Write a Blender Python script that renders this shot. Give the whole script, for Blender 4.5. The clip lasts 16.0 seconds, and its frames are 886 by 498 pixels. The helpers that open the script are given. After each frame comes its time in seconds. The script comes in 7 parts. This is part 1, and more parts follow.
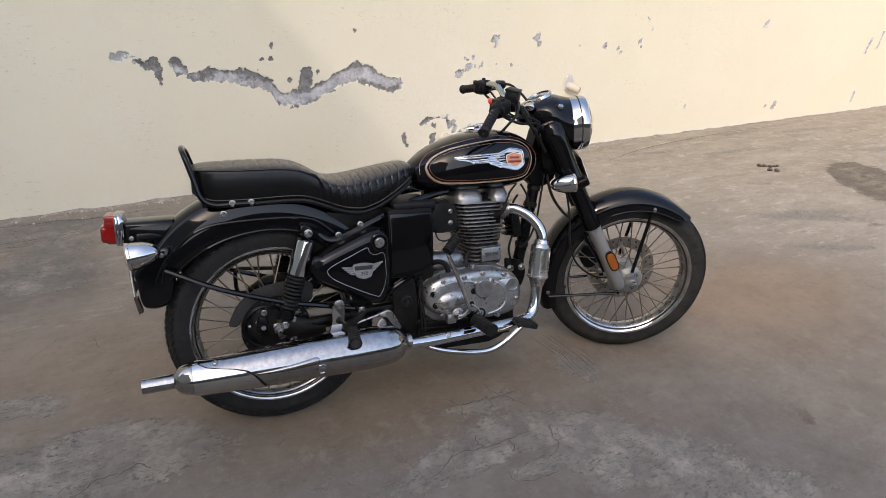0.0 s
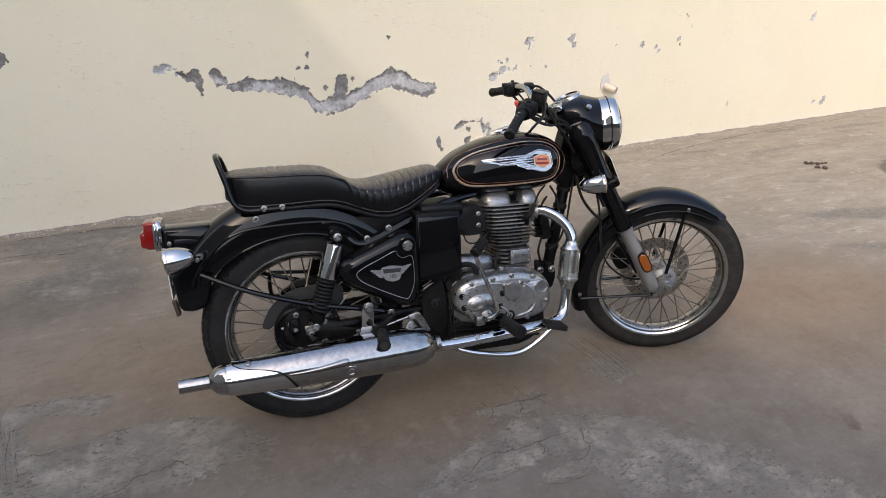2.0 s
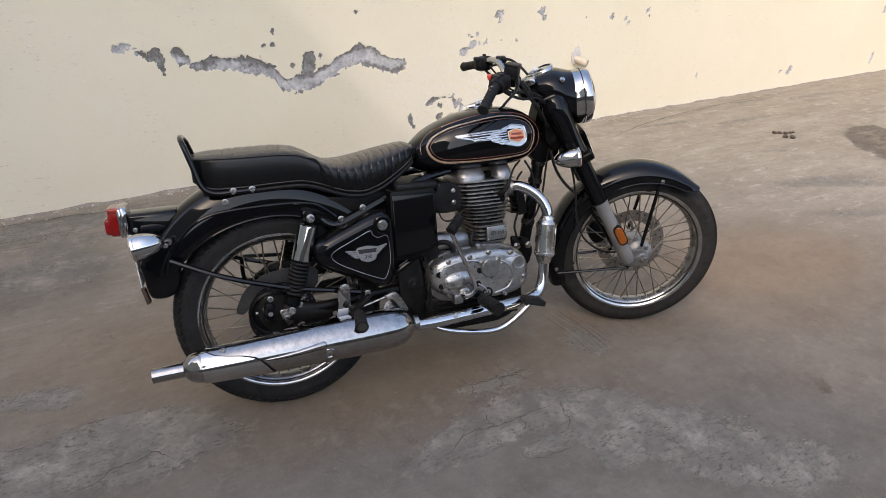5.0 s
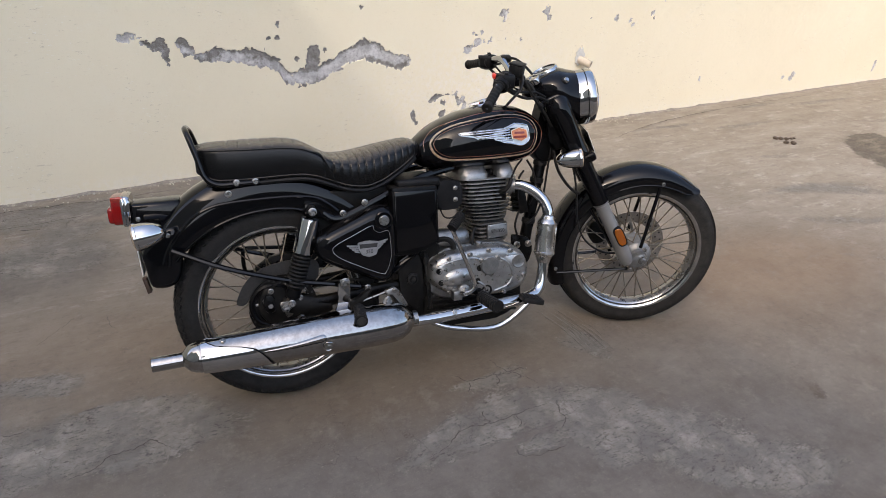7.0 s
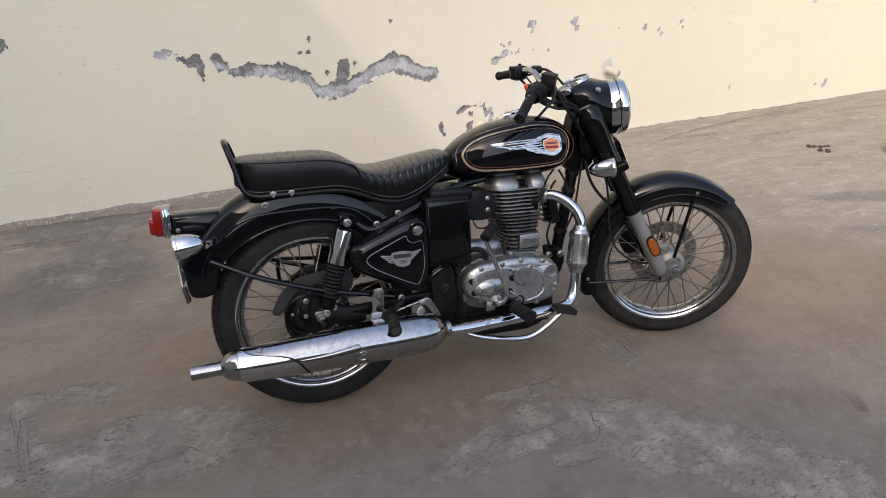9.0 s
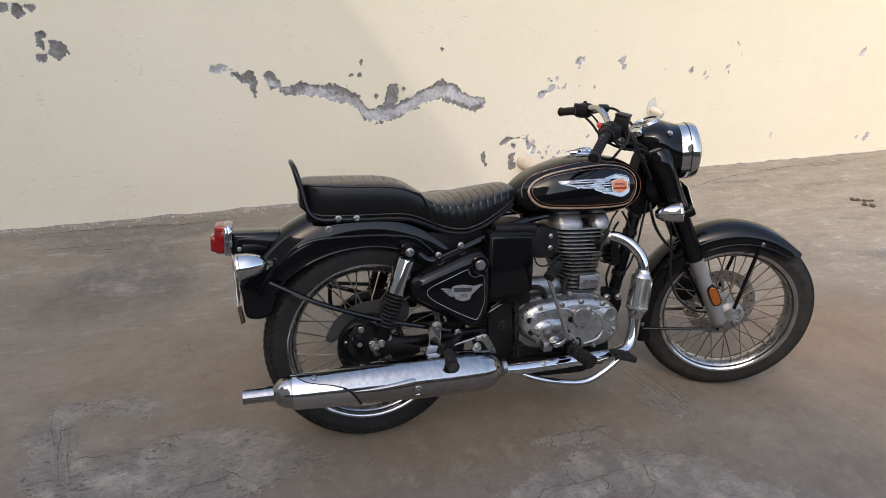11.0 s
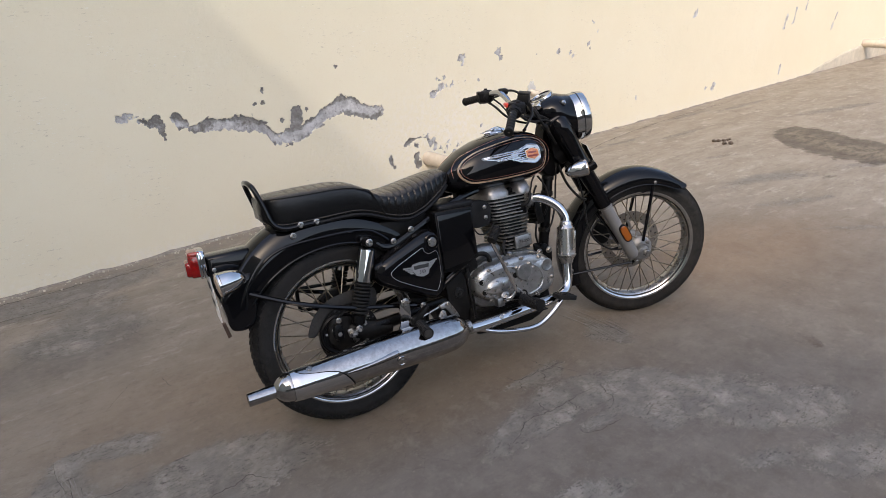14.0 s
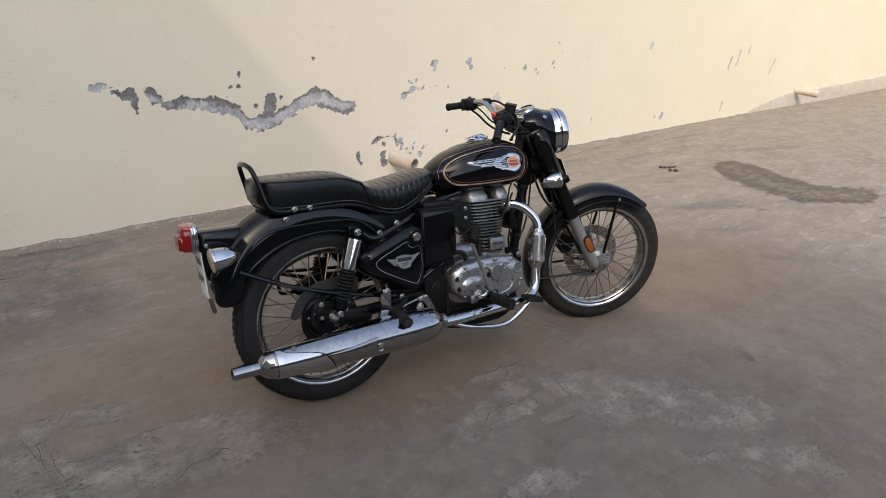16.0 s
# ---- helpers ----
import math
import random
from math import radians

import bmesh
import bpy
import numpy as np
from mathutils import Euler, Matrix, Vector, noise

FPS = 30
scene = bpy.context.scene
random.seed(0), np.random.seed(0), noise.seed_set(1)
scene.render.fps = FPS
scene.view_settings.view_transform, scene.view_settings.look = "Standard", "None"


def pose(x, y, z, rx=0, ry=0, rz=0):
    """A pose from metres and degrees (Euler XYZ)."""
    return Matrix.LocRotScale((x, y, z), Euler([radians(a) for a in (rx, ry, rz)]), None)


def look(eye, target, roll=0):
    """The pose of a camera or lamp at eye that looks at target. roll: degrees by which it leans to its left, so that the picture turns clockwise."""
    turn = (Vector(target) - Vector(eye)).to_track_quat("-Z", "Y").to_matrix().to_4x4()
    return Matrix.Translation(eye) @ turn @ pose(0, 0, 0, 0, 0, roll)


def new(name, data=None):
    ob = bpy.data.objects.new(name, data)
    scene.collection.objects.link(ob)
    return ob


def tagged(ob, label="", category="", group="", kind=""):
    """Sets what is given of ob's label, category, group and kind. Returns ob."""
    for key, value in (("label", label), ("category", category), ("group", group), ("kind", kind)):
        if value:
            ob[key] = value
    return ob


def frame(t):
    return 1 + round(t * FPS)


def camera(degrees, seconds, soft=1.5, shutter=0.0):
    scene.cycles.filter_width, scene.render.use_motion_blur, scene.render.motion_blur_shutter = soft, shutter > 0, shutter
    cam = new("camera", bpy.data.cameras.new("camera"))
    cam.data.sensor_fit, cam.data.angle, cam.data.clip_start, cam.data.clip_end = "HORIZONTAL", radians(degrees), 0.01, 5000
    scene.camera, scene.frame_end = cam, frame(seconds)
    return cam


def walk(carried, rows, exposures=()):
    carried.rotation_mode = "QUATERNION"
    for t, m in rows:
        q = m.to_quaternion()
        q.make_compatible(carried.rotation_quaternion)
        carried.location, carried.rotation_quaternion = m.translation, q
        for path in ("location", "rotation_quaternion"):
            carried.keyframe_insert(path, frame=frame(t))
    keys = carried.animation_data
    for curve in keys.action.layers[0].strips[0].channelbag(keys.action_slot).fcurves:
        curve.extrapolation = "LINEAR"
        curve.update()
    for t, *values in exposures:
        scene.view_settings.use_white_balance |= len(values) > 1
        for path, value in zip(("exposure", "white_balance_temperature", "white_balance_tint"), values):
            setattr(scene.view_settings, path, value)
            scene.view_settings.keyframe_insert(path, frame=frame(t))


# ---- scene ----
cam = camera(70.4, 16.0, soft=0.7)
PATH = [
    (0, (0.241, 0.459, 1.512), (1.24, 1.959, 0.645), 4.6),
    (0.5, (0.245, 0.46, 1.517), (1.13, 2.021, 0.633), 2.8),
    (1, (0.267, 0.445, 1.505), (1.222, 1.956, 0.608), 4.2),
    (1.5, (0.272, 0.436, 1.517), (1.178, 1.988, 0.639), 3.3),
    (2, (0.276, 0.422, 1.516), (1.161, 1.995, 0.653), 2.2),
    (2.5, (0.292, 0.428, 1.514), (1.186, 1.983, 0.629), 1.6),
    (3, (0.3, 0.434, 1.511), (1.267, 1.938, 0.614), 2.6),
    (3.5, (0.288, 0.434, 1.511), (1.244, 1.951, 0.625), 2.7),
    (4, (0.29, 0.449, 1.507), (1.257, 1.937, 0.584), 2.8),
    (4.5, (0.284, 0.45, 1.505), (1.229, 1.952, 0.582), 1.8),
    (4.7, (0.284, 0.448, 1.504), (1.226, 1.952, 0.582), 1.7),
    (7, (0.271, 0.441, 1.507), (1.216, 1.939, 0.577), 3.3),
    (7.5, (0.27, 0.435, 1.508), (1.202, 1.962, 0.614), 2.6),
    (8, (0.257, 0.43, 1.508), (1.12, 1.989, 0.6), 1.6),
    (10.3, (0.189, 0.508, 1.51), (1.103, 2.047, 0.618), 2.5),
    (10.5, (0.152, 0.521, 1.513), (1.001, 2.11, 0.644), 2.1),
    (11, (0.124, 0.573, 1.502), (0.986, 2.175, 0.67), 5.2),
    (11.5, (0.153, 0.708, 1.471), (1.007, 2.265, 0.551), 5.7),
    (12, (0.196, 0.89, 1.469), (1.186, 2.316, 0.477), 3.7),
    (12.5, (0.005, 0.913, 1.488), (1.151, 2.254, 0.546), 4.0),
    (13, (-0.123, 0.823, 1.519), (1.068, 2.178, 0.656), 2.7),
    (13.5, (-0.151, 0.564, 1.506), (0.944, 2.029, 0.697), 1.4),
    (14, (-0.168, 0.42, 1.508), (0.957, 1.872, 0.716), -2.5),
    (14.5, (-0.232, 0.424, 1.518), (1.009, 1.799, 0.763), -0.2),
    (15, (-0.318, 0.428, 1.531), (0.881, 1.847, 0.793), 0.6),
    (15.5, (-0.353, 0.432, 1.534), (0.877, 1.827, 0.798), 2.5),
    (16, (-0.382, 0.436, 1.528), (0.9, 1.76, 0.75), 4.6),
]
EXPOSURE, KELVIN, TINT = 1.77, 7080, 12
DRIFT = [(0, 0.0), (4.7, 0.0), (8, 0.0), (10.5, 0.02), (11.5, 0.05), (12.0, 0.14), (12.5, 0.21), (13.0, 0.14), (13.5, 0.0), (14.5, -0.10), (15.0, -0.17), (16.0, -0.19)]
walk(cam, [(t, look(eye, target, roll)) for t, eye, target, roll in PATH], [(t, EXPOSURE + d, KELVIN, TINT) for t, d in DRIFT])

# ---- light ----
SUN_WAY = Vector((0.62, 0.42, -0.69)).normalized()
world = bpy.data.worlds.new("sky")
scene.world = world
world.use_nodes = True
wn = world.node_tree.nodes
sky = wn.new("ShaderNodeTexSky")
sky.sky_type, sky.sun_disc = "NISHITA", False
sky.sun_elevation = math.asin(-SUN_WAY.z)
sky.sun_rotation = math.atan2(-SUN_WAY.x, -SUN_WAY.y)
sky.air_density, sky.dust_density, sky.ozone_density = 1.0, 2.6, 0.6
wn["Background"].inputs["Strength"].default_value = 0.15
world.node_tree.links.new(sky.outputs[0], wn["Background"].inputs["Color"])
sun = new("sun", bpy.data.lights.new("sun", "SUN"))
sun.data.energy, sun.data.angle, sun.data.color = 0.285, radians(0.3), (1.0, 0.98, 0.96)
sun.matrix_world = look((-6, -4, 9), Vector((-6, -4, 9)) + SUN_WAY)


# ---- materials ----
def material(name, color, rough=0.5, metal=0.0, coat=0.0, vary=0.12, scale=25.0, bump=0.0, grain=300.0, dust=0.0, dust_color=(0.30, 0.25, 0.19), rough_vary=0.25, spec=0.5, dust_sheen=0.0):
    m = bpy.data.materials.new(name)
    m.use_nodes = True
    n, link = m.node_tree.nodes, m.node_tree.links.new
    b = n["Principled BSDF"]
    co = n.new("ShaderNodeTexCoord")
    info = n.new("ShaderNodeObjectInfo")
    big = n.new("ShaderNodeTexNoise")
    big.inputs["Scale"].default_value, big.inputs["Detail"].default_value, big.inputs["Roughness"].default_value = scale, 6, 0.6
    fine = n.new("ShaderNodeTexNoise")
    fine.inputs["Scale"].default_value, fine.inputs["Detail"].default_value = grain, 4
    link(co.outputs["Object"], big.inputs["Vector"])
    link(co.outputs["Object"], fine.inputs["Vector"])
    ramp = n.new("ShaderNodeMapRange")
    ramp.inputs["From Min"].default_value, ramp.inputs["From Max"].default_value = 0.3, 0.7
    ramp.inputs["To Min"].default_value, ramp.inputs["To Max"].default_value = 1 - vary, 1 + vary
    link(big.outputs["Fac"], ramp.inputs["Value"])
    mul = n.new("ShaderNodeMix")
    mul.data_type, mul.blend_type = "RGBA", "MULTIPLY"
    mul.inputs[0].default_value = 1.0
    mul.inputs[6].default_value = (*color, 1)
    link(ramp.outputs[0], mul.inputs[7])
    out = mul.outputs[2]
    rr = n.new("ShaderNodeMapRange")
    rr.inputs["From Min"].default_value, rr.inputs["From Max"].default_value = 0.3, 0.7
    rr.inputs["To Min"].default_value, rr.inputs["To Max"].default_value = max(0.02, rough * (1 - rough_vary)), min(1, rough * (1 + rough_vary))
    link(fine.outputs["Fac"] if bump else big.outputs["Fac"], rr.inputs["Value"])
    link(rr.outputs[0], b.inputs["Roughness"])
    if dust:
        speck = n.new("ShaderNodeTexNoise")
        speck.inputs["Scale"].default_value, speck.inputs["Detail"].default_value, speck.inputs["Roughness"].default_value = scale * 1.7, 9, 0.75
        link(co.outputs["Object"], speck.inputs["Vector"])
        dr = n.new("ShaderNodeMapRange")
        dr.inputs["From Min"].default_value, dr.inputs["From Max"].default_value = 0.42, 0.75
        dr.inputs["To Min"].default_value, dr.inputs["To Max"].default_value = 0.0, dust
        link(speck.outputs["Fac"], dr.inputs["Value"])
        mx = n.new("ShaderNodeMix")
        mx.data_type = "RGBA"
        mx.inputs[7].default_value = (*dust_color, 1)
        link(dr.outputs[0], mx.inputs[0])
        link(out, mx.inputs[6])
        out = mx.outputs[2]
    if dust_sheen:
        # upward faces take the dust colour: thin dust plus the wall's reflected sheen
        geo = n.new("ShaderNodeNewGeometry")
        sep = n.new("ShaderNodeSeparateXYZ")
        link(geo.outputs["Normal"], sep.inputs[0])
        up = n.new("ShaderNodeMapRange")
        up.inputs["From Min"].default_value, up.inputs["From Max"].default_value, up.inputs["To Min"].default_value, up.inputs["To Max"].default_value = 0.70, 0.97, 0.0, dust_sheen
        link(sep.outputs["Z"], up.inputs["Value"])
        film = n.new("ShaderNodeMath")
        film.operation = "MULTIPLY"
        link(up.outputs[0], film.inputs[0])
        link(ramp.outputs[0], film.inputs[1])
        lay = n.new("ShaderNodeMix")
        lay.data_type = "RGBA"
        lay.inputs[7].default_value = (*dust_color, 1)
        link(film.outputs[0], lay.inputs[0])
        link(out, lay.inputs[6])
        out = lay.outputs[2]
    link(out, b.inputs["Base Color"])
    b.inputs["Metallic"].default_value = metal
    b.inputs["Coat Weight"].default_value = coat
    b.inputs["Coat Roughness"].default_value = 0.03
    b.inputs["Specular IOR Level"].default_value = spec
    if bump:
        bp = n.new("ShaderNodeBump")
        bp.inputs["Strength"].default_value, bp.inputs["Distance"].default_value = bump, 0.002
        link(fine.outputs["Fac"], bp.inputs["Height"])
        link(bp.outputs[0], b.inputs["Normal"])
    return m


gloss_black = material("gloss_black_paint", (0.0025, 0.0025, 0.0032), 0.12, coat=0.46, vary=0.2, scale=9, dust=0.003, spec=0.05, dust_sheen=0.010)
satin_black = material("satin_black_paint", (0.003, 0.003, 0.0033), 0.30, vary=0.25, scale=18, dust=0.006, spec=0.12, dust_sheen=0.03)
dusty_black = material("dusty_black_metal", (0.004, 0.0038, 0.0036), 0.45, vary=0.3, scale=30, dust=0.03, spec=0.14)
plastic = material("black_plastic", (0.006, 0.006, 0.0065), 0.45, vary=0.2, scale=30, bump=0.25, grain=900, dust=0.012, spec=0.16)
rubber = material("black_rubber", (0.009, 0.009, 0.009), 0.6, vary=0.25, scale=30, bump=0.3, grain=500, dust=0.03, spec=0.16)
tyre_rubber = material("tyre_rubber", (0.0125, 0.0122, 0.0118), 0.66, vary=0.25, scale=30, bump=0.4, grain=400, dust=0.06, dust_color=(0.15, 0.13, 0.115), spec=0.16)
front_rubber = material("dusty_tyre_rubber", (0.018, 0.0168, 0.0156), 0.66, vary=0.25, scale=24, bump=0.4, grain=400, dust=0.12, dust_color=(0.17, 0.145, 0.12), spec=0.16)
# on the vinyl it mostly paints the wall's sheen on the seat top
leather = material("black_vinyl", (0.0026, 0.0026, 0.0028), 0.28, vary=0.2, scale=25, bump=0.06, grain=650, dust=0.0, spec=0.31, dust_sheen=0.26)
chrome = material("chrome", (0.50, 0.50, 0.50), 0.05, 1.0, vary=0.05, scale=11, dust=0.12, dust_color=(0.22, 0.19, 0.17), rough_vary=0.5)
old_chrome = material("worn_chrome", (0.55, 0.53, 0.50), 0.24, 1.0, vary=0.12, scale=16, dust=0.22, dust_color=(0.18, 0.16, 0.14), rough_vary=0.4)
zinc = material("zinc_bolt", (0.30, 0.29, 0.275), 0.30, 1.0, vary=0.15, scale=90, dust=0.12)
alloy = material("cast_alloy", (0.26, 0.26, 0.255), 0.36, 0.9, vary=0.25, scale=30, bump=0.12, grain=500, dust=0.4, dust_color=(0.06, 0.052, 0.045))
polished = material("polished_case_alloy", (0.36, 0.355, 0.345), 0.33, 0.92, vary=0.18, scale=24, bump=0.08, grain=70, dust=0.32, dust_color=(0.10, 0.09, 0.08), rough_vary=0.30)
head_alloy = material("cast_head_alloy", (0.31, 0.305, 0.298), 0.36, 0.80, vary=0.15, scale=30, bump=0.15, grain=500, dust=0.25, dust_color=(0.10, 0.085, 0.07))
silencer_chrome = material("dulled_silencer_chrome", (0.35, 0.342, 0.335), 0.11, 1.0, vary=0.16, scale=34, dust=0.36, dust_color=(0.13, 0.11, 0.095), rough_vary=0.6)
barrel = material("dark_barrel_alloy", (0.115, 0.112, 0.107), 0.45, 0.6, vary=0.25, scale=40, bump=0.15, grain=400, dust=0.25, dust_color=(0.05, 0.043, 0.036))
fork_alloy = material("silver_painted_alloy", (0.22, 0.218, 0.214), 0.45, 0.4, vary=0.1, scale=20, dust=0.12, dust_color=(0.16, 0.14, 0.12))
steel = material("dull_spoke_steel", (0.21, 0.18, 0.14), 0.36, 0.9, vary=0.3, scale=60, dust=0.35, dust_color=(0.14, 0.10, 0.065))
disc_steel = material("brake_disc_steel", (0.30, 0.28, 0.26), 0.40, 0.9, vary=0.2, scale=60, dust=0.25, dust_color=(0.14, 0.10, 0.07))
shield_grey = material("dusty_grey_plate", (0.016, 0.0155, 0.015), 0.6, 0.2, vary=0.3, scale=60, dust=0.16, dust_color=(0.16, 0.145, 0.125))
gold = material("gold_pinstripe", (0.27, 0.18, 0.115), 0.3, coat=0.7, vary=0.1)
dark_gold = material("dull_red_pinstripe", (0.16, 0.055, 0.03), 0.3, coat=0.7, vary=0.1)
silver = material("bright_badge_metal", (0.74, 0.74, 0.74), 0.22, 1.0, vary=0.04, scale=60)
# the same metal, darkened to paint the shade in the wing grooves
badge_shaded = material("shaded_badge_metal", (0.55, 0.55, 0.55), 0.36, 1.0, vary=0.1, scale=60)
pewter = material("grey_badge_metal", (0.36, 0.36, 0.37), 0.35, 0.8, vary=0.15, scale=80)
orange = material("orange_enamel", (0.62, 0.20, 0.07), 0.25, coat=0.6, vary=0.08)
red_ink = material("dark_red_enamel", (0.22, 0.025, 0.015), 0.3, coat=0.4, vary=0.05)
cream = material("cream_enamel", (0.62, 0.54, 0.42), 0.3, coat=0.4, vary=0.05)
red_switch = material("red_switch_plastic", (0.60, 0.045, 0.03), 0.35, vary=0.05)
plate_white = material("white_plate", (0.66, 0.66, 0.63), 0.45, vary=0.08, scale=15, dust=0.2)
ink = material("black_ink", (0.02, 0.02, 0.02), 0.5, vary=0.1)
dial = material("dial_face", (0.30, 0.29, 0.27), 0.35, vary=0.1)
rust = material("rusty_steel", (0.055, 0.033, 0.022), 0.8, 0.2, vary=0.4, scale=60)
pvc = material("dusty_pvc", (0.48, 0.42, 0.34), 0.5, vary=0.12, scale=20, dust=0.35, dust_color=(0.36, 0.28, 0.19))
pipe_dark = material("dark_brown_fill", (0.05, 0.04, 0.03), 0.9, vary=0.3)
plain_wall = material("plain_render", (0.50, 0.45, 0.37), 0.9, vary=0.1, scale=2)
edge_chrome = material("dusty_edge_chrome", (0.50, 0.49, 0.47), 0.18, 1.0, vary=0.2, scale=24, dust=0.25, dust_color=(0.14, 0.12, 0.10), rough_vary=0.4)
rim_metal = material("dull_rim_chrome", (0.36, 0.355, 0.345), 0.30, 0.9, vary=0.2, scale=22, dust=0.45, dust_color=(0.17, 0.155, 0.14), rough_vary=0.4)
# dark render for the two added walls out of view
shade_wall = material("unseen_wall_dark", (0.17, 0.145, 0.12), 0.9, vary=0.25, scale=1.5)
foot_mortar = material("dusty_foot_mortar", (0.27, 0.24, 0.20), 0.95, vary=0.35, scale=30, bump=0.8, grain=110, dust=0.75, dust_color=(0.13, 0.112, 0.09))
dull_cream = material("dusty_cream_paint", (0.54, 0.49, 0.395), 0.92, vary=0.16, scale=11, dust=0.25, dust_color=(0.36, 0.32, 0.26))
scraped = material("scraped_concrete", (0.21, 0.196, 0.172), 0.9, vary=0.2, scale=40)
crumb = material("plaster_crumb", (0.44, 0.40, 0.33), 0.95, vary=0.35, scale=25, dust=0.6, dust_color=(0.20, 0.175, 0.14))
mortar = material("fresh_mortar", (0.58, 0.56, 0.52), 0.9, vary=0.12, scale=30, bump=0.6, grain=120)
dung = material("dry_brown_clod", (0.085, 0.062, 0.045), 0.95, vary=0.4, scale=60, bump=0.6, grain=200)


def lens(name, color, emit=0.0):
    m = bpy.data.materials.new(name)
    m.use_nodes = True
    b = m.node_tree.nodes["Principled BSDF"]
    b.inputs["Base Color"].default_value = (*color, 1)
    b.inputs["Roughness"].default_value = 0.12
    b.inputs["Subsurface Weight"].default_value = 0.10
    b.inputs["Subsurface Radius"].default_value = (0.01, 0.004, 0.002)
    b.inputs["Coat Weight"].default_value = 0.4
    return m


clear_lens = lens("smoky_indicator_lens", (0.35, 0.26, 0.18))
red_lens, amber_lens = lens("red_lamp_lens", (0.20, 0.0035, 0.003)), lens("amber_lens", (0.27, 0.072, 0.006))
pink_lens = lens("paler_red_lens", (0.26, 0.025, 0.018))
glass = bpy.data.materials.new("lamp_glass")
glass.use_nodes = True
gb = glass.node_tree.nodes["Principled BSDF"]
gb.inputs["Transmission Weight"].default_value, gb.inputs["Roughness"].default_value, gb.inputs["IOR"].default_value = 1.0, 0.04, 1.45


def value_noise(x, y, cell, seed):
    """Smooth lattice noise from 0 to 1 on arrays."""
    rng = np.random.RandomState(seed)
    table = rng.rand(256, 256)
    u, v = x / cell + 1000.3, y / cell + 1000.7
    i, j = np.floor(u).astype(int), np.floor(v).astype(int)
    fu, fv = u - i, v - j
    fu, fv = fu * fu * (3 - 2 * fu), fv * fv * (3 - 2 * fv)
    a, b = table[i % 256, j % 256], table[(i + 1) % 256, j % 256]
    c, d = table[i % 256, (j + 1) % 256], table[(i + 1) % 256, (j + 1) % 256]
    return (a * (1 - fu) + b * fu) * (1 - fv) + (c * (1 - fu) + d * fu) * fv


def fractal(x, y, cell, seed, octaves=4):
    total, weight, amp = 0, 0, 1.0
    for k in range(octaves):
        total = total + amp * value_noise(x, y, cell / 2 ** k, seed + k)
        weight += amp
        amp *= 0.55
    return total / weight


# ---- meshes ----
def part(name, bm, mat, parent=None, label="", sharp=35, at=None):
    """Links a bmesh as one mesh object under a thing or a part."""
    bmesh.ops.recalc_face_normals(bm, faces=bm.faces)
    me = bpy.data.meshes.new(name)
    bm.to_mesh(me)
    bm.free()
    for p in me.polygons:
        p.use_smooth = True
    me.set_sharp_from_angle(angle=radians(sharp))
    for m in (mat if isinstance(mat, (list, tuple)) else [mat]):
        me.materials.append(m)
    ob = new(name, me)
    if parent is not None:
        ob.parent = parent
    if at is not None:
        ob.matrix_basis = at
    if label:
        tagged(ob, label)
    return ob


def share(name, me, parent, at):
    ob = new(name, me)
    ob.parent, ob.matrix_basis = parent, at
    return ob


def V(*p):
    return Vector(p)


def spline(pts, n=6, closed=False):
    """Catmull-Rom through the points."""
    p = [Vector(q) for q in pts]
    out = []
    count = len(p) if closed else len(p) - 1
    for i in range(count):
        if closed:
            a, b, c, d = p[i - 1], p[i], p[(i + 1) % len(p)], p[(i + 2) % len(p)]
        else:
            a, b, c, d = p[max(i - 1, 0)], p[i], p[i + 1], p[min(i + 2, len(p) - 1)]
        for k in range(n):
            t = k / n
            out.append(0.5 * (2 * b + (c - a) * t + (2 * a - 5 * b + 4 * c - d) * t * t + (3 * b - a - 3 * c + d) * t ** 3))
    if not closed:
        out.append(p[-1])
    return out


def loft(rings, caps=True, closed=False, bm=None):
    """Skin over rings of equal count."""
    bm = bm or bmesh.new()
    rows = [[bm.verts.new(p) for p in r] for r in rings]
    n = len(rows[0])
    span = len(rows) if closed else len(rows) - 1
    for i in range(span):
        a, b = rows[i], rows[(i + 1) % len(rows)]
        for k in range(n):
            bm.faces.new((a[k], a[(k + 1) % n], b[(k + 1) % n], b[k]))
    if caps and not closed:
        bm.faces.new(rows[0][::-1])
        bm.faces.new(rows[-1])
    return bm


def sheet(rows, thick, bm=None):
    """An open surface over rows of points, given thickness."""
    bm = bm or bmesh.new()
    vs = [[bm.verts.new(p) for p in r] for r in rows]
    fs = []
    for i in range(len(vs) - 1):
        for k in range(len(vs[0]) - 1):
            fs.append(bm.faces.new((vs[i][k], vs[i][k + 1], vs[i + 1][k + 1], vs[i + 1][k])))
    bmesh.ops.recalc_face_normals(bm, faces=bm.faces)
    if thick:
        bmesh.ops.solidify(bm, geom=bm.faces[:], thickness=thick)
    return bm


def tube(pts, r, seg=12, caps=True, closed=False, bm=None, flat=1.0):
    pts = [Vector(p) for p in pts]
    rs = r if isinstance(r, (list, tuple)) else [r] * len(pts)
    rings = []
    side = None
    for i, p in enumerate(pts):
        if closed:
            d = pts[(i + 1) % len(pts)] - pts[i - 1]
        else:
            d = pts[min(i + 1, len(pts) - 1)] - pts[max(i - 1, 0)]
        d.normalize()
        if side is None:
            side = d.orthogonal().normalized()
        side = (side - d * side.dot(d)).normalized()
        up = d.cross(side)
        rings.append([p + rs[i] * (math.cos(2 * math.pi * k / seg) * side + flat * math.sin(2 * math.pi * k / seg) * up) for k in range(seg)])
    return loft(rings, caps, closed, bm)


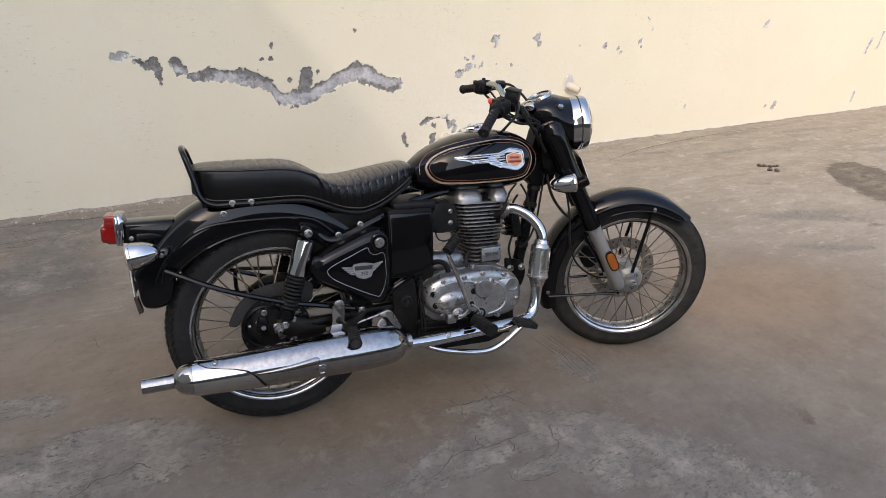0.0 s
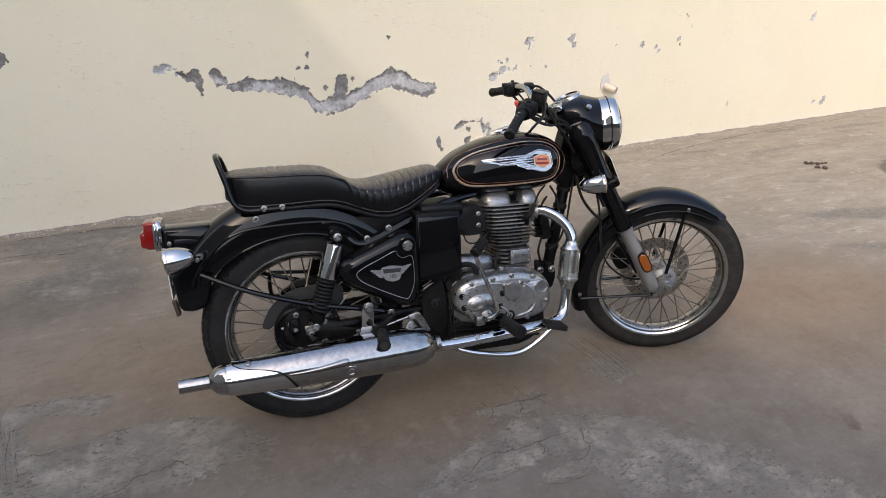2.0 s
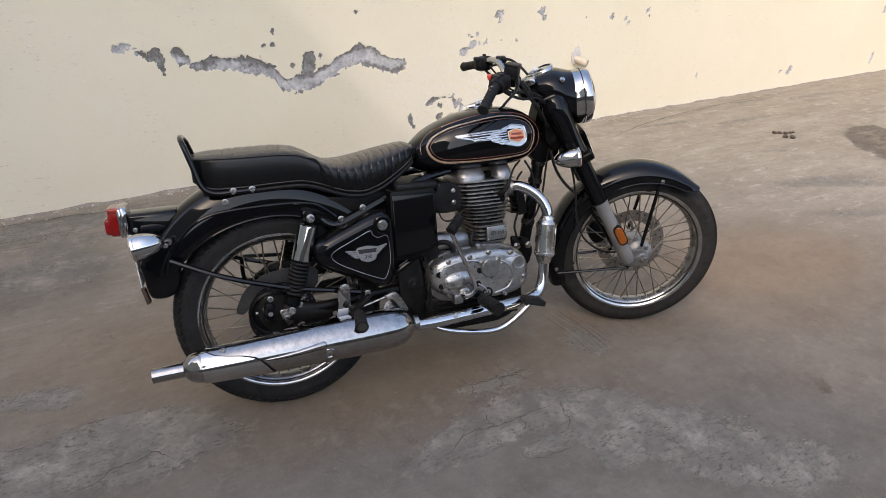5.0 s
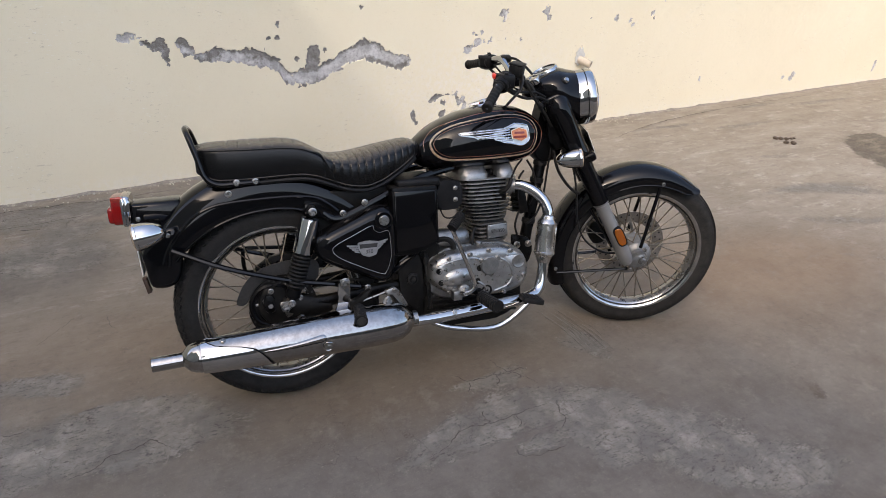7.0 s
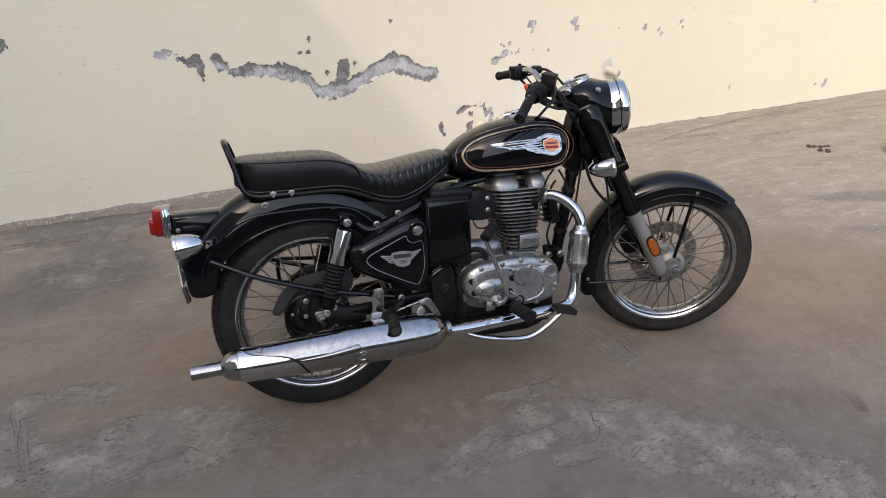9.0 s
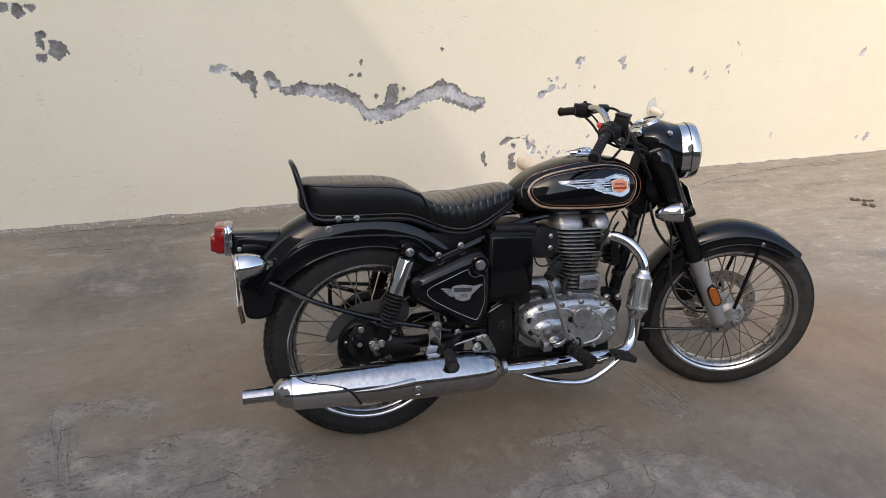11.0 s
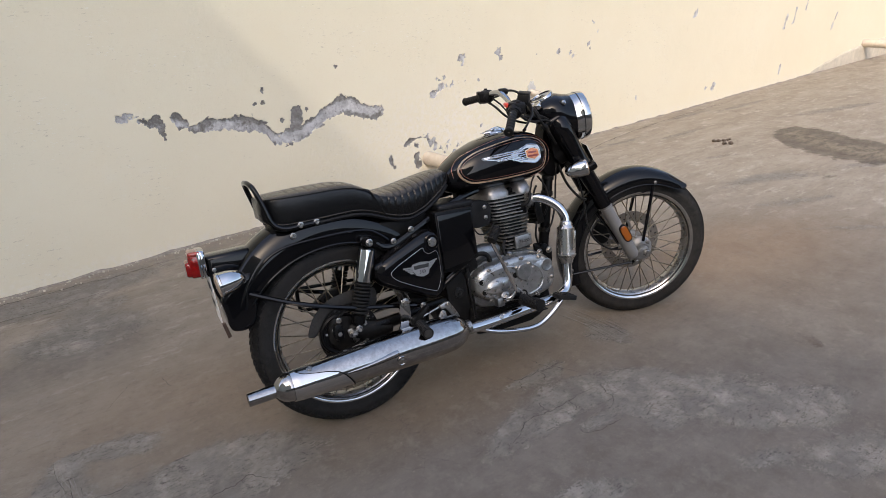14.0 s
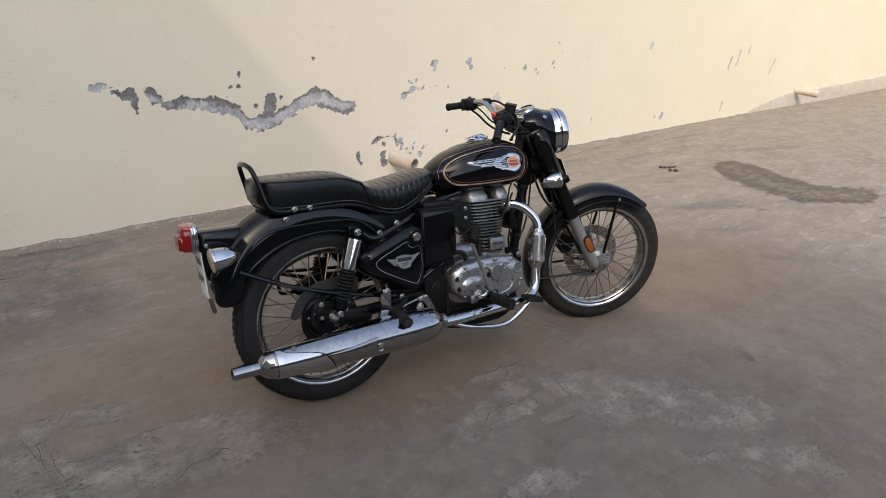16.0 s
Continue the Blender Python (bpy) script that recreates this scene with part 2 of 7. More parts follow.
def lathe(profile, seg=32, at=(0, 0, 0), way=(0, 1, 0), bm=None, closed=False, caps=False):
    """Turns (radius, height) about the axis."""
    way = Vector(way).normalized()
    s = way.orthogonal().normalized()
    u = way.cross(s)
    at = Vector(at)
    rings = [[at + way * h + max(r, 0.0004) * (math.cos(2 * math.pi * k / seg) * s + math.sin(2 * math.pi * k / seg) * u) for k in range(seg)] for r, h in profile]
    return loft(rings, caps, closed, bm)


def slab(outline, y0, y1, bevel=0.003, seg=2, bm=None):
    """An outline in x and z, from y0 to y1, with rounded edges."""
    bm = bm or bmesh.new()
    a = [bm.verts.new((x, y0, z)) for x, z in outline]
    b = [bm.verts.new((x, y1, z)) for x, z in outline]
    n = len(a)
    fs = [bm.faces.new(a[::-1]), bm.faces.new(b)]
    for k in range(n):
        bm.faces.new((a[k], a[(k + 1) % n], b[(k + 1) % n], b[k]))
    if bevel:
        edges = [e for f in fs for e in f.edges]
        bmesh.ops.bevel(bm, geom=edges, offset=bevel, segments=seg, profile=0.5, affect="EDGES")
    return bm


def rounded(pts, r=0.25, times=2):
    """Cuts the corners of a closed outline."""
    p = [Vector(q) for q in pts]
    for _ in range(times):
        out = []
        for i in range(len(p)):
            a, b = p[i], p[(i + 1) % len(p)]
            out += [a.lerp(b, r), a.lerp(b, 1 - r)]
        p = out
    return [tuple(q) for q in p]


def block(c, s, bevel=0.004, seg=2, bm=None, turn=None):
    bm = bm or bmesh.new()
    made = bmesh.ops.create_cube(bm, size=1.0)["verts"]
    bmesh.ops.scale(bm, vec=s, verts=made)
    if bevel:
        edges = list({e for v in made for e in v.link_edges})
        made = list({v for f in bmesh.ops.bevel(bm, geom=edges, offset=bevel, segments=seg, profile=0.5, affect="EDGES")["faces"] for v in f.verts} | {v for v in made if v.is_valid})
    if turn is not None:
        bmesh.ops.rotate(bm, cent=(0, 0, 0), matrix=turn, verts=made)
    bmesh.ops.translate(bm, vec=c, verts=made)
    return bm


def bolt(parent, at, r=0.008, way=(0, -1, 0), mat=None, name="bolt", high=0.007, frame_at=None):
    at, way = Vector(at), Vector(way).normalized()
    bm = lathe([(r * 1.25, 0), (r * 1.25, high * 0.18), (r * 1.05, high * 0.24), (r * 0.5, high * 0.24)], 16, at, way)
    lathe([(r * 0.98, high * 0.2), (r * 0.98, high * 0.85), (r * 0.80, high * 1.02), (r * 0.50, high * 1.02), (r * 0.46, high * 0.9), (0, high * 0.9)], 6, at, way, bm=bm)
    return part(name, bm, mat or zinc, parent, at=frame_at, sharp=25)


# ---- the yard ----
WALL_Y, WALL_SKEW = 4.34, 0.0135


def wall_at(x):
    return WALL_Y + WALL_SKEW * (x - 0.5)


def nodes_of(name):
    m = bpy.data.materials.new(name)
    m.use_nodes = True
    return m, m.node_tree.nodes, m.node_tree.links.new, m.node_tree.nodes["Principled BSDF"]


def noise_node(n, link, co, scale, detail=6, rough=0.6):
    t = n.new("ShaderNodeTexNoise")
    t.inputs["Scale"].default_value, t.inputs["Detail"].default_value, t.inputs["Roughness"].default_value = scale, detail, rough
    link(co, t.inputs["Vector"])
    return t.outputs["Fac"]


def ranged(n, link, v, a, b, c, d):
    r = n.new("ShaderNodeMapRange")
    for k, x in zip(("From Min", "From Max", "To Min", "To Max"), (a, b, c, d)):
        r.inputs[k].default_value = x
    link(v, r.inputs["Value"])
    return r.outputs[0]


def mixed(n, link, fac, a, b, blend="MIX"):
    m = n.new("ShaderNodeMix")
    m.data_type, m.blend_type = "RGBA", blend
    for socket, v in ((0, fac), (6, a), (7, b)):
        if isinstance(v, (tuple, list)):
            m.inputs[socket].default_value = (*v, 1)
        elif isinstance(v, (int, float)):
            m.inputs[socket].default_value = v
        else:
            link(v, m.inputs[socket])
    return m.outputs[2]


def times(n, link, a, b, op="MULTIPLY"):
    m = n.new("ShaderNodeMath")
    m.operation = op
    for k, v in enumerate((a, b)):
        if isinstance(v, (int, float)):
            m.inputs[k].default_value = v
        else:
            link(v, m.inputs[k])
    return m.outputs[0]


def paint_material():
    m, n, link, b = nodes_of("cream_wall_paint")
    co = n.new("ShaderNodeTexCoord").outputs["Object"]
    c = mixed(n, link, ranged(n, link, noise_node(n, link, co, 0.9, 5), 0.35, 0.65, 0, 1), (0.795, 0.724, 0.550), (0.765, 0.690, 0.515))
    c = mixed(n, link, ranged(n, link, noise_node(n, link, co, 7, 8, 0.7), 0.55, 0.8, 0, 0.35), c, (0.80, 0.755, 0.63))
    c = mixed(n, link, ranged(n, link, noise_node(n, link, co, 45, 6, 0.7), 0.60, 0.85, 0, 0.35), c, (0.56, 0.47, 0.34))
    c = mixed(n, link, ranged(n, link, noise_node(n, link, co, 120, 5, 0.7), 0.60, 0.72, 0, 0.3), c, (0.60, 0.52, 0.38))
    mp = n.new("ShaderNodeMapping")
    mp.inputs["Scale"].default_value = (1.0, 1.0, 3.2)
    link(co, mp.inputs["Vector"])
    # short level scuffs and chips in a few places
    where = ranged(n, link, noise_node(n, link, co, 2.3, 4, 0.6), 0.47, 0.58, 0, 1)
    scuff = times(n, link, where, ranged(n, link, noise_node(n, link, mp.outputs[0], 26, 7, 0.72), 0.605, 0.64, 0, 1))
    c = mixed(n, link, times(n, link, scuff, 0.55), c, (0.50, 0.43, 0.32))
    chip = times(n, link, where, ranged(n, link, noise_node(n, link, mp.outputs[0], 31, 7, 0.72), 0.61, 0.64, 0, 1))
    c = mixed(n, link, times(n, link, chip, 0.6), c, (0.84, 0.81, 0.72))
    at = n.new("ShaderNodeAttribute")
    at.attribute_name = "flake"
    c = mixed(n, link, times(n, link, at.outputs["Fac"], ranged(n, link, noise_node(n, link, co, 30, 8, 0.7), 0.45, 0.6, 0, 1)), c, (0.80, 0.745, 0.64))
    c = mixed(n, link, times(n, link, at.outputs["Fac"], ranged(n, link, noise_node(n, link, mp.outputs[0], 42, 8, 0.75), 0.60, 0.66, 0, 0.7)), c, (0.52, 0.44, 0.34))
    link(c, b.inputs["Base Color"])
    b.inputs["Roughness"].default_value = 0.75
    b.inputs["Specular IOR Level"].default_value = 0.25
    h = times(n, link, noise_node(n, link, co, 12, 8, 0.65), times(n, link, noise_node(n, link, co, 160, 4), 0.25), "ADD")
    h = times(n, link, h, times(n, link, times(n, link, scuff, chip, "ADD"), -0.25), "ADD")
    bp = n.new("ShaderNodeBump")
    bp.inputs["Strength"].default_value, bp.inputs["Distance"].default_value = 0.5, 0.012
    link(h, bp.inputs["Height"])
    link(bp.outputs[0], b.inputs["Normal"])
    return m


def plaster_material():
    m, n, link, b = nodes_of("bare_grey_plaster")
    co = n.new("ShaderNodeTexCoord").outputs["Object"]
    at = n.new("ShaderNodeAttribute")
    at.attribute_name = "core"
    skim = mixed(n, link, ranged(n, link, noise_node(n, link, co, 22, 8, 0.7), 0.38, 0.62, 0, 1), (0.175, 0.160, 0.140), (0.31, 0.295, 0.275))
    putty = mixed(n, link, ranged(n, link, noise_node(n, link, co, 18, 8, 0.72), 0.38, 0.62, 0, 1), (0.36, 0.345, 0.335), (0.66, 0.645, 0.63))
    amount = times(n, link, at.outputs["Fac"], ranged(n, link, noise_node(n, link, co, 11, 9, 0.75), 0.35, 0.65, -0.35, 0.35), "ADD")
    c = mixed(n, link, ranged(n, link, amount, 0.30, 0.62, 0, 1), skim, putty)
    c = mixed(n, link, ranged(n, link, noise_node(n, link, co, 75, 8, 0.75), 0.56, 0.68, 0, 0.6), c, (0.60, 0.58, 0.55))
    c = mixed(n, link, ranged(n, link, noise_node(n, link, co, 60, 7, 0.75), 0.58, 0.66, 0, 0.75), c, (0.12, 0.105, 0.09))
    link(c, b.inputs["Base Color"])
    b.inputs["Roughness"].default_value = 0.95
    bp = n.new("ShaderNodeBump")
    bp.inputs["Strength"].default_value, bp.inputs["Distance"].default_value = 0.8, 0.012
    link(noise_node(n, link, co, 70, 8, 0.7), bp.inputs["Height"])
    link(bp.outputs[0], b.inputs["Normal"])
    return m


def concrete_material():
    m, n, link, b = nodes_of("worn_concrete")
    co = n.new("ShaderNodeTexCoord").outputs["Object"]

    def attr(name):
        a = n.new("ShaderNodeAttribute")
        a.attribute_name = name
        return a.outputs["Fac"]

    def stretched(turn, sx, sy):
        mp = n.new("ShaderNodeMapping")
        mp.inputs["Rotation"].default_value = (0, 0, radians(turn))
        mp.inputs["Scale"].default_value = (sx, sy, 1)
        link(co, mp.inputs["Vector"])
        return mp.outputs[0]
    base = mixed(n, link, ranged(n, link, noise_node(n, link, co, 0.9, 6, 0.6), 0.36, 0.64, 0, 1), (0.130, 0.114, 0.093), (0.157, 0.141, 0.120))
    base = mixed(n, link, ranged(n, link, noise_node(n, link, co, 4.0, 9, 0.68), 0.40, 0.66, 0, 0.75), base, (0.106, 0.090, 0.071))
    base = mixed(n, link, ranged(n, link, noise_node(n, link, co, 13, 9, 0.75), 0.52, 0.72, 0, 0.55), base, (0.184, 0.165, 0.140))
    base = mixed(n, link, attr("dust"), base, mixed(n, link, ranged(n, link, noise_node(n, link, co, 3, 8, 0.65), 0.35, 0.65, 0, 1), (0.158, 0.114, 0.076), (0.194, 0.149, 0.106)))
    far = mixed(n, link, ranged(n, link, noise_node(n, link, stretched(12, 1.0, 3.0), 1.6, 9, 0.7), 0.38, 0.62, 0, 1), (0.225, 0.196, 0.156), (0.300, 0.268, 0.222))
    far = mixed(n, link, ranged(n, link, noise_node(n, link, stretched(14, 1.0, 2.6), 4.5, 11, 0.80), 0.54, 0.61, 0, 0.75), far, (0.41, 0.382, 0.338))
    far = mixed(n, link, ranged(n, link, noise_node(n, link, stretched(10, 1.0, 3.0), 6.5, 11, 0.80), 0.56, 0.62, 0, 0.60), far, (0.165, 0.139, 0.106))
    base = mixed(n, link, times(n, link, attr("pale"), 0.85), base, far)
    grey = ranged(n, link, times(n, link, attr("grey"), noise_node(n, link, co, 2.2, 8, 0.65), "ADD"), 0.7, 1.1, 0, 0.85)
    base = mixed(n, link, grey, base, mixed(n, link, ranged(n, link, noise_node(n, link, co, 6, 8, 0.7), 0.38, 0.64, 0, 1), (0.106, 0.095, 0.082), (0.149, 0.136, 0.121)))
    # scraped patches: pale skin cut by short dark scratches
    torn = noise_node(n, link, co, 13, 12, 0.80)
    dash = noise_node(n, link, stretched(32, 30, 95), 1.0, 8, 0.78)
    pits = noise_node(n, link, co, 85, 5, 0.75)
    zone = ranged(n, link, times(n, link, times(n, link, attr("worn"), 0.55), torn, "ADD"), 0.74, 1.04, 0, 1)
    mask = ranged(n, link, times(n, link, times(n, link, zone, 0.46), times(n, link, dash, pits, "ADD"), "ADD"), 1.20, 1.28, 0, 1)
    scrape = mixed(n, link, ranged(n, link, noise_node(n, link, co, 11, 7, 0.7), 0.4, 0.62, 0, 1), (0.180, 0.168, 0.146), (0.270, 0.256, 0.228))
    base = mixed(n, link, times(n, link, zone, 0.75), base, mixed(n, link, ranged(n, link, noise_node(n, link, co, 5, 9, 0.75), 0.42, 0.60, 0, 1), (0.122, 0.116, 0.106), (0.178, 0.171, 0.158)))
    flaked = times(n, link, mask, ranged(n, link, noise_node(n, link, co, 7, 8, 0.7), 0.47, 0.60, 0.15, 0.95))
    base = mixed(n, link, flaked, base, scrape)
    nick = times(n, link, ranged(n, link, zone, 0.15, 0.55, 0, 1), ranged(n, link, times(n, link, dash, times(n, link, pits, 0.35), "ADD"), 0.632, 0.582, 0, 1))
    base = mixed(n, link, times(n, link, nick, times(n, link, ranged(n, link, noise_node(n, link, co, 6, 6, 0.7), 0.44, 0.60, 0.20, 1), 0.80)), base, (0.047, 0.040, 0.034))
    # faint brush drag over the whole slab
    drag = noise_node(n, link, stretched(24, 9, 70), 1.0, 8, 0.8)
    base = mixed(n, link, ranged(n, link, drag, 0.56, 0.68, 0, 0.30), base, (0.203, 0.184, 0.157))
    base = mixed(n, link, ranged(n, link, drag, 0.44, 0.33, 0, 0.35), base, (0.077, 0.065, 0.052))
    mottle = noise_node(n, link, co, 30, 11, 0.82)
    base = mixed(n, link, ranged(n, link, mottle, 0.54, 0.66, 0, 0.42), base, (0.215, 0.197, 0.170))
    base = mixed(n, link, ranged(n, link, mottle, 0.46, 0.34, 0, 0.42), base, (0.074, 0.063, 0.052))
    # cloudy stains, trowel marks and pale lime flecks
    base = mixed(n, link, ranged(n, link, noise_node(n, link, co, 6.5, 10, 0.78), 0.54, 0.66, 0, 0.38), base, (0.198, 0.183, 0.160))
    base = mixed(n, link, ranged(n, link, noise_node(n, link, stretched(-18, 5, 11), 1.0, 10, 0.78), 0.46, 0.36, 0, 0.22), base, (0.090, 0.080, 0.067))
    fleck = noise_node(n, link, stretched(20, 22, 48), 1.0, 7, 0.75)
    base = mixed(n, link, times(n, link, ranged(n, link, fleck, 0.64, 0.70, 0, 0.75), ranged(n, link, noise_node(n, link, co, 1.9, 4, 0.6), 0.45, 0.62, 0.15, 1)), base, (0.30, 0.28, 0.25))
    # fine crazing
    vor = n.new("ShaderNodeTexVoronoi")
    vor.feature = "DISTANCE_TO_EDGE"
    vor.inputs["Scale"].default_value = 8.5
    warp = n.new("ShaderNodeVectorMath")
    warp.operation = "ADD"
    nz = n.new("ShaderNodeTexNoise")
    nz.inputs["Scale"].default_value, nz.inputs["Detail"].default_value = 9, 6
    link(co, nz.inputs["Vector"])
    sc = n.new("ShaderNodeVectorMath")
    sc.operation = "SCALE"
    sc.inputs["Scale"].default_value = 0.16
    link(nz.outputs["Color"], sc.inputs[0])
    link(co, warp.inputs[0])
    link(sc.outputs[0], warp.inputs[1])
    link(warp.outputs[0], vor.inputs["Vector"])
    line = ranged(n, link, vor.outputs["Distance"], 0.004, 0.011, 1, 0)
    some = ranged(n, link, times(n, link, noise_node(n, link, co, 1.7, 5, 0.6), times(n, link, attr("worn"), 0.15), "ADD"), 0.55, 0.63, 0, 0.42)
    craze = times(n, link, line, some)
    base = mixed(n, link, craze, base, (0.054, 0.044, 0.036))
    damp = ranged(n, link, times(n, link, attr("damp"), noise_node(n, link, co, 6, 9, 0.75), "ADD"), 0.82, 0.92, 0, 0.92)
    # the damp stain dries from inside: mottled, darkest along its rim
    rim = ranged(n, link, times(n, link, attr("damp"), times(n, link, noise_node(n, link, co, 4, 9, 0.75), 0.9), "ADD"), 1.05, 1.35, 1, 0)
    drying = mixed(n, link, ranged(n, link, noise_node(n, link, stretched(14, 7, 16), 1.0, 10, 0.80), 0.44, 0.56, 0, 1), (0.080, 0.067, 0.050), (0.200, 0.174, 0.132))
    base = mixed(n, link, damp, base, mixed(n, link, times(n, link, rim, 0.75), drying, (0.080, 0.067, 0.052)))
    base = mixed(n, link, ranged(n, link, noise_node(n, link, co, 120, 4, 0.65), 0.60, 0.74, 0, 0.5), base, (0.063, 0.051, 0.040))
    base = mixed(n, link, ranged(n, link, noise_node(n, link, co, 170, 3, 0.6), 0.62, 0.76, 0, 0.4), base, (0.270, 0.245, 0.212))
    warm = n.new("ShaderNodeMix")
    warm.data_type, warm.blend_type = "RGBA", "MULTIPLY"
    warm.inputs[0].default_value, warm.inputs[7].default_value = 1.0, (1.02, 0.985, 0.95, 1)
    link(base, warm.inputs[6])
    link(warm.outputs[2], b.inputs["Base Color"])
    link(ranged(n, link, noise_node(n, link, co, 9, 5), 0.3, 0.7, 0.62, 0.9), b.inputs["Roughness"])
    b.inputs["Specular IOR Level"].default_value = 0.3
    h = times(n, link, times(n, link, flaked, times(n, link, nick, -1.2), "ADD"), times(n, link, noise_node(n, link, co, 35, 9, 0.72), 0.6), "ADD")
    h = times(n, link, h, times(n, link, craze, -0.6), "ADD")
    bp = n.new("ShaderNodeBump")
    bp.inputs["Strength"].default_value, bp.inputs["Distance"].default_value = 0.5, 0.007
    link(h, bp.inputs["Height"])
    link(bp.outputs[0], b.inputs["Normal"])
    return m


wall_paint, plaster, concrete = paint_material(), plaster_material(), concrete_material()


def grid_mesh(name, xs, ys, place):
    """A mesh over the lines xs and ys; place(X, Y) gives the vertices."""
    X, Y = np.meshgrid(xs, ys, indexing="ij")
    co = place(X, Y).reshape(-1, 3)
    nx, ny = len(xs), len(ys)
    i, j = np.meshgrid(np.arange(nx - 1), np.arange(ny - 1), indexing="ij")
    a = (i * ny + j).ravel()
    quads = np.stack([a, a + ny, a + ny + 1, a + 1], 1)
    me = bpy.data.meshes.new(name)
    me.vertices.add(len(co))
    me.vertices.foreach_set("co", co.astype(np.float32).ravel())
    me.loops.add(quads.size)
    me.loops.foreach_set("vertex_index", quads.ravel().astype(np.int32))
    me.polygons.add(len(quads))
    me.polygons.foreach_set("loop_start", (np.arange(len(quads)) * 4).astype(np.int32))
    me.update(calc_edges=True)
    return me, X, Y


def blob(X, Y, cx, cy, rx, ry, turn=0.0):
    c, s = math.cos(radians(turn)), math.sin(radians(turn))
    u, v = ((X - cx) * c + (Y - cy) * s) / rx, (-(X - cx) * s + (Y - cy) * c) / ry
    return np.exp(-(u * u + v * v))


def attribute(me, name, values):
    a = me.attributes.new(name, "FLOAT", "POINT")
    a.data.foreach_set("value", np.clip(values, 0, 1).astype(np.float32).ravel())


gx = np.concatenate([[-150, -60, -25, -12, -6], np.arange(-3, 9, 0.035), [9.5, 11, 14, 20, 40, 150]])
gy = np.concatenate([[-150, -60, -25, -12, -6, -3], np.arange(-1.2, 4.36, 0.035), [6, 12, 40, 150]])


def ground_place(X, Y):
    near = np.exp(-((X - 1.4) ** 2 + (Y - 2.1) ** 2) / 1.2)
    Z = 0.010 * (fractal(X, Y, 0.8, 3) - 0.5) * (1 - near) * (np.abs(X) < 9) - 0.001
    Z = Z - 0.012 * np.exp(-((X - 0.78) ** 2 + (Y - 2.25) ** 2) / 0.10)
    return np.stack([X, Y, Z], -1)


ground_mesh, GX, GY = grid_mesh("ground", gx, gy, ground_place)
worn = 0
for cx, cy, rx, ry, turn in ((0.02, 2.60, 0.12, 0.06, 0), (0.10, 2.31, 0.20, 0.07, 0), (0.32, 2.29, 0.15, 0.06, -15), (0.42, 2.17, 0.12, 0.05, -40), (0.12, 3.50, 0.20, 0.11, 0), (-0.02, 2.15, 0.14, 0.06, 10),
                             (1.46, 1.88, 0.12, 0.035, 0), (1.20, 1.73, 0.16, 0.04, 15), (1.36, 1.74, 0.12, 0.035, 0), (1.66, 1.63, 0.14, 0.05, -30), (1.77, 1.56, 0.08, 0.05, -60), (1.38, 1.55, 0.10, 0.03, 0), (1.58, 1.44, 0.07, 0.07, 0),
                             (1.82, 1.36, 0.18, 0.07, -45), (1.93, 1.95, 0.05, 0.20, 0), (2.10, 1.10, 0.20, 0.07, -30), (1.90, 0.90, 0.25, 0.10, -20), (1.05, 1.35, 0.2, 0.06, -20),
                             (0.03, 3.62, 0.22, 0.14, 0), (0.17, 3.85, 0.22, 0.10, 0), (0.30, 4.08, 0.3, 0.10, 0), (-0.05, 4.05, 0.25, 0.12, 0), (1.88, 1.92, 0.12, 0.06, -30), (1.40, 1.91, 0.20, 0.025, 0), (0.26, 2.10, 0.12, 0.06, 0), (1.28, 1.70, 0.26, 0.05, 5), (1.62, 1.66, 0.16, 0.05, -20), (1.72, 1.42, 0.20, 0.07, -30)):
    worn = worn + blob(GX, GY, cx, cy, rx, ry, turn)
for cx, cy, rx, ry, turn in ((4.45, 2.60, 0.45, 0.09, -10), (4.80, 2.42, 0.35, 0.10, -30), (4.26, 2.14, 0.5, 0.08, -25), (7.2, 4.05, 0.9, 0.08, -3), (5.5, 3.78, 0.5, 0.06, -5), (4.95, 3.1, 0.3, 0.05, -20), (4.8, 4.0, 0.6, 0.06, -3), (0.30, 2.20, 0.45, 0.16, -10), (1.30, 1.72, 0.40, 0.12, 5), (1.85, 1.42, 0.45, 0.13, -32), (0.05, 3.6, 0.35, 0.14, 0),
                             (6.2, 4.2, 0.6, 0.05, 0), (5.6, 2.1, 0.6, 0.10, -30), (3.6, 3.4, 0.4, 0.06, -10), (7.6, 3.2, 1.2, 0.12, -15), (4.1, 1.6, 0.6, 0.06, -40)):
    worn = worn + 0.8 * blob(GX, GY, cx, cy, rx, ry, turn)
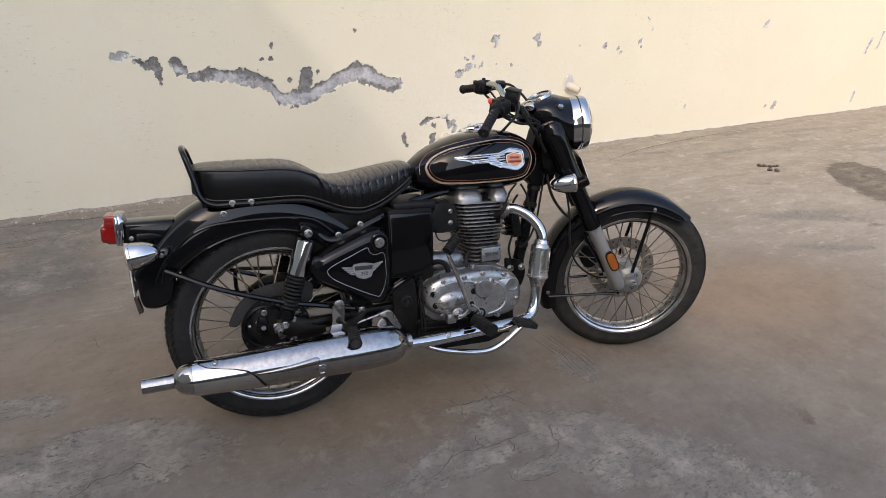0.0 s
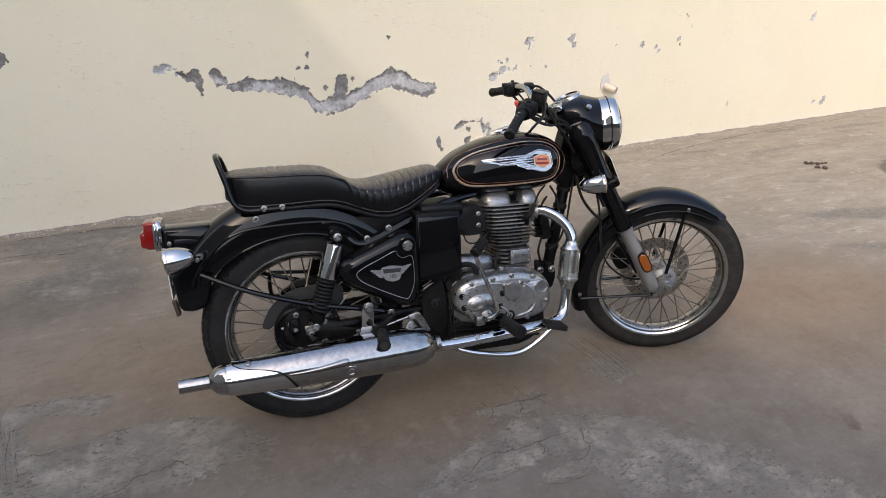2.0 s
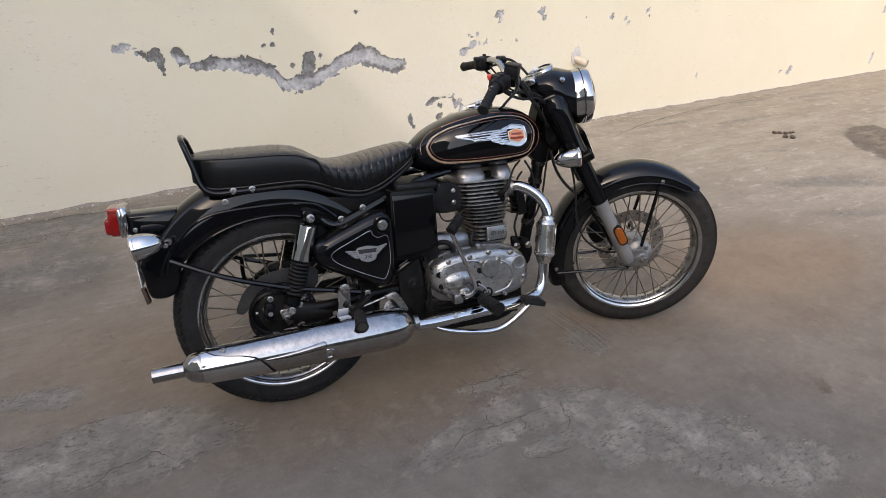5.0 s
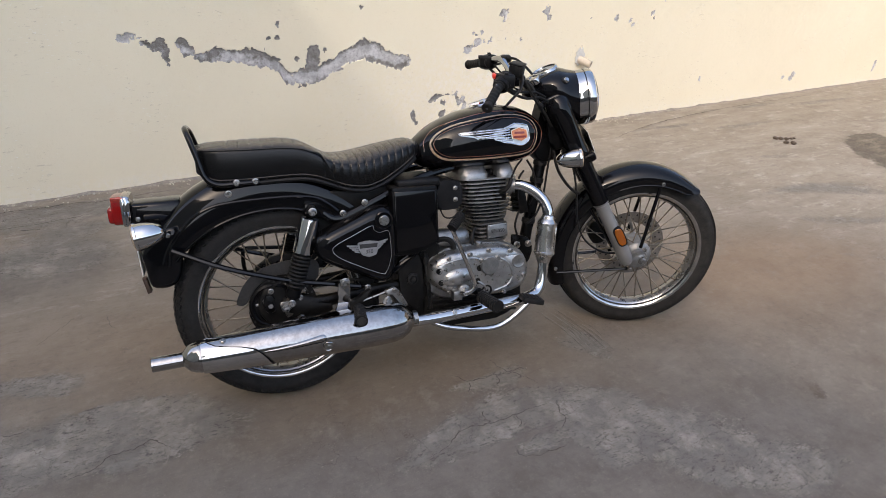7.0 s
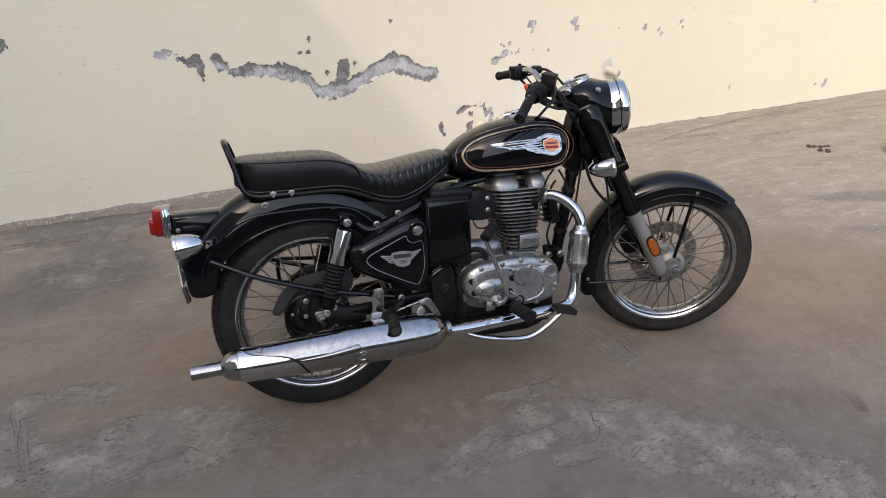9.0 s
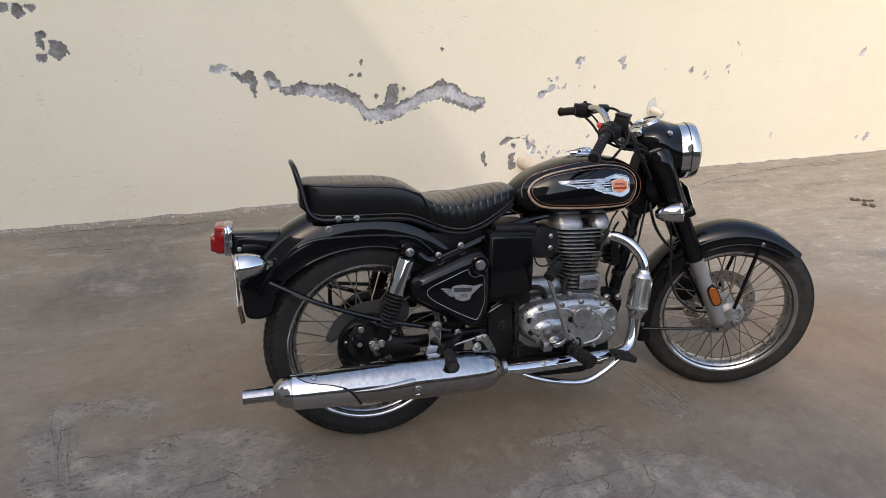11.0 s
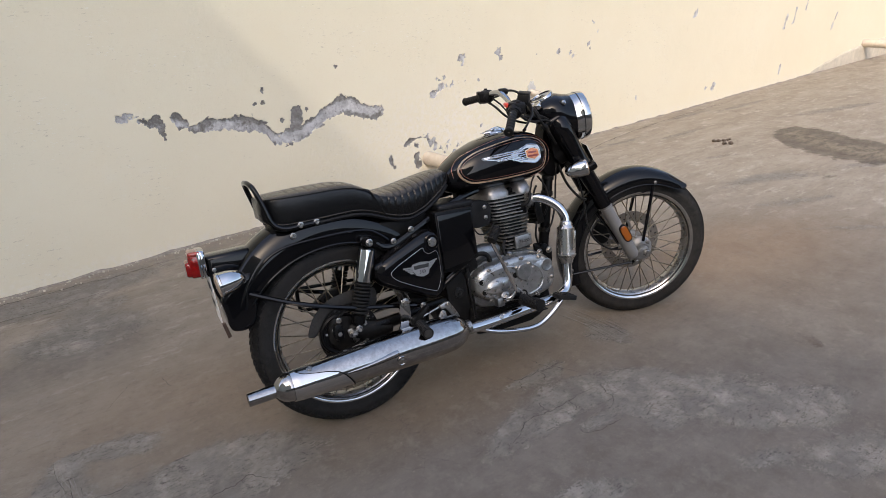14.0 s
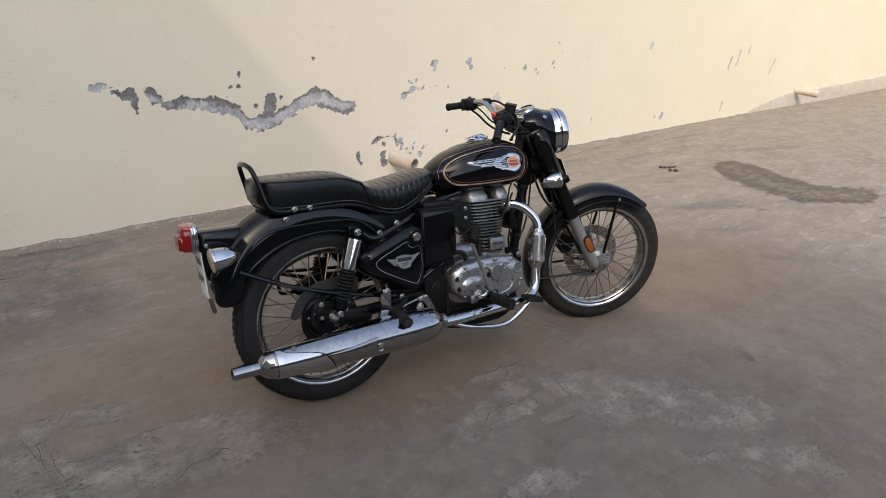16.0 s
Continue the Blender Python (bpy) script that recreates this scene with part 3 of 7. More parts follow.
for cx, cy, rx, ry, turn in ((-0.14, 2.64, 0.09, 0.05, 0), (0.05, 2.55, 0.10, 0.05, -20), (-0.20, 2.56, 0.08, 0.07, 60), (-0.17, 2.42, 0.07, 0.09, 0), (-0.145, 2.31, 0.08, 0.06, 0), (-0.12, 2.235, 0.10, 0.04, 0), (-0.24, 2.36, 0.06, 0.08, 0), (-0.25, 2.52, 0.05, 0.05, 0),
                             (1.66, 1.60, 0.10, 0.05, -20), (1.76, 1.60, 0.06, 0.05, 0), (1.66, 1.41, 0.08, 0.06, -30), (1.75, 1.32, 0.09, 0.06, -40), (1.785, 1.19, 0.10, 0.05, -40), (1.57, 1.38, 0.07, 0.04, 0), (1.93, 1.09, 0.11, 0.05, -30), (2.05, 1.02, 0.09, 0.05, -20),
                             (1.93, 0.83, 0.10, 0.06, -40), (1.955, 0.72, 0.09, 0.05, -30), (1.82, 0.87, 0.08, 0.05, 0), (1.64, 1.07, 0.11, 0.05, -20), (1.09, 1.35, 0.12, 0.05, -15)):
    worn = worn + 0.9 * blob(GX, GY, cx, cy, rx, ry, turn)
worn = worn + 0.55 * np.exp(-((GY - 4.22) / 0.12) ** 2) / (1 + np.exp((GX - 2.6) / 0.2))
damp = 0
for cx, cy, rx, ry, turn in ((6.20, 3.06, 0.34, 0.17, 0), (6.06, 2.82, 0.46, 0.20, 0), (5.94, 2.54, 0.46, 0.22, 0), (5.92, 2.26, 0.42, 0.20, 0), (6.10, 2.02, 0.50, 0.18, -10), (6.30, 1.86, 0.36, 0.15, 0)):
    damp = damp + 0.62 * blob(GX, GY, cx, cy, rx, ry, turn)
damp = damp + 0.42 * blob(GX, GY, 4.98, 2.22, 0.14, 0.06, -20) + 0.36 * blob(GX, GY, 5.7, 1.55, 0.2, 0.08, -20)
damp = damp + 0.55 * blob(GX, GY, 2.50, 1.27, 0.07, 0.04, 20)
# browner tone, strongest ahead of the front wheel
dusty = blob(GX, GY, 2.9, 2.0, 0.75, 0.40, -25) + 0.6 * blob(GX, GY, 0.3, 2.75, 0.8, 0.3, -10) + 0.6 * blob(GX, GY, 1.1, 2.2, 0.8, 0.3, -10) + 0.9 * blob(GX, GY, 3.6, 2.0, 0.7, 0.35, -20)
greyed = blob(GX, GY, 1.4, 1.3, 1.5, 0.42, -18) + 0.7 * blob(GX, GY, 0.0, 3.45, 0.5, 0.3, 0) + 0.6 * blob(GX, GY, 0.2, 2.2, 0.4, 0.2, 0)
# paler tone along the wall foot and beyond a slanting line
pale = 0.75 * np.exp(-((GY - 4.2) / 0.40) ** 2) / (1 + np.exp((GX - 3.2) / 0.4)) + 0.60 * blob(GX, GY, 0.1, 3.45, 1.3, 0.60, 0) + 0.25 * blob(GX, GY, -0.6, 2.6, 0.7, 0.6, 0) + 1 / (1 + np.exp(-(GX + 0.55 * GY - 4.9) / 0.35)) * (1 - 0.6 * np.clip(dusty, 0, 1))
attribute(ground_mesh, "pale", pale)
for key, value in (("worn", worn), ("damp", damp), ("dust", dusty * 0.85), ("grey", greyed)):
    attribute(ground_mesh, key, value)
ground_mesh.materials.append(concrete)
ground = tagged(new("ground", ground_mesh), "worn grey-brown concrete yard with scraped and browner patches", "ground", kind="structure")


def peeling(X, Z):
    """Positive where the paint has come off."""
    wob = 0.003 + 0.052 * (fractal(X, Z, 0.075, 11, 5) - 0.5) + 0.030 * (fractal(X, Z, 0.018, 15, 2) - 0.5)
    dx = 0.03 * (fractal(X, Z, 0.2, 21, 3) - 0.5)
    A, B = X + dx, Z + 0.006 + 0.03 * (fractal(X, Z, 0.17, 31, 3) - 0.5)

    def strip(pts):
        m = np.full(X.shape, -9.0)
        for (ax, az, aw), (bx, bz, bw) in zip(pts, pts[1:]):
            dx, dz = bx - ax, bz - az
            t = np.clip(((A - ax) * dx + (B - az) * dz) / (dx * dx + dz * dz), 0, 1)
            m = np.maximum(m, aw + t * (bw - aw) - np.hypot(A - ax - t * dx, B - az - t * dz))
        return m
    m = strip([(0.735, 0.818, 0.008), (0.755, 0.806, 0.018), (0.790, 0.826, 0.023), (0.808, 0.800, 0.015), (0.818, 0.745, 0.015), (0.828, 0.695, 0.016)])
    m = np.maximum(m, strip([(0.900, 0.818, 0.026), (0.940, 0.768, 0.034)]))
    m = np.maximum(m, strip([(0.985, 0.728, 0.022), (1.040, 0.728, 0.030), (1.097, 0.738, 0.036), (1.177, 0.730, 0.032), (1.248, 0.720, 0.035), (1.319, 0.703, 0.042), (1.393, 0.682, 0.040), (1.455, 0.646, 0.034), (1.498, 0.606, 0.036)]))
    m = np.maximum(m, strip([(1.498, 0.606, 0.036), (1.532, 0.575, 0.036), (1.612, 0.577, 0.050), (1.697, 0.581, 0.044), (1.771, 0.614, 0.040), (1.860, 0.645, 0.042)]))
    m = np.maximum(m, strip([(1.706, 0.735, 0.034), (1.690, 0.640, 0.036)]))
    m = np.maximum(m, strip([(1.861, 0.652, 0.044), (1.922, 0.697, 0.056), (2.046, 0.738, 0.048), (2.125, 0.700, 0.058), (2.223, 0.655, 0.044), (2.308, 0.620, 0.040), (2.365, 0.640, 0.032)]))
    for cx, cz, r in ((1.776, 0.735, 0.012), (1.406, 0.823, 0.004), (1.463, 0.824, 0.004), (1.476, 0.897, 0.006), (1.578, 0.687, 0.006), (2.03, 0.985, 0.008), (2.414, 0.255, 0.004),
                      (2.674, 0.316, 0.014), (2.740, 0.338, 0.012), (2.850, 0.320, 0.020), (2.860, 0.270, 0.018), (2.668, 0.236, 0.018), (2.672, 0.200, 0.018), (2.690, 0.165, 0.018),
                      (2.870, 0.690, 0.026), (2.900, 0.712, 0.018), (2.934, 0.745, 0.022), (2.995, 0.737, 0.009), (3.050, 0.737, 0.012), (3.16, 0.92, 0.026), (3.17, 0.86, 0.014), (3.575, 0.935, 0.034), (3.60, 0.89, 0.024),
                      (3.371, 0.340, 0.018), (3.107, 0.250, 0.016), (3.077, 0.185, 0.016), (2.988, 0.257, 0.014), (4.49, 0.84, 0.014), (4.74, 0.88, 0.016), (4.80, 1.08, 0.016)):
        m = np.maximum(m, r - np.hypot(A - cx, B - cz))
    for cx, cz, r in ((-0.12, 0.945, 0.030), (-0.13, 0.975, 0.018), (-0.20, 0.915, 0.010), (-0.19, 1.02, 0.009), (-0.20, 0.98, 0.007), (-0.27, 1.12, 0.016), (-0.21, 1.14, 0.012), (-0.34, 1.13, 0.02), (0.705, 0.838, 0.010)):
        m = np.maximum(m, r - np.hypot(A - cx, B - cz))
    for ax, az, bx, bz, r in ((8.80, 0.73, 8.85, 0.89, 0.016), (9.05, 0.78, 9.09, 0.96, 0.018), (9.37, 0.94, 9.40, 1.02, 0.015), (10.35, 0.60, 10.38, 0.68, 0.014), (10.42, 0.74, 10.46, 0.82, 0.014), (8.86, 0.15, 8.88, 0.24, 0.016), (6.98, 0.19, 7.02, 0.20, 0.016), (7.13, 0.17, 7.17, 0.21, 0.022), (6.56, 1.03, 6.60, 1.07, 0.018)):
        m = np.maximum(m, strip([(ax, az, r), (bx, bz, r)]))
    m = np.maximum(m, strip([(2.56, 0.335, 0.008), (2.62, 0.362, 0.012), (2.70, 0.372, 0.008), (2.78, 0.356, 0.014), (2.82, 0.300, 0.012)]))
    m = np.maximum(m, strip([(2.432, 0.275, 0.006), (2.424, 0.225, 0.010), (2.448, 0.185, 0.006)]))
    m = np.maximum(m, strip([(2.880, 0.680, 0.018), (2.960, 0.745, 0.018)]))
    m = np.maximum(m, strip([(3.185, 0.925, 0.014), (3.176, 0.855, 0.012)]))
    for cx, cz, r in ((2.904, 0.806, 0.010), (2.979, 0.796, 0.014), (2.93, 0.785, 0.010), (3.06, 0.755, 0.012), (3.35, 0.740, 0.012), (3.20, 0.735, 0.008), (4.03, 0.874, 0.006), (4.33, 0.862, 0.010), (4.53, 0.813, 0.008), (4.88, 0.998, 0.012), (4.77, 0.850, 0.012), (5.58, 0.275, 0.010)):
        m = np.maximum(m, r - np.hypot(A - cx, B - cz))
    m = m + wob
    near = np.exp(-((X - 0.632) / 0.070) ** 2 - ((Z - 0.850) / 0.034) ** 2)
    m = np.maximum(m, 0.13 * (near * fractal(X, Z, 0.020, 61, 3) - 0.33))
    near = np.exp(-((X - 2.95) / 0.50) ** 2 - ((Z - 0.24) / 0.15) ** 2)
    return np.maximum(m, 0.16 * (near * fractal(X, Z, 0.045, 41, 4) - 0.60))


def build_wall():
    """The yard wall: fine where the paint peels, plain beyond."""
    xs = np.concatenate([[-30, -12, -5], np.arange(-0.8, 5.0, 0.0045), np.arange(5.0, 10.9, 0.012), np.arange(11.0, 16, 0.1), [20, 30, 60]])
    zs = np.concatenate([[-0.15], np.arange(0.0, 1.26, 0.0045), [1.7, 2.2, 3.2]])

    def place(X, Z):
        m = peeling(X, Z)
        fine = (X > -0.75) & (X < 10.8) & (Z < 1.24)
        depth = 0.005 * np.clip(m / 0.004, 0, 1) * fine * (0.6 + 0.8 * fractal(X, Z, 0.03, 71, 3))
        wave = 0.007 * (fractal(X, Z, 0.7, 51, 3) - 0.5) - 0.0012 * np.exp(-np.clip(m, -1, 0) ** 2 / 0.00025) * (m < 0) * fine
        return np.stack([X, wall_at(X) + depth + wave, Z], -1)
    me, X, Z = grid_mesh("wall_north", xs, zs, place)
    flake = np.exp(-((X - 3.0) / 0.9) ** 2 - ((Z - 0.35) / 0.35) ** 2) + 0.5 * np.exp(-((Z - 0.03) / 0.05) ** 2)
    attribute(me, "flake", flake)
    # where the pale putty shows: the middle of the long patch, more towards its far end
    spine_x = [0.90, 1.05, 1.18, 1.32, 1.45, 1.53, 1.62, 1.72, 1.80, 1.90, 2.05, 2.15, 2.25, 2.36]
    spine_z = [0.790, 0.722, 0.725, 0.700, 0.645, 0.570, 0.565, 0.580, 0.615, 0.670, 0.725, 0.690, 0.650, 0.640]
    off = np.abs(Z - np.interp(X, spine_x, spine_z) + 0.006)
    core = np.exp(-(off / 0.045) ** 2) * np.interp(X, [0.5, 0.75, 1.0, 1.4, 1.7, 1.95, 2.1, 2.36, 2.6], [0.75, 0.25, 0.45, 0.75, 0.80, 1.05, 0.95, 0.62, 0.55])
    attribute(me, "core", core + 0.75 * np.exp(-((X - 0.62) / 0.09) ** 2) + 0.62 / (1 + np.exp(-(X - 2.75) / 0.05)))
    me.materials.append(wall_paint)
    me.materials.append(plaster)
    cx, cz = (xs[1:] + xs[:-1]) / 2, (zs[1:] + zs[:-1]) / 2
    CX, CZ = np.meshgrid(cx, cz, indexing="ij")
    bare = (peeling(CX, CZ) > 0) & (CX > -0.75) & (CX < 10.8) & (CZ < 1.24)
    me.polygons.foreach_set("material_index", bare.astype(np.int32).ravel())
    me.polygons.foreach_set("use_smooth", np.ones(len(me.polygons), dtype=bool))
    ob = tagged(new("wall_north", me), "cream-painted plaster yard wall with long grey peeled patches", "wall", kind="structure")
    return ob


wall_north = build_wall()


def wall_foot():
    """A rough band of old mortar along the foot of the wall."""
    X = np.concatenate([np.arange(-1.2, 4.5, 0.012), np.arange(4.5, 12.0, 0.03)])
    wide = 0.012 + 0.070 * np.clip(fractal(X, X * 0, 0.24, 81, 5) - 0.36, 0, 1)
    high = 0.003 + 0.026 * np.clip(fractal(X, X * 0 + 3, 0.16, 91, 5) - 0.36, 0, 1)
    rows = []
    for f, g in ((1.0, -0.1), (0.92, 0.22), (0.60, 0.40), (0.30, 0.62), (0.14, 0.92), (0.0, 1.15), (-0.12, 1.15)):
        rough = 0.006 * (fractal(X, X * 0 + 9 * f, 0.05, 97, 3) - 0.5)
        rows.append(np.stack([X, wall_at(X) - 0.004 - wide * f + rough * (f > 0), high * g + 0.5 * rough * (f > 0)], -1))
    bm = sheet([[Vector(p) for p in row] for row in rows], 0)
    tagged(part("wall_foot", bm, foot_mortar, sharp=180), "crumbling pale mortar band along the wall foot", "wall foot", kind="structure")


wall_foot()
skew = Matrix.Rotation(math.atan(WALL_SKEW), 3, "Z")
back = block((15, wall_at(15) + 0.16, 1.5), (90, 0.23, 3.4), 0, turn=skew)
tagged(part("wall_core", back, plain_wall), "plain masonry behind the painted plaster", "wall", kind="structure")
coping = block((15, wall_at(15) + 0.12, 3.26), (90, 0.36, 0.12), 0.01, turn=skew)
tagged(part("coping", coping, plain_wall), "plain concrete coping along the wall top", "coping", kind="structure")
# the tall neighbouring house, whose roof edge shades the bike and half the wall
HOUSE_H = 14.0
HOUSE_X = 2.50 - HOUSE_H * SUN_WAY.x / -SUN_WAY.z
house = block((HOUSE_X - 4, -6.8, HOUSE_H / 2 - 0.1), (8, 22.4, HOUSE_H + 0.2), 0)
tagged(part("wall_west", house, plain_wall), "plain rendered side of the neighbouring house", "wall", kind="structure")
# unseen low wall, added so the chrome mirrors a dark band
tagged(part("unseen_wall_south", block((10, -9.0, 1.5), (110, 0.3, 3.2), 0), shade_wall), "added dark wall out of view, mirrored in the chrome", "wall", kind="structure")

# unseen high wall, added to cut skylight on the far part of the wall
tagged(part("unseen_wall_east", block((24.0, -2.2, 6.9), (0.4, 13.2, 14.2), 0), shade_wall), "added high wall out of view, blocking skylight from the far end", "wall", kind="structure")


# ---- the motorcycle: x ahead, y to its left, z up, from under the rear axle ----
HEADING, LEAN = -11.5, 13.0
STEER_AT, RAKE, STEER = V(1.36, 0, 0.325), radians(28), radians(-21)
steer_axis = V(-math.sin(RAKE), 0, math.cos(RAKE))
steered = Matrix.Translation(STEER_AT) @ Matrix.Rotation(STEER, 4, steer_axis) @ Matrix.Translation(-STEER_AT)
bike = new("motorcycle")
bike.empty_display_size = 0.2
bike.matrix_basis = Matrix.Translation((0.775, 2.230, 0.0)) @ Matrix.Rotation(radians(HEADING), 4, "Z") @ Matrix.Rotation(radians(-LEAN), 4, "X")
tagged(bike, "glossy black classic motorcycle with chrome exhaust leaning on its side stand", "motorcycle")
REAR_R = 0.341
REAR, FRONT = V(-0.002, -0.034, 0.320), V(1.434, 0, 0.338)
TYRE_R = 0.334


def mirrored(pts):
    return [V(p[0], -p[1], p[2]) for p in pts]


def wheel(name, centre, at, label, width, r=TYRE_R, tyre_mat=None):
    """Hub with tyre, rim, spokes; its axle runs along y."""
    pose_at = at @ Matrix.Translation(centre)
    hub = part(name, lathe([(0.012, -0.085), (0.030, -0.085), (0.034, -0.070), (0.052, -0.060), (0.056, -0.052), (0.056, -0.046), (0.036, -0.040), (0.032, 0.0), (0.036, 0.040), (0.056, 0.046), (0.056, 0.052), (0.052, 0.060), (0.034, 0.070), (0.030, 0.085), (0.012, 0.085)], 32), fork_alloy, bike, label, at=pose_at)
    w, k = width / 2, r / 0.334
    prof = [(0.245, -0.034), (0.255, -0.041), (0.270, -w * 0.90), (0.290, -w), (0.305, -w * 0.97), (r - 0.015, -w * 0.80), (r - 0.005, -w * 0.5), (r, 0), (r - 0.005, w * 0.5), (r - 0.015, w * 0.80), (0.305, w * 0.97), (0.290, w), (0.270, w * 0.90), (0.255, 0.041), (0.245, 0.034)]
    part("tyre", lathe([(q + (r - 0.334) * 0.8 if q < 0.31 else q, y) for q, y in prof], 96, closed=True), tyre_mat or tyre_rubber, hub, "dusty black treaded tyre", sharp=60)
    rim_prof = [(0.256, -0.039), (0.258, -0.034), (0.256, -0.031), (0.252, -0.029), (0.246, -0.020), (0.241, -0.010), (0.241, 0.010), (0.246, 0.020), (0.252, 0.029), (0.256, 0.031), (0.258, 0.034), (0.256, 0.039), (0.252, 0.037), (0.246, 0.030), (0.240, 0.022), (0.234, 0.011), (0.234, -0.011), (0.240, -0.022), (0.246, -0.030), (0.252, -0.037)]
    part("rim", lathe([(q + (k - 1) * 0.25, y) for q, y in rim_prof], 96, closed=True), rim_metal, hub, "dull chromed steel rim", sharp=50)
    bright = bmesh.new()
    for s in (-1, 1):
        lathe([(q + (k - 1) * 0.25, s * y) for q, y in ((0.2420, 0.0285), (0.2465, 0.0335), (0.2530, 0.0410), (0.2590, 0.0440), (0.2635, 0.0436), (0.2645, 0.0400))], 96, bm=bright)
    part("rim_edge", bright, edge_chrome, hub, "bright chromed rim edge")
    # spokes: two slants on each flange
    meshes = []
    for side in (-1, 1):
        for lean in (-1, 1):
            a = radians(38) * lean
            foot = V(0.050 * math.sin(a), side * (0.049 + 0.004 * lean), 0.050 * math.cos(a))
            head = V(0, side * 0.006, 0.238 + (r - 0.334) * 0.75)
            nip = head.lerp(foot, 0.09)
            bm = tube([foot, nip], 0.0024, 6)
            tube([nip, head], 0.0034, 6, bm=bm)
            ob = part("spoke", bm, steel, hub)
            meshes.append(ob.data)
            ob.matrix_basis = Matrix.Rotation(2 * math.pi * len(meshes) / 40, 4, "Y")
    for k in range(1, 10):
        for j, me in enumerate(meshes):
            share("spoke", me, hub, Matrix.Rotation(2 * math.pi * (k / 10 + (j + 1) / 40), 4, "Y"))
    return hub


def tread(hub, rows, count, size):
    """Raised blocks round a tyre, joined."""
    bm = bmesh.new()
    for lat, lift, shift in rows:
        for k in range(count):
            a = 2 * math.pi * (k + shift) / count
            tilt = Matrix.Rotation(math.atan2(lat, 0.055), 3, "X")
            n0 = len(bm.verts)
            bmesh.ops.create_cube(bm, size=1.0, matrix=Matrix.Translation((0, 0, 0)))
            bm.verts.ensure_lookup_table()
            vs = bm.verts[n0:]
            m = Matrix.Rotation(a, 4, "Y") @ Matrix.Translation((0, lat, lift)) @ Matrix.Rotation(-math.copysign(min(1.0, abs(lat) / 0.05), lat) if lat else 0, 4, "X") @ Matrix.Rotation(0.35 * (1 if lat > 0 else -1), 4, "Z") @ Matrix.Diagonal((*size, 1))
            bmesh.ops.transform(bm, matrix=m, verts=vs)
    ob = part("tread", bm, tyre_rubber, hub, "worn rubber tread blocks")
    tagged(ob, kind="stuff")


rear_wheel = wheel("rear_wheel", REAR, Matrix(), "wire-spoked rear wheel", 0.094, REAR_R)
tread(rear_wheel, [(-0.036, REAR_R - 0.0155, 0.0), (-0.015, REAR_R - 0.004, 0.5), (0.015, REAR_R - 0.004, 0.0), (0.036, REAR_R - 0.0155, 0.5)], 82, (0.0165, 0.019, 0.0075))
front_wheel = wheel("front_wheel", FRONT, steered, "wire-spoked front wheel", 0.086, tyre_mat=front_rubber)
bm = bmesh.new()
for lat in (-0.027, -0.013, 0.0, 0.013, 0.027):
    rr = TYRE_R - 0.0065 * (lat / 0.02) ** 2
    lathe([(rr + 0.001, lat - 0.0045), (rr + 0.0035, lat - 0.0035), (rr + 0.0035, lat + 0.0035), (rr + 0.001, lat + 0.0045)], 96, bm=bm)
part("tread_rib", bm, front_rubber, front_wheel)


def brake_disc(parent, lat, r0, r1, mat):
    """A drilled ring with its carrier."""
    bm = lathe([(r0, lat - 0.0025), (r1, lat - 0.0025), (r1, lat + 0.0025), (r0, lat + 0.0025)], 64, closed=True)
    disc = part("brake_disc", bm, mat, parent, "drilled steel brake disc")
    holes = bmesh.new()
    for k in range(48):
        a = 2 * math.pi * k / 48
        r = r0 + (r1 - r0) * (0.30, 0.70)[k % 2]
        lathe([(0.0042, lat - 0.0029), (0.0, lat - 0.0029)], 8, (r * math.cos(a), 0, r * math.sin(a)), bm=holes)
        lathe([(0.0042, lat + 0.0029), (0.0, lat + 0.0029)], 8, (r * math.cos(a), 0, r * math.sin(a)), bm=holes)
    tagged(part("drilled_hole", holes, ink, disc), kind="stuff")
    for k in range(5):
        a = 2 * math.pi * k / 5
        part("disc_arm", tube([(0.04 * math.cos(a), lat, 0.04 * math.sin(a)), ((r0 + 0.006) * math.cos(a + 0.4), lat, (r0 + 0.006) * math.sin(a + 0.4))], 0.009, 8, flat=0.5), alloy, disc)
    return disc


brake_disc(front_wheel, 0.062, 0.095, 0.142, disc_steel)
brake_disc(rear_wheel, -0.070, 0.085, 0.112, dusty_black)


# -- fenders --
def arc_point(c, r, deg, lat):
    a = radians(deg)
    return V(c[0] + r * math.cos(a), lat, c[1] + r * math.sin(a))


def fender_rows(centre, start, end, section, lip, n):
    """section: (lateral, radius) from one lip to the other; lip(deg) gives the lip's radius."""
    rows = []
    for i in range(n + 1):
        d = start + (end - start) * i / n
        row = []
        for lat, rad in section:
            row.append(arc_point(centre, lip(d) if rad is None else rad(d), d, lat))
        rows.append(row)
    return rows


def rear_crown(d):
    return 0.462 - 0.034 * max(0.0, (d - 125) / 40) ** 2 - 0.008 * max(0.0, (100 - d) / 40)


def rear_lip(d):
    if d > 150:
        return 0.36 + 0.030 * ((d - 150) / 22)
    return 0.322 + 0.038 * max(0.0, (d - 95) / 55) ** 1.5 + 0.02 * max(0.0, (70 - d) / 20)


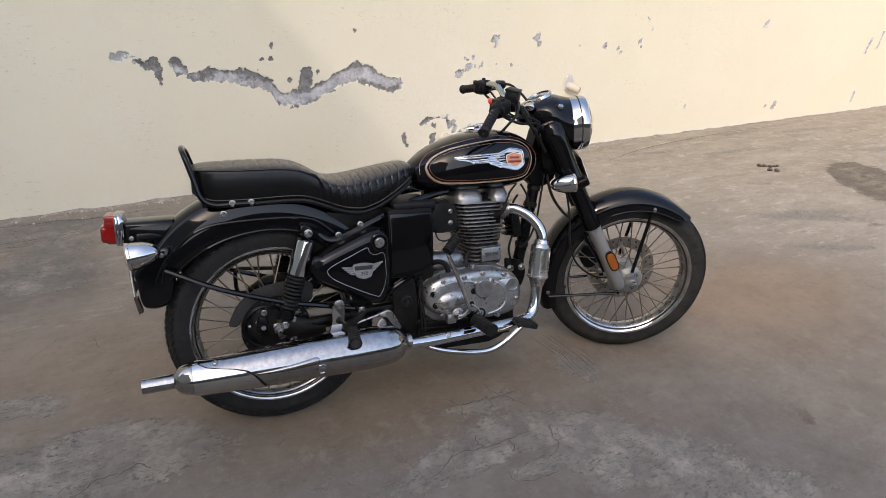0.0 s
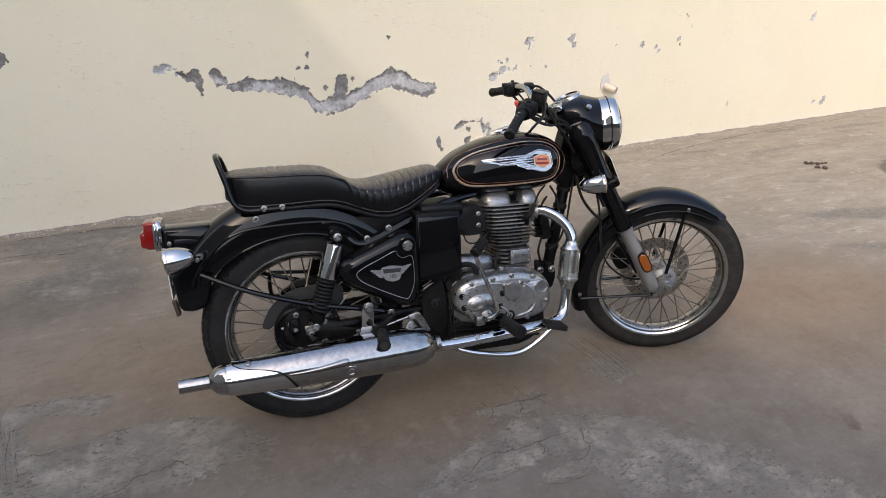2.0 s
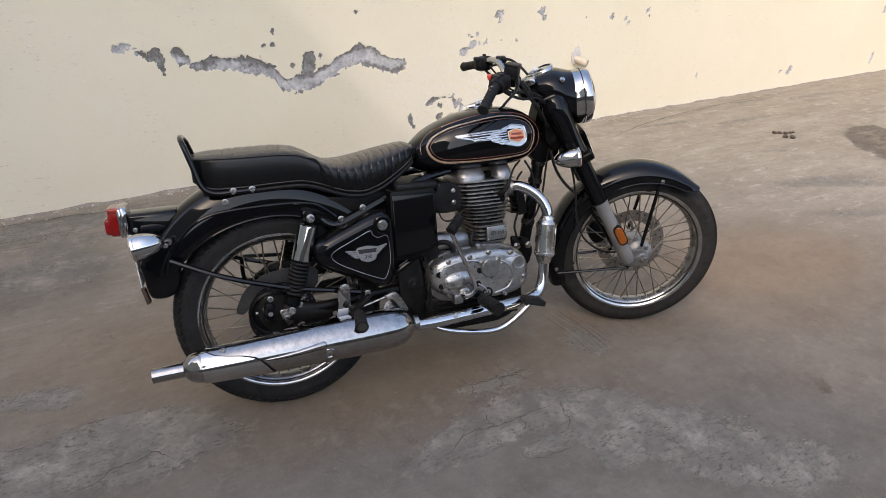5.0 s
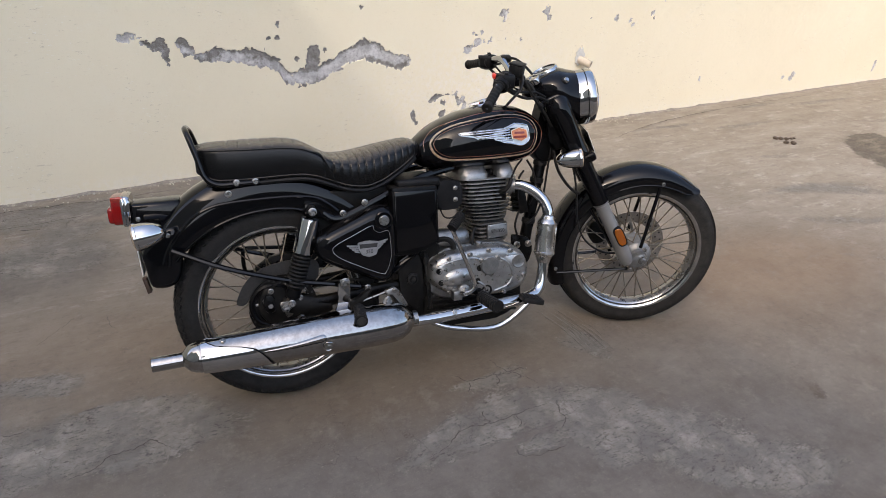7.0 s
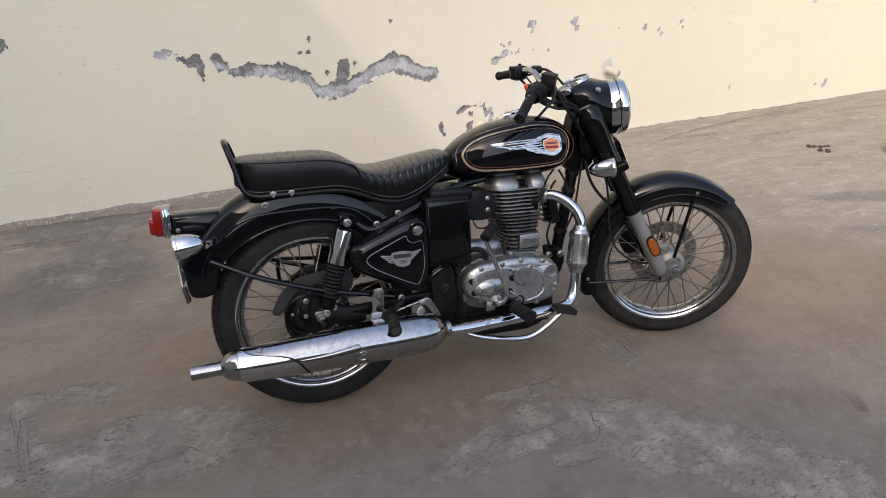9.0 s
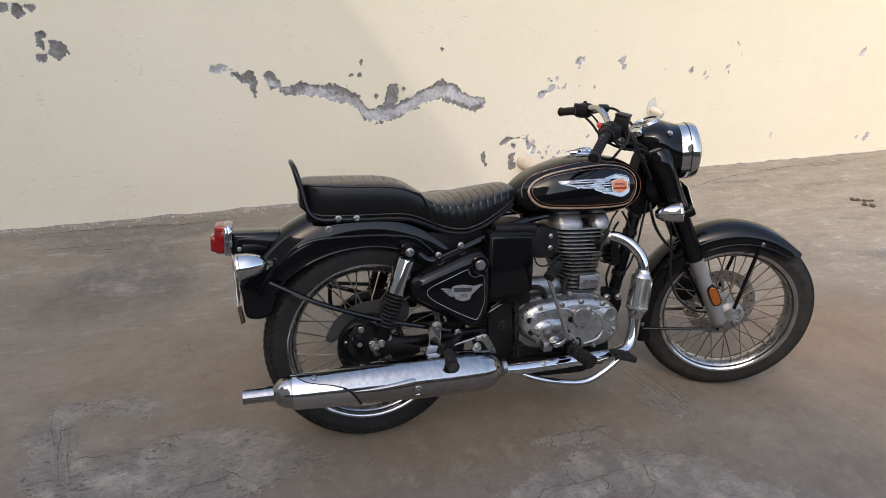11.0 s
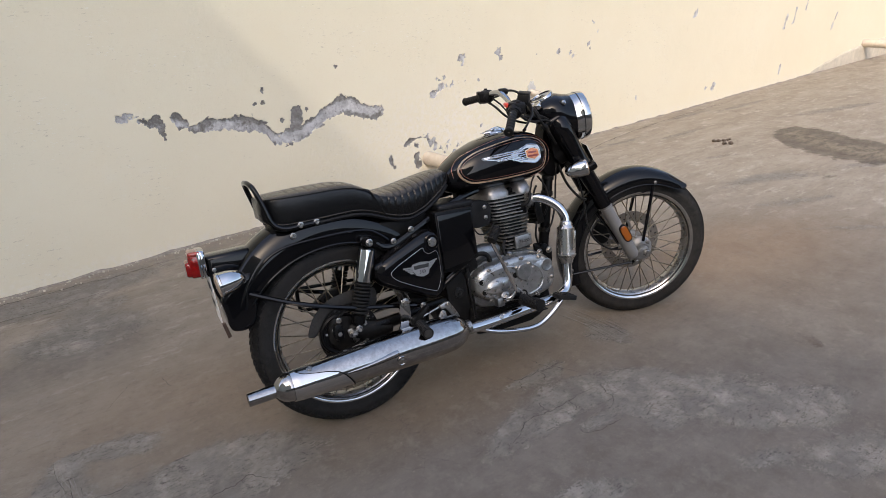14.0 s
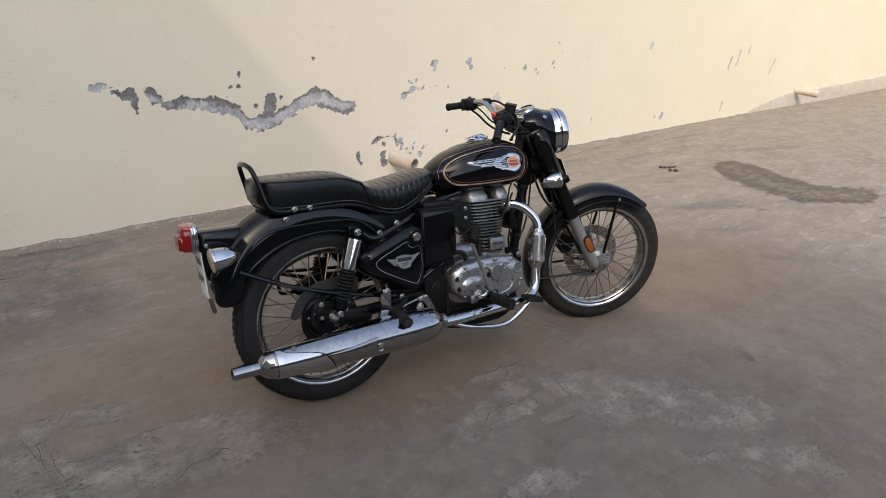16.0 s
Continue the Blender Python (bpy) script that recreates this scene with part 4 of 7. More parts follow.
RC = (0.0, 0.328)
half = [(-0.098, None), (-0.099, lambda d: rear_lip(d) + 0.015), (-0.100, lambda d: 0.5 * (rear_lip(d) + rear_crown(d) - 0.05)), (-0.098, lambda d: rear_crown(d) - 0.055), (-0.088, lambda d: rear_crown(d) - 0.028), (-0.066, lambda d: rear_crown(d) - 0.010), (-0.035, lambda d: rear_crown(d) - 0.002), (0.0, rear_crown)]
section = half + [(-a, b) for a, b in half[-2::-1]]
rear_fender = part("rear_fender", sheet(fender_rows(RC, 50, 153, section, rear_lip, 46), -0.003), gloss_black, bike, "deeply valanced glossy black rear fender", sharp=50)
part("fender_bead", tube(spline([(-0.332, -0.101, 0.500), (-0.315, -0.102, 0.566), (-0.262, -0.103, 0.633), (-0.206, -0.103, 0.669), (-0.127, -0.103, 0.684), (0.037, -0.103, 0.688), (0.129, -0.104, 0.678), (0.170, -0.108, 0.655), (0.200, -0.110, 0.628)], 6), 0.0055, 8), gloss_black, rear_fender)
part("fender_lip", tube([arc_point(RC, rear_lip(d) + 0.002, d, -0.1005) for d in range(56, 150, 3)], 0.0045, 8), gloss_black, rear_fender)
# lower tail of the fender and the lamp bracket
SKIRT = [(-0.412, 0.560), (-0.402, 0.500), (-0.398, 0.452), (-0.388, 0.430), (-0.352, 0.424), (-0.318, 0.436), (-0.300, 0.470), (-0.290, 0.530), (-0.270, 0.580), (-0.300, 0.640)]
SKIRT_MID = (-0.345, 0.520)
skirt_line = rounded(SKIRT, 0.22, 2)
part("fender_tail", loft([[V(SKIRT_MID[0] + (x - SKIRT_MID[0]) * f, y, SKIRT_MID[1] + (z - SKIRT_MID[1]) * f) for x, z in skirt_line] for y, f in ((-0.0990, 0.02), (-0.0988, 0.70), (-0.0975, 0.86), (-0.0930, 0.945), (-0.0850, 0.985), (-0.074, 1.0), (0.074, 1.0), (0.0850, 0.985), (0.0930, 0.945), (0.0975, 0.86), (0.0988, 0.70), (0.0990, 0.02))]), gloss_black, rear_fender, sharp=60)
bracket = part("tail_bracket", slab([(-0.424, 0.696), (-0.285, 0.698), (-0.258, 0.672), (-0.320, 0.560), (-0.395, 0.500), (-0.414, 0.560), (-0.428, 0.640)], -0.057, 0.057, 0.018, 4), gloss_black, bike, "glossy black tail lamp bracket")
for z in (0.648, 0.520):
    bolt(bracket, (-0.405, -0.058 if z > 0.6 else -0.063, z), 0.006)
bolt(rear_fender, (-0.325, -0.102, 0.598), 0.006)
bolt(rear_fender, (-0.136, -0.108, 0.712), 0.009)


def squircle(x, half, z0, z1, f, n=32):
    """A rounded rectangle across the bike at x."""
    ring = []
    for k in range(n):
        c, sn = math.cos(2 * math.pi * k / n), math.sin(2 * math.pi * k / n)
        ring.append(V(x, half * f * math.copysign(abs(c) ** 0.40, c), (z0 + z1) / 2 + (z1 - z0) / 2 * f * math.copysign(abs(sn) ** 0.40, sn)))
    return ring


tail_lamp = part("tail_lamp", loft([squircle(x, 0.052, 0.624, 0.721, f) for x, f in ((-0.424, 0.96), (-0.428, 1.02), (-0.434, 1.05), (-0.438, 1.03), (-0.440, 1.055), (-0.446, 1.05), (-0.449, 1.0), (-0.449, 0.90))]), chrome, bike, "red tail lamp with a chrome bezel", sharp=45)


def lens_block(x0, x1, z0, z1, half, mat, name, label=""):
    rings = [squircle(x, half, z0, z1, f) for x, f in ((x0, 1.0), (x1 + 0.010, 0.99), (x1 + 0.004, 0.95), (x1, 0.84))]
    return part(name, loft(rings), mat, tail_lamp, label)


lens_block(-0.440, -0.478, 0.628, 0.718, 0.050, red_lens, "lamp_lens", "deep red moulded lens")
lens_block(-0.470, -0.489, 0.634, 0.688, 0.046, red_lens, "lamp_bulge")
# the top strip is a paler, pinker red
lens_block(-0.440, -0.476, 0.700, 0.7195, 0.0505, pink_lens, "lens_top", "paler top of the lens")
plate_turn = Matrix.Rotation(radians(-3), 3, "Y")
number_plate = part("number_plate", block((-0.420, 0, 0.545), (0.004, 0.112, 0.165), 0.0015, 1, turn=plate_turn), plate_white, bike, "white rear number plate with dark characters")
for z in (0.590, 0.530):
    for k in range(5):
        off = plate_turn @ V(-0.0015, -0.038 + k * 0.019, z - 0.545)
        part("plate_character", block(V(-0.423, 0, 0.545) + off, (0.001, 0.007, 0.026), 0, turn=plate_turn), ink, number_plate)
part("plate_hanger", slab([(-0.418, 0.462), (-0.406, 0.462), (-0.396, 0.415), (-0.408, 0.410)], -0.075, -0.045, 0.002), rust, bike, "bent rusty plate hanger")


def indicator(name, tip, face, r, at, stem):
    """A rounded chrome shell with a lens at its open end."""
    tip, face = Vector(tip), Vector(face)
    way, length = (face - tip).normalized(), (face - tip).length
    body = part(name, lathe([(0.002, 0), (r * 0.25, length * 0.022), (r * 0.45, length * 0.085), (r * 0.62, length * 0.18), (r * 0.77, length * 0.31), (r * 0.89, length * 0.47), (r * 0.96, length * 0.63), (r, length * 0.84), (r * 1.04, length * 0.86), (r * 1.04, length * 0.93), (r, length * 0.95)], 32, tip, way), chrome, bike, "rounded chrome turn indicator", at=at)
    part("indicator_lens", lathe([(r * 0.98, 0), (r * 0.97, 0.005), (r * 0.8, 0.008), (r * 0.4, 0.010), (0, 0.0105)], 32, face - way * length * 0.075, way), clear_lens, body)
    part("indicator_stem", tube(stem, 0.010, 10), plastic, body)
    return body


for s in (-1, 1):
    indicator("rear_indicator", (-0.322, s * 0.150, 0.624), (-0.414, s * 0.150, 0.611), 0.041, None, [(-0.372, s * 0.03, 0.625), (-0.372, s * 0.128, 0.622)])
    indicator("front_indicator", (1.048, s * 0.165, 0.768), (1.140, s * 0.165, 0.781), 0.036, steered, [(1.085, s * 0.095, 0.785), (1.090, s * 0.148, 0.782)])

FC = (1.434, 0.338)


def front_crown(d):
    return 0.371 + 0.004 * math.cos(radians(d - 130)) - 0.024 * max(0.0, (96 - d) / 42) ** 1.3


def front_lip(d):
    return 0.305 + 0.055 * max(0.0, (64 - d) / 14) ** 2 + 0.012 * max(0.0, (d - 180) / 20)


def between(lip, crown, f):
    return lambda d: lip(d) + f * (crown(d) - lip(d))


half = [(-0.074, None)] + [(y, between(front_lip, front_crown, f)) for y, f in ((-0.077, 0.10), (-0.074, 0.45), (-0.068, 0.66), (-0.050, 0.86), (-0.026, 0.97), (0.0, 1.0))]
section = half + [(-a, b) for a, b in half[-2::-1]]
front_fender = part("front_fender", sheet(fender_rows(FC, 54, 202, section, front_lip, 54), -0.003), gloss_black, bike, "glossy black front fender", sharp=50, at=steered)
part("fender_lip", tube([arc_point(FC, front_lip(d), d, -0.076) for d in range(58, 202, 3)], 0.0035, 8), gloss_black, front_fender)
for x, z in ((1.486, 0.648), (1.232, 0.560), (1.100, 0.285)):
    bolt(front_fender, (x, -0.078, z), 0.0065)
for s in (-1, 1):
    for a, b in (((1.476, 0.634), (1.430, 0.385)), ((1.105, 0.268), (1.390, 0.292)), ((1.216, 0.548), (1.318, 0.385))):
        part("fender_stay", tube([(a[0], s * 0.078, a[1]), (b[0], s * 0.090, b[1])], 0.007 if a[0] > 1.2 else 0.006, 8), gloss_black, front_fender)

# -- frame --
frame_body = part("frame", tube([(1.035, 0, 0.880), (0.985, 0, 0.640), (0.938, 0, 0.420)], 0.0225, 14), satin_black, bike, "black tubular steel frame")
part("head_tube", tube([STEER_AT + steer_axis * 0.48, STEER_AT + steer_axis * 0.76], 0.030, 18), satin_black, frame_body)
part("head_gusset", slab(rounded([(0.955, 0.760), (0.985, 0.930), (1.020, 0.985), (1.060, 0.960), (1.090, 0.800), (1.060, 0.735), (1.000, 0.720)], 0.2, 2), -0.032, 0.032, 0.008), satin_black, frame_body)
part("top_tube", tube([(1.03, 0, 0.86), (0.80, 0, 0.76), (0.55, 0, 0.72)], 0.020, 12), satin_black, frame_body)
for s in (-1, 1):
    part("seat_rail", tube(spline([(0.62, s * 0.06, 0.735), (0.50, s * 0.10, 0.718), (0.36, s * 0.115, 0.668), (0.205, s * 0.118, 0.605), (0.150, s * 0.112, 0.628)], 5), 0.012, 10), gloss_black, frame_body)
    part("diagonal_tube", tube([(0.365, s * 0.150, 0.410), (0.43, s * 0.155, 0.452), (0.50, s * 0.150, 0.497)], 0.010, 10), gloss_black, frame_body)
    part("lower_tube", tube([(0.30, s * 0.110, 0.43), (0.40, s * 0.12, 0.40), (0.47, s * 0.10, 0.34)], 0.016, 10), satin_black, frame_body)
    part("seat_tube", tube([(0.44, s * 0.085, 0.70), (0.45, s * 0.095, 0.42)], 0.014, 10), satin_black, frame_body)
    part("swing_arm", tube(spline([(0.475, s * 0.105, 0.345), (0.30, s * 0.110, 0.338), (0.14, s * 0.112, 0.325), (0.02, s * 0.112, 0.328)], 4), 0.021, 12, flat=1.25), satin_black, frame_body)
    part("pivot_plate", slab(rounded([(0.385, 0.425), (0.396, 0.442), (0.455, 0.474), (0.469, 0.430), (0.474, 0.360), (0.472, 0.300), (0.455, 0.258), (0.420, 0.270), (0.392, 0.330)], 0.12, 2), s * 0.118, s * 0.146, 0.005), dusty_black, frame_body)
    part("fender_stay", tube(spline([(-0.318, s * 0.118, 0.553), (-0.17, s * 0.145, 0.486), (0.015, s * 0.150, 0.424), (0.15, s * 0.155, 0.395), (0.250, s * 0.160, 0.374)], 5), 0.0085, 8), gloss_black, frame_body)
part("pivot_rubber", lathe([(0.020, 0), (0.020, 0.006), (0.015, 0.008), (0.013, 0.004), (0.008, 0.004), (0.007, 0.010), (0, 0.011)], 20, (0.436, -0.146, 0.371), (0, -1, 0)), rubber, frame_body)
part("pivot_nut", lathe([(0.024, 0), (0.024, 0.003), (0.021, 0.004)], 6, (0.436, -0.146, 0.371), (0, -1, 0)), satin_black, frame_body)
part("pivot_edge", tube(spline([(0.392, -0.147, 0.440), (0.430, -0.149, 0.462), (0.467, -0.149, 0.484)], 5), 0.0045, 8), gloss_black, frame_body)
# added dark slab fills the gap behind the pivot plates
part("cradle_filler", slab(rounded([(0.400, 0.460), (0.500, 0.470), (0.520, 0.300), (0.500, 0.200), (0.420, 0.200), (0.395, 0.330)], 0.15, 2), -0.112, 0.112, 0.008), dusty_black, frame_body)
for dx in (0.0, 0.010):
    part("drain_hose", tube(spline([(0.486 + dx, -0.122, 0.470), (0.490 + dx, -0.128, 0.40), (0.493 + dx, -0.130, 0.33), (0.498 + dx, -0.126, 0.245)], 5), 0.0042, 8), rubber, frame_body)
part("hose_joint", lathe([(0.010, 0), (0.012, 0.003), (0.012, 0.022), (0.008, 0.026), (0.008, 0.040)], 16, (0.490, -0.128, 0.415), (0.02, 0, 1)), rubber, frame_body)
part("pivot_guard", slab(rounded([(0.385, 0.470), (0.470, 0.505), (0.500, 0.480), (0.495, 0.420), (0.420, 0.405), (0.380, 0.420)], 0.2, 2), -0.115, -0.095, 0.004), dusty_black, frame_body)
for p in ((0.213, -0.128, 0.622), (0.287, -0.128, 0.652), (0.520, -0.150, 0.505), (0.108, -0.142, 0.642), (0.272, -0.170, 0.370)):
    bolt(frame_body, p, 0.009, high=0.012)
part("frame_gusset", slab(rounded([(0.09, 0.665), (0.150, 0.655), (0.205, 0.600), (0.175, 0.590), (0.13, 0.628), (0.09, 0.625)], 0.2, 2), -0.122, -0.105, 0.003), gloss_black, frame_body)
part("engine_plate", slab(rounded([(0.855, 0.470), (0.925, 0.450), (0.945, 0.405), (0.925, 0.345), (0.890, 0.360), (0.860, 0.410)], 0.15, 2), -0.060, -0.045, 0.003), satin_black, frame_body)
for p in ((0.923, -0.062, 0.425), (0.876, -0.062, 0.425)):
    bolt(frame_body, p, 0.011, high=0.012)
side_stand = part("side_stand", tube([(0.50, 0.13, 0.27), (0.46, 0.26, 0.035), (0.47, 0.275, 0.052)], 0.011, 10), satin_black, bike, "black steel side stand, down")
part("stand_foot", block((0.45, 0.262, 0.062), (0.07, 0.05, 0.008), 0.003), satin_black, side_stand)

# -- shock absorbers --
for s in (-1, 1):
    y = s * 0.140
    top, low = V(0.111, y, 0.642), V(0.022, y, 0.345)
    way = (low - top).normalized()
    shock = part("shock_absorber", lathe([(0.0, 0.020), (0.024, 0.021), (0.031, 0.026), (0.0325, 0.034), (0.0325, 0.140), (0.030, 0.143)], 32, top, way), chrome, bike, "rear shock absorber with a chrome shroud")
    for k in range(9):
        h = 0.152 + k * 0.0125
        part("spring_coil", lathe([(0.018, h - 0.006), (0.029, h - 0.004), (0.032, h), (0.029, h + 0.004), (0.018, h + 0.006)], 24, top, way), rubber, shock)
    part("damper_rod", lathe([(0.018, 0.10), (0.018, 0.262), (0.024, 0.264), (0.024, 0.290), (0.016, 0.300)], 20, top, way), satin_black, shock)
    part("top_eye", tube([top + V(0, 0.018, 0), top - V(0, 0.018, 0)], 0.017, 16), satin_black, shock)
    bolt(shock, top + V(0, s * 0.018, 0), 0.011, (0, s, 0), high=0.013)
    bolt(shock, low + V(0, s * 0.016, 0), 0.010, (0, s, 0), high=0.012)

# -- rear brake, axle end and swing arm end --
part("brake_shield", slab(rounded([(-0.155, 0.345), (-0.120, 0.415), (-0.060, 0.462), (0.040, 0.478), (0.128, 0.468), (0.120, 0.392), (0.050, 0.400), (-0.060, 0.405), (-0.100, 0.370), (-0.125, 0.335)], 0.2, 2), -0.098, -0.094, 0.0015), shield_grey, bike, "dusty grey brake shield plate")
caliper = part("rear_caliper", slab(rounded([(-0.062, 0.400), (-0.010, 0.395), (0.030, 0.375), (0.030, 0.270), (-0.020, 0.255), (-0.075, 0.290), (-0.085, 0.350)], 0.2, 2), -0.122, -0.088, 0.008, 3), dusty_black, bike, "dusty black rear brake caliper")
part("caliper_cover", lathe([(0.060, -0.03), (0.074, -0.02), (0.078, -0.008), (0.076, 0.002), (0.068, 0.006), (0.064, 0.004), (0.060, -0.004), (0.0, -0.004)], 40, (-0.036, -0.112, 0.332), (0, -1, 0)), satin_black, caliper, "round black brake housing")
part("caliper_body", slab(rounded([(-0.060, 0.378), (-0.030, 0.372), (-0.028, 0.318), (-0.055, 0.310), (-0.070, 0.340)], 0.2, 2), -0.138, -0.118, 0.006), satin_black, caliper)
for x, z, r in ((-0.040, 0.386, 0.008), (-0.045, 0.338, 0.009), (0.068, 0.378, 0.006), (0.052, 0.352, 0.008), (0.051, 0.284, 0.012), (-0.062, 0.352, 0.006)):
    bolt(caliper, (x, -0.128 if r > 0.006 else -0.122, z), r, high=0.012)
part("swing_arm_end", loft([[V(x, -0.118 + ry * math.cos(2 * math.pi * k / 20), z + rz * math.sin(2 * math.pi * k / 20)) for k in range(20)] for x, z, ry, rz in ((-0.010, 0.328, 0.012, 0.020), (0.0, 0.326, 0.018, 0.034), (0.05, 0.320, 0.020, 0.046), (0.09, 0.312, 0.020, 0.043), (0.13, 0.308, 0.019, 0.032), (0.155, 0.310, 0.016, 0.020))]), dusty_black, bike, "black swing arm end casting")
axle = part("rear_axle_nut", lathe([(0.019, 0.0), (0.019, 0.004), (0.017, 0.006), (0.016, 0.006), (0.016, 0.016), (0.0135, 0.018), (0.009, 0.018), (0.009, 0.030), (0, 0.031)], 6, (0.004, -0.128, 0.328), (0, -1, 0)), zinc, bike, "zinc-plated axle nut with a cam plate", sharp=20)
part("axle_cam", slab(rounded([(-0.020, 0.345), (0.018, 0.348), (0.036, 0.330), (0.026, 0.298), (0.004, 0.288), (-0.002, 0.312)], 0.2, 2), -0.134, -0.128, 0.0015), zinc, axle)
part("brake_hose", tube(spline([(-0.04, -0.12, 0.39), (0.0, -0.13, 0.42), (0.06, -0.125, 0.40), (0.20, -0.12, 0.39), (0.33, -0.115, 0.38)], 5), 0.0045, 8), rubber, bike, "thin black brake hose")
guard = part("wheel_guard", tube(spline([(-0.096, 0.165, 0.466), (-0.108, 0.166, 0.456), (-0.111, 0.167, 0.420), (-0.108, 0.166, 0.384), (-0.096, 0.165, 0.374)], 5), 0.0075, 10), satin_black, bike, "black tubular guard beside the rear wheel")
part("guard_bar", tube([(-0.097, 0.165, 0.4655), (0.21, 0.158, 0.442)], 0.0070, 10), satin_black, guard)
part("guard_bar", tube([(-0.097, 0.165, 0.3745), (0.21, 0.158, 0.366)], 0.0070, 10), satin_black, guard)
chain_guard = part("chain_guard", slab(rounded([(-0.09, 0.40), (0.0, 0.455), (0.20, 0.44), (0.45, 0.40), (0.45, 0.37), (0.10, 0.395), (-0.05, 0.37)], 0.2, 1), 0.085, 0.115, 0.005), satin_black, bike, "black pressed-steel chain guard")

# -- seat --
SEAT = [(-0.222, 0.790, 0.846, 0.850, 0.070), (-0.208, 0.760, 0.848, 0.860, 0.096), (-0.17, 0.738, 0.846, 0.864, 0.110), (-0.08, 0.738, 0.844, 0.867, 0.118), (0.04, 0.742, 0.844, 0.867, 0.120), (0.100, 0.742, 0.838, 0.858, 0.122), (0.145, 0.732, 0.818, 0.834, 0.125),
        (0.185, 0.715, 0.790, 0.808, 0.128), (0.24, 0.695, 0.772, 0.806, 0.132), (0.30, 0.688, 0.772, 0.815, 0.132), (0.36, 0.706, 0.782, 0.827, 0.124), (0.42, 0.738, 0.797, 0.838, 0.108), (0.47, 0.768, 0.810, 0.846, 0.086), (0.498, 0.792, 0.815, 0.836, 0.062), (0.508, 0.805, 0.815, 0.824, 0.040)]


def seat_at(x):
    xs = [q[0] for q in SEAT]
    return [float(np.interp(x, xs, [q[k] for q in SEAT])) for k in range(1, 5)]


def seat_smooth(x):
    vals = [seat_at(x + d) for d in (-0.018, -0.009, 0, 0.009, 0.018)]
    return [sum(v[k] for v in vals) / 5 for k in range(4)]


PLEATS = [0.165 + 0.0265 * k for k in range(13)]
TOP_SEAMS = [-0.125 + 0.034 * k for k in range(8)]


def seat_ring(x):
    zb, zs, zt, w = seat_smooth(x)
    groove = sum(math.exp(-((x - p) / 0.0028) ** 2) for p in PLEATS)
    top_groove = sum(math.exp(-((x - p) / 0.0030) ** 2) for p in TOP_SEAMS)
    puff = 0.0004 * math.sin(math.pi * ((x - PLEATS[0]) / 0.0265 % 1)) if PLEATS[0] < x < PLEATS[-1] else 0
    halfring = []
    # from the middle of the top down the right side to the base
    prof = [(0, zt), (0.30, zt - 0.001), (0.58, zt - 0.006), (0.80, zt - 0.32 * (zt - zs)), (0.93, zt - 0.62 * (zt - zs)), (0.985, zs + 0.002), (1.0, zs - 0.008), (1.0, zs - 0.35 * (zs - zb)), (0.985, zb + 0.28 * (zs - zb)), (0.97, zb + 0.018), (0.955, zb + 0.006), (0.90, zb)]
    for k, (f, z) in enumerate(prof):
        g = 0.0
        if 0 < k < 9:
            g = 0.0032 * groove - puff
        if k < 5:
            g += 0.0046 * top_groove * (1.0, 1.0, 1.0, 0.8, 0.3)[k]
        nz, ny = (1.0, 0.0) if k < 3 else ((0.6, 0.8) if k < 6 else (0.0, 1.0))
        halfring.append((f * w - g * ny, z - g * nz))
    ring = [V(x, -y, z) for y, z in halfring] + [V(x, y, z) for y, z in halfring[:0:-1]]
    return ring


xs = np.arange(-0.221, 0.5075, 0.0024)
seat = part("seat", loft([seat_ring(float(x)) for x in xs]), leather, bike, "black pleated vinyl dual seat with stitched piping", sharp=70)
for s in (-1, 1):
    line = []
    for x in np.arange(-0.205, 0.135, 0.01):
        zb, zs, zt, w = seat_smooth(float(x))
        line.append(V(x, s * (w * 0.99), zs + 0.001))
    drop = [(0.150, 0.822), (0.170, 0.790), (0.190, 0.745), (0.205, 0.712)]
    line += [V(x, s * (seat_smooth(x)[3] * 1.002), z) for x, z in drop]
    part("piping", tube(spline(line, 2), 0.0028, 6), leather, seat)
    part("base_piping", tube([V(x, s * (seat_smooth(float(x))[3] * 0.985), seat_smooth(float(x))[0] + 0.016) for x in np.arange(-0.19, 0.49, 0.012)], 0.0035, 6), leather, seat)
    part("base_band", tube([V(x, s * (seat_smooth(float(x))[3] * 0.955), seat_smooth(float(x))[0] + 0.002) for x in np.arange(-0.19, 0.49, 0.012)], 0.008, 8), plastic, seat)
rail_pts = [(-0.040, -0.124, 0.745), (-0.105, -0.122, 0.744), (-0.160, -0.118, 0.744), (-0.196, -0.112, 0.768), (-0.214, -0.104, 0.830), (-0.232, -0.085, 0.890), (-0.240, -0.045, 0.908), (-0.242, 0.0, 0.911)]
rail_pts += mirrored(rail_pts[-2::-1])
grab_rail = part("grab_rail", tube(spline(rail_pts, 5), 0.0088, 12), gloss_black, bike, "black tubular pillion grab rail")
for x in (-0.108, -0.052):
    bolt(grab_rail, (x, -0.128, 0.748), 0.0085, high=0.008)

# -- tank --
TANK = [(0.484, 0.786, 0.808, 0.030), (0.492, 0.760, 0.826, 0.052), (0.508, 0.744, 0.843, 0.070), (0.545, 0.732, 0.869, 0.092), (0.60, 0.728, 0.900, 0.114), (0.67, 0.728, 0.926, 0.131), (0.74, 0.729, 0.940, 0.138), (0.81, 0.731, 0.945, 0.138), (0.87, 0.736, 0.939, 0.131), (0.915, 0.750, 0.924, 0.120), (0.950, 0.775, 0.898, 0.102), (0.972, 0.806, 0.868, 0.076), (0.981, 0.832, 0.846, 0.030)]


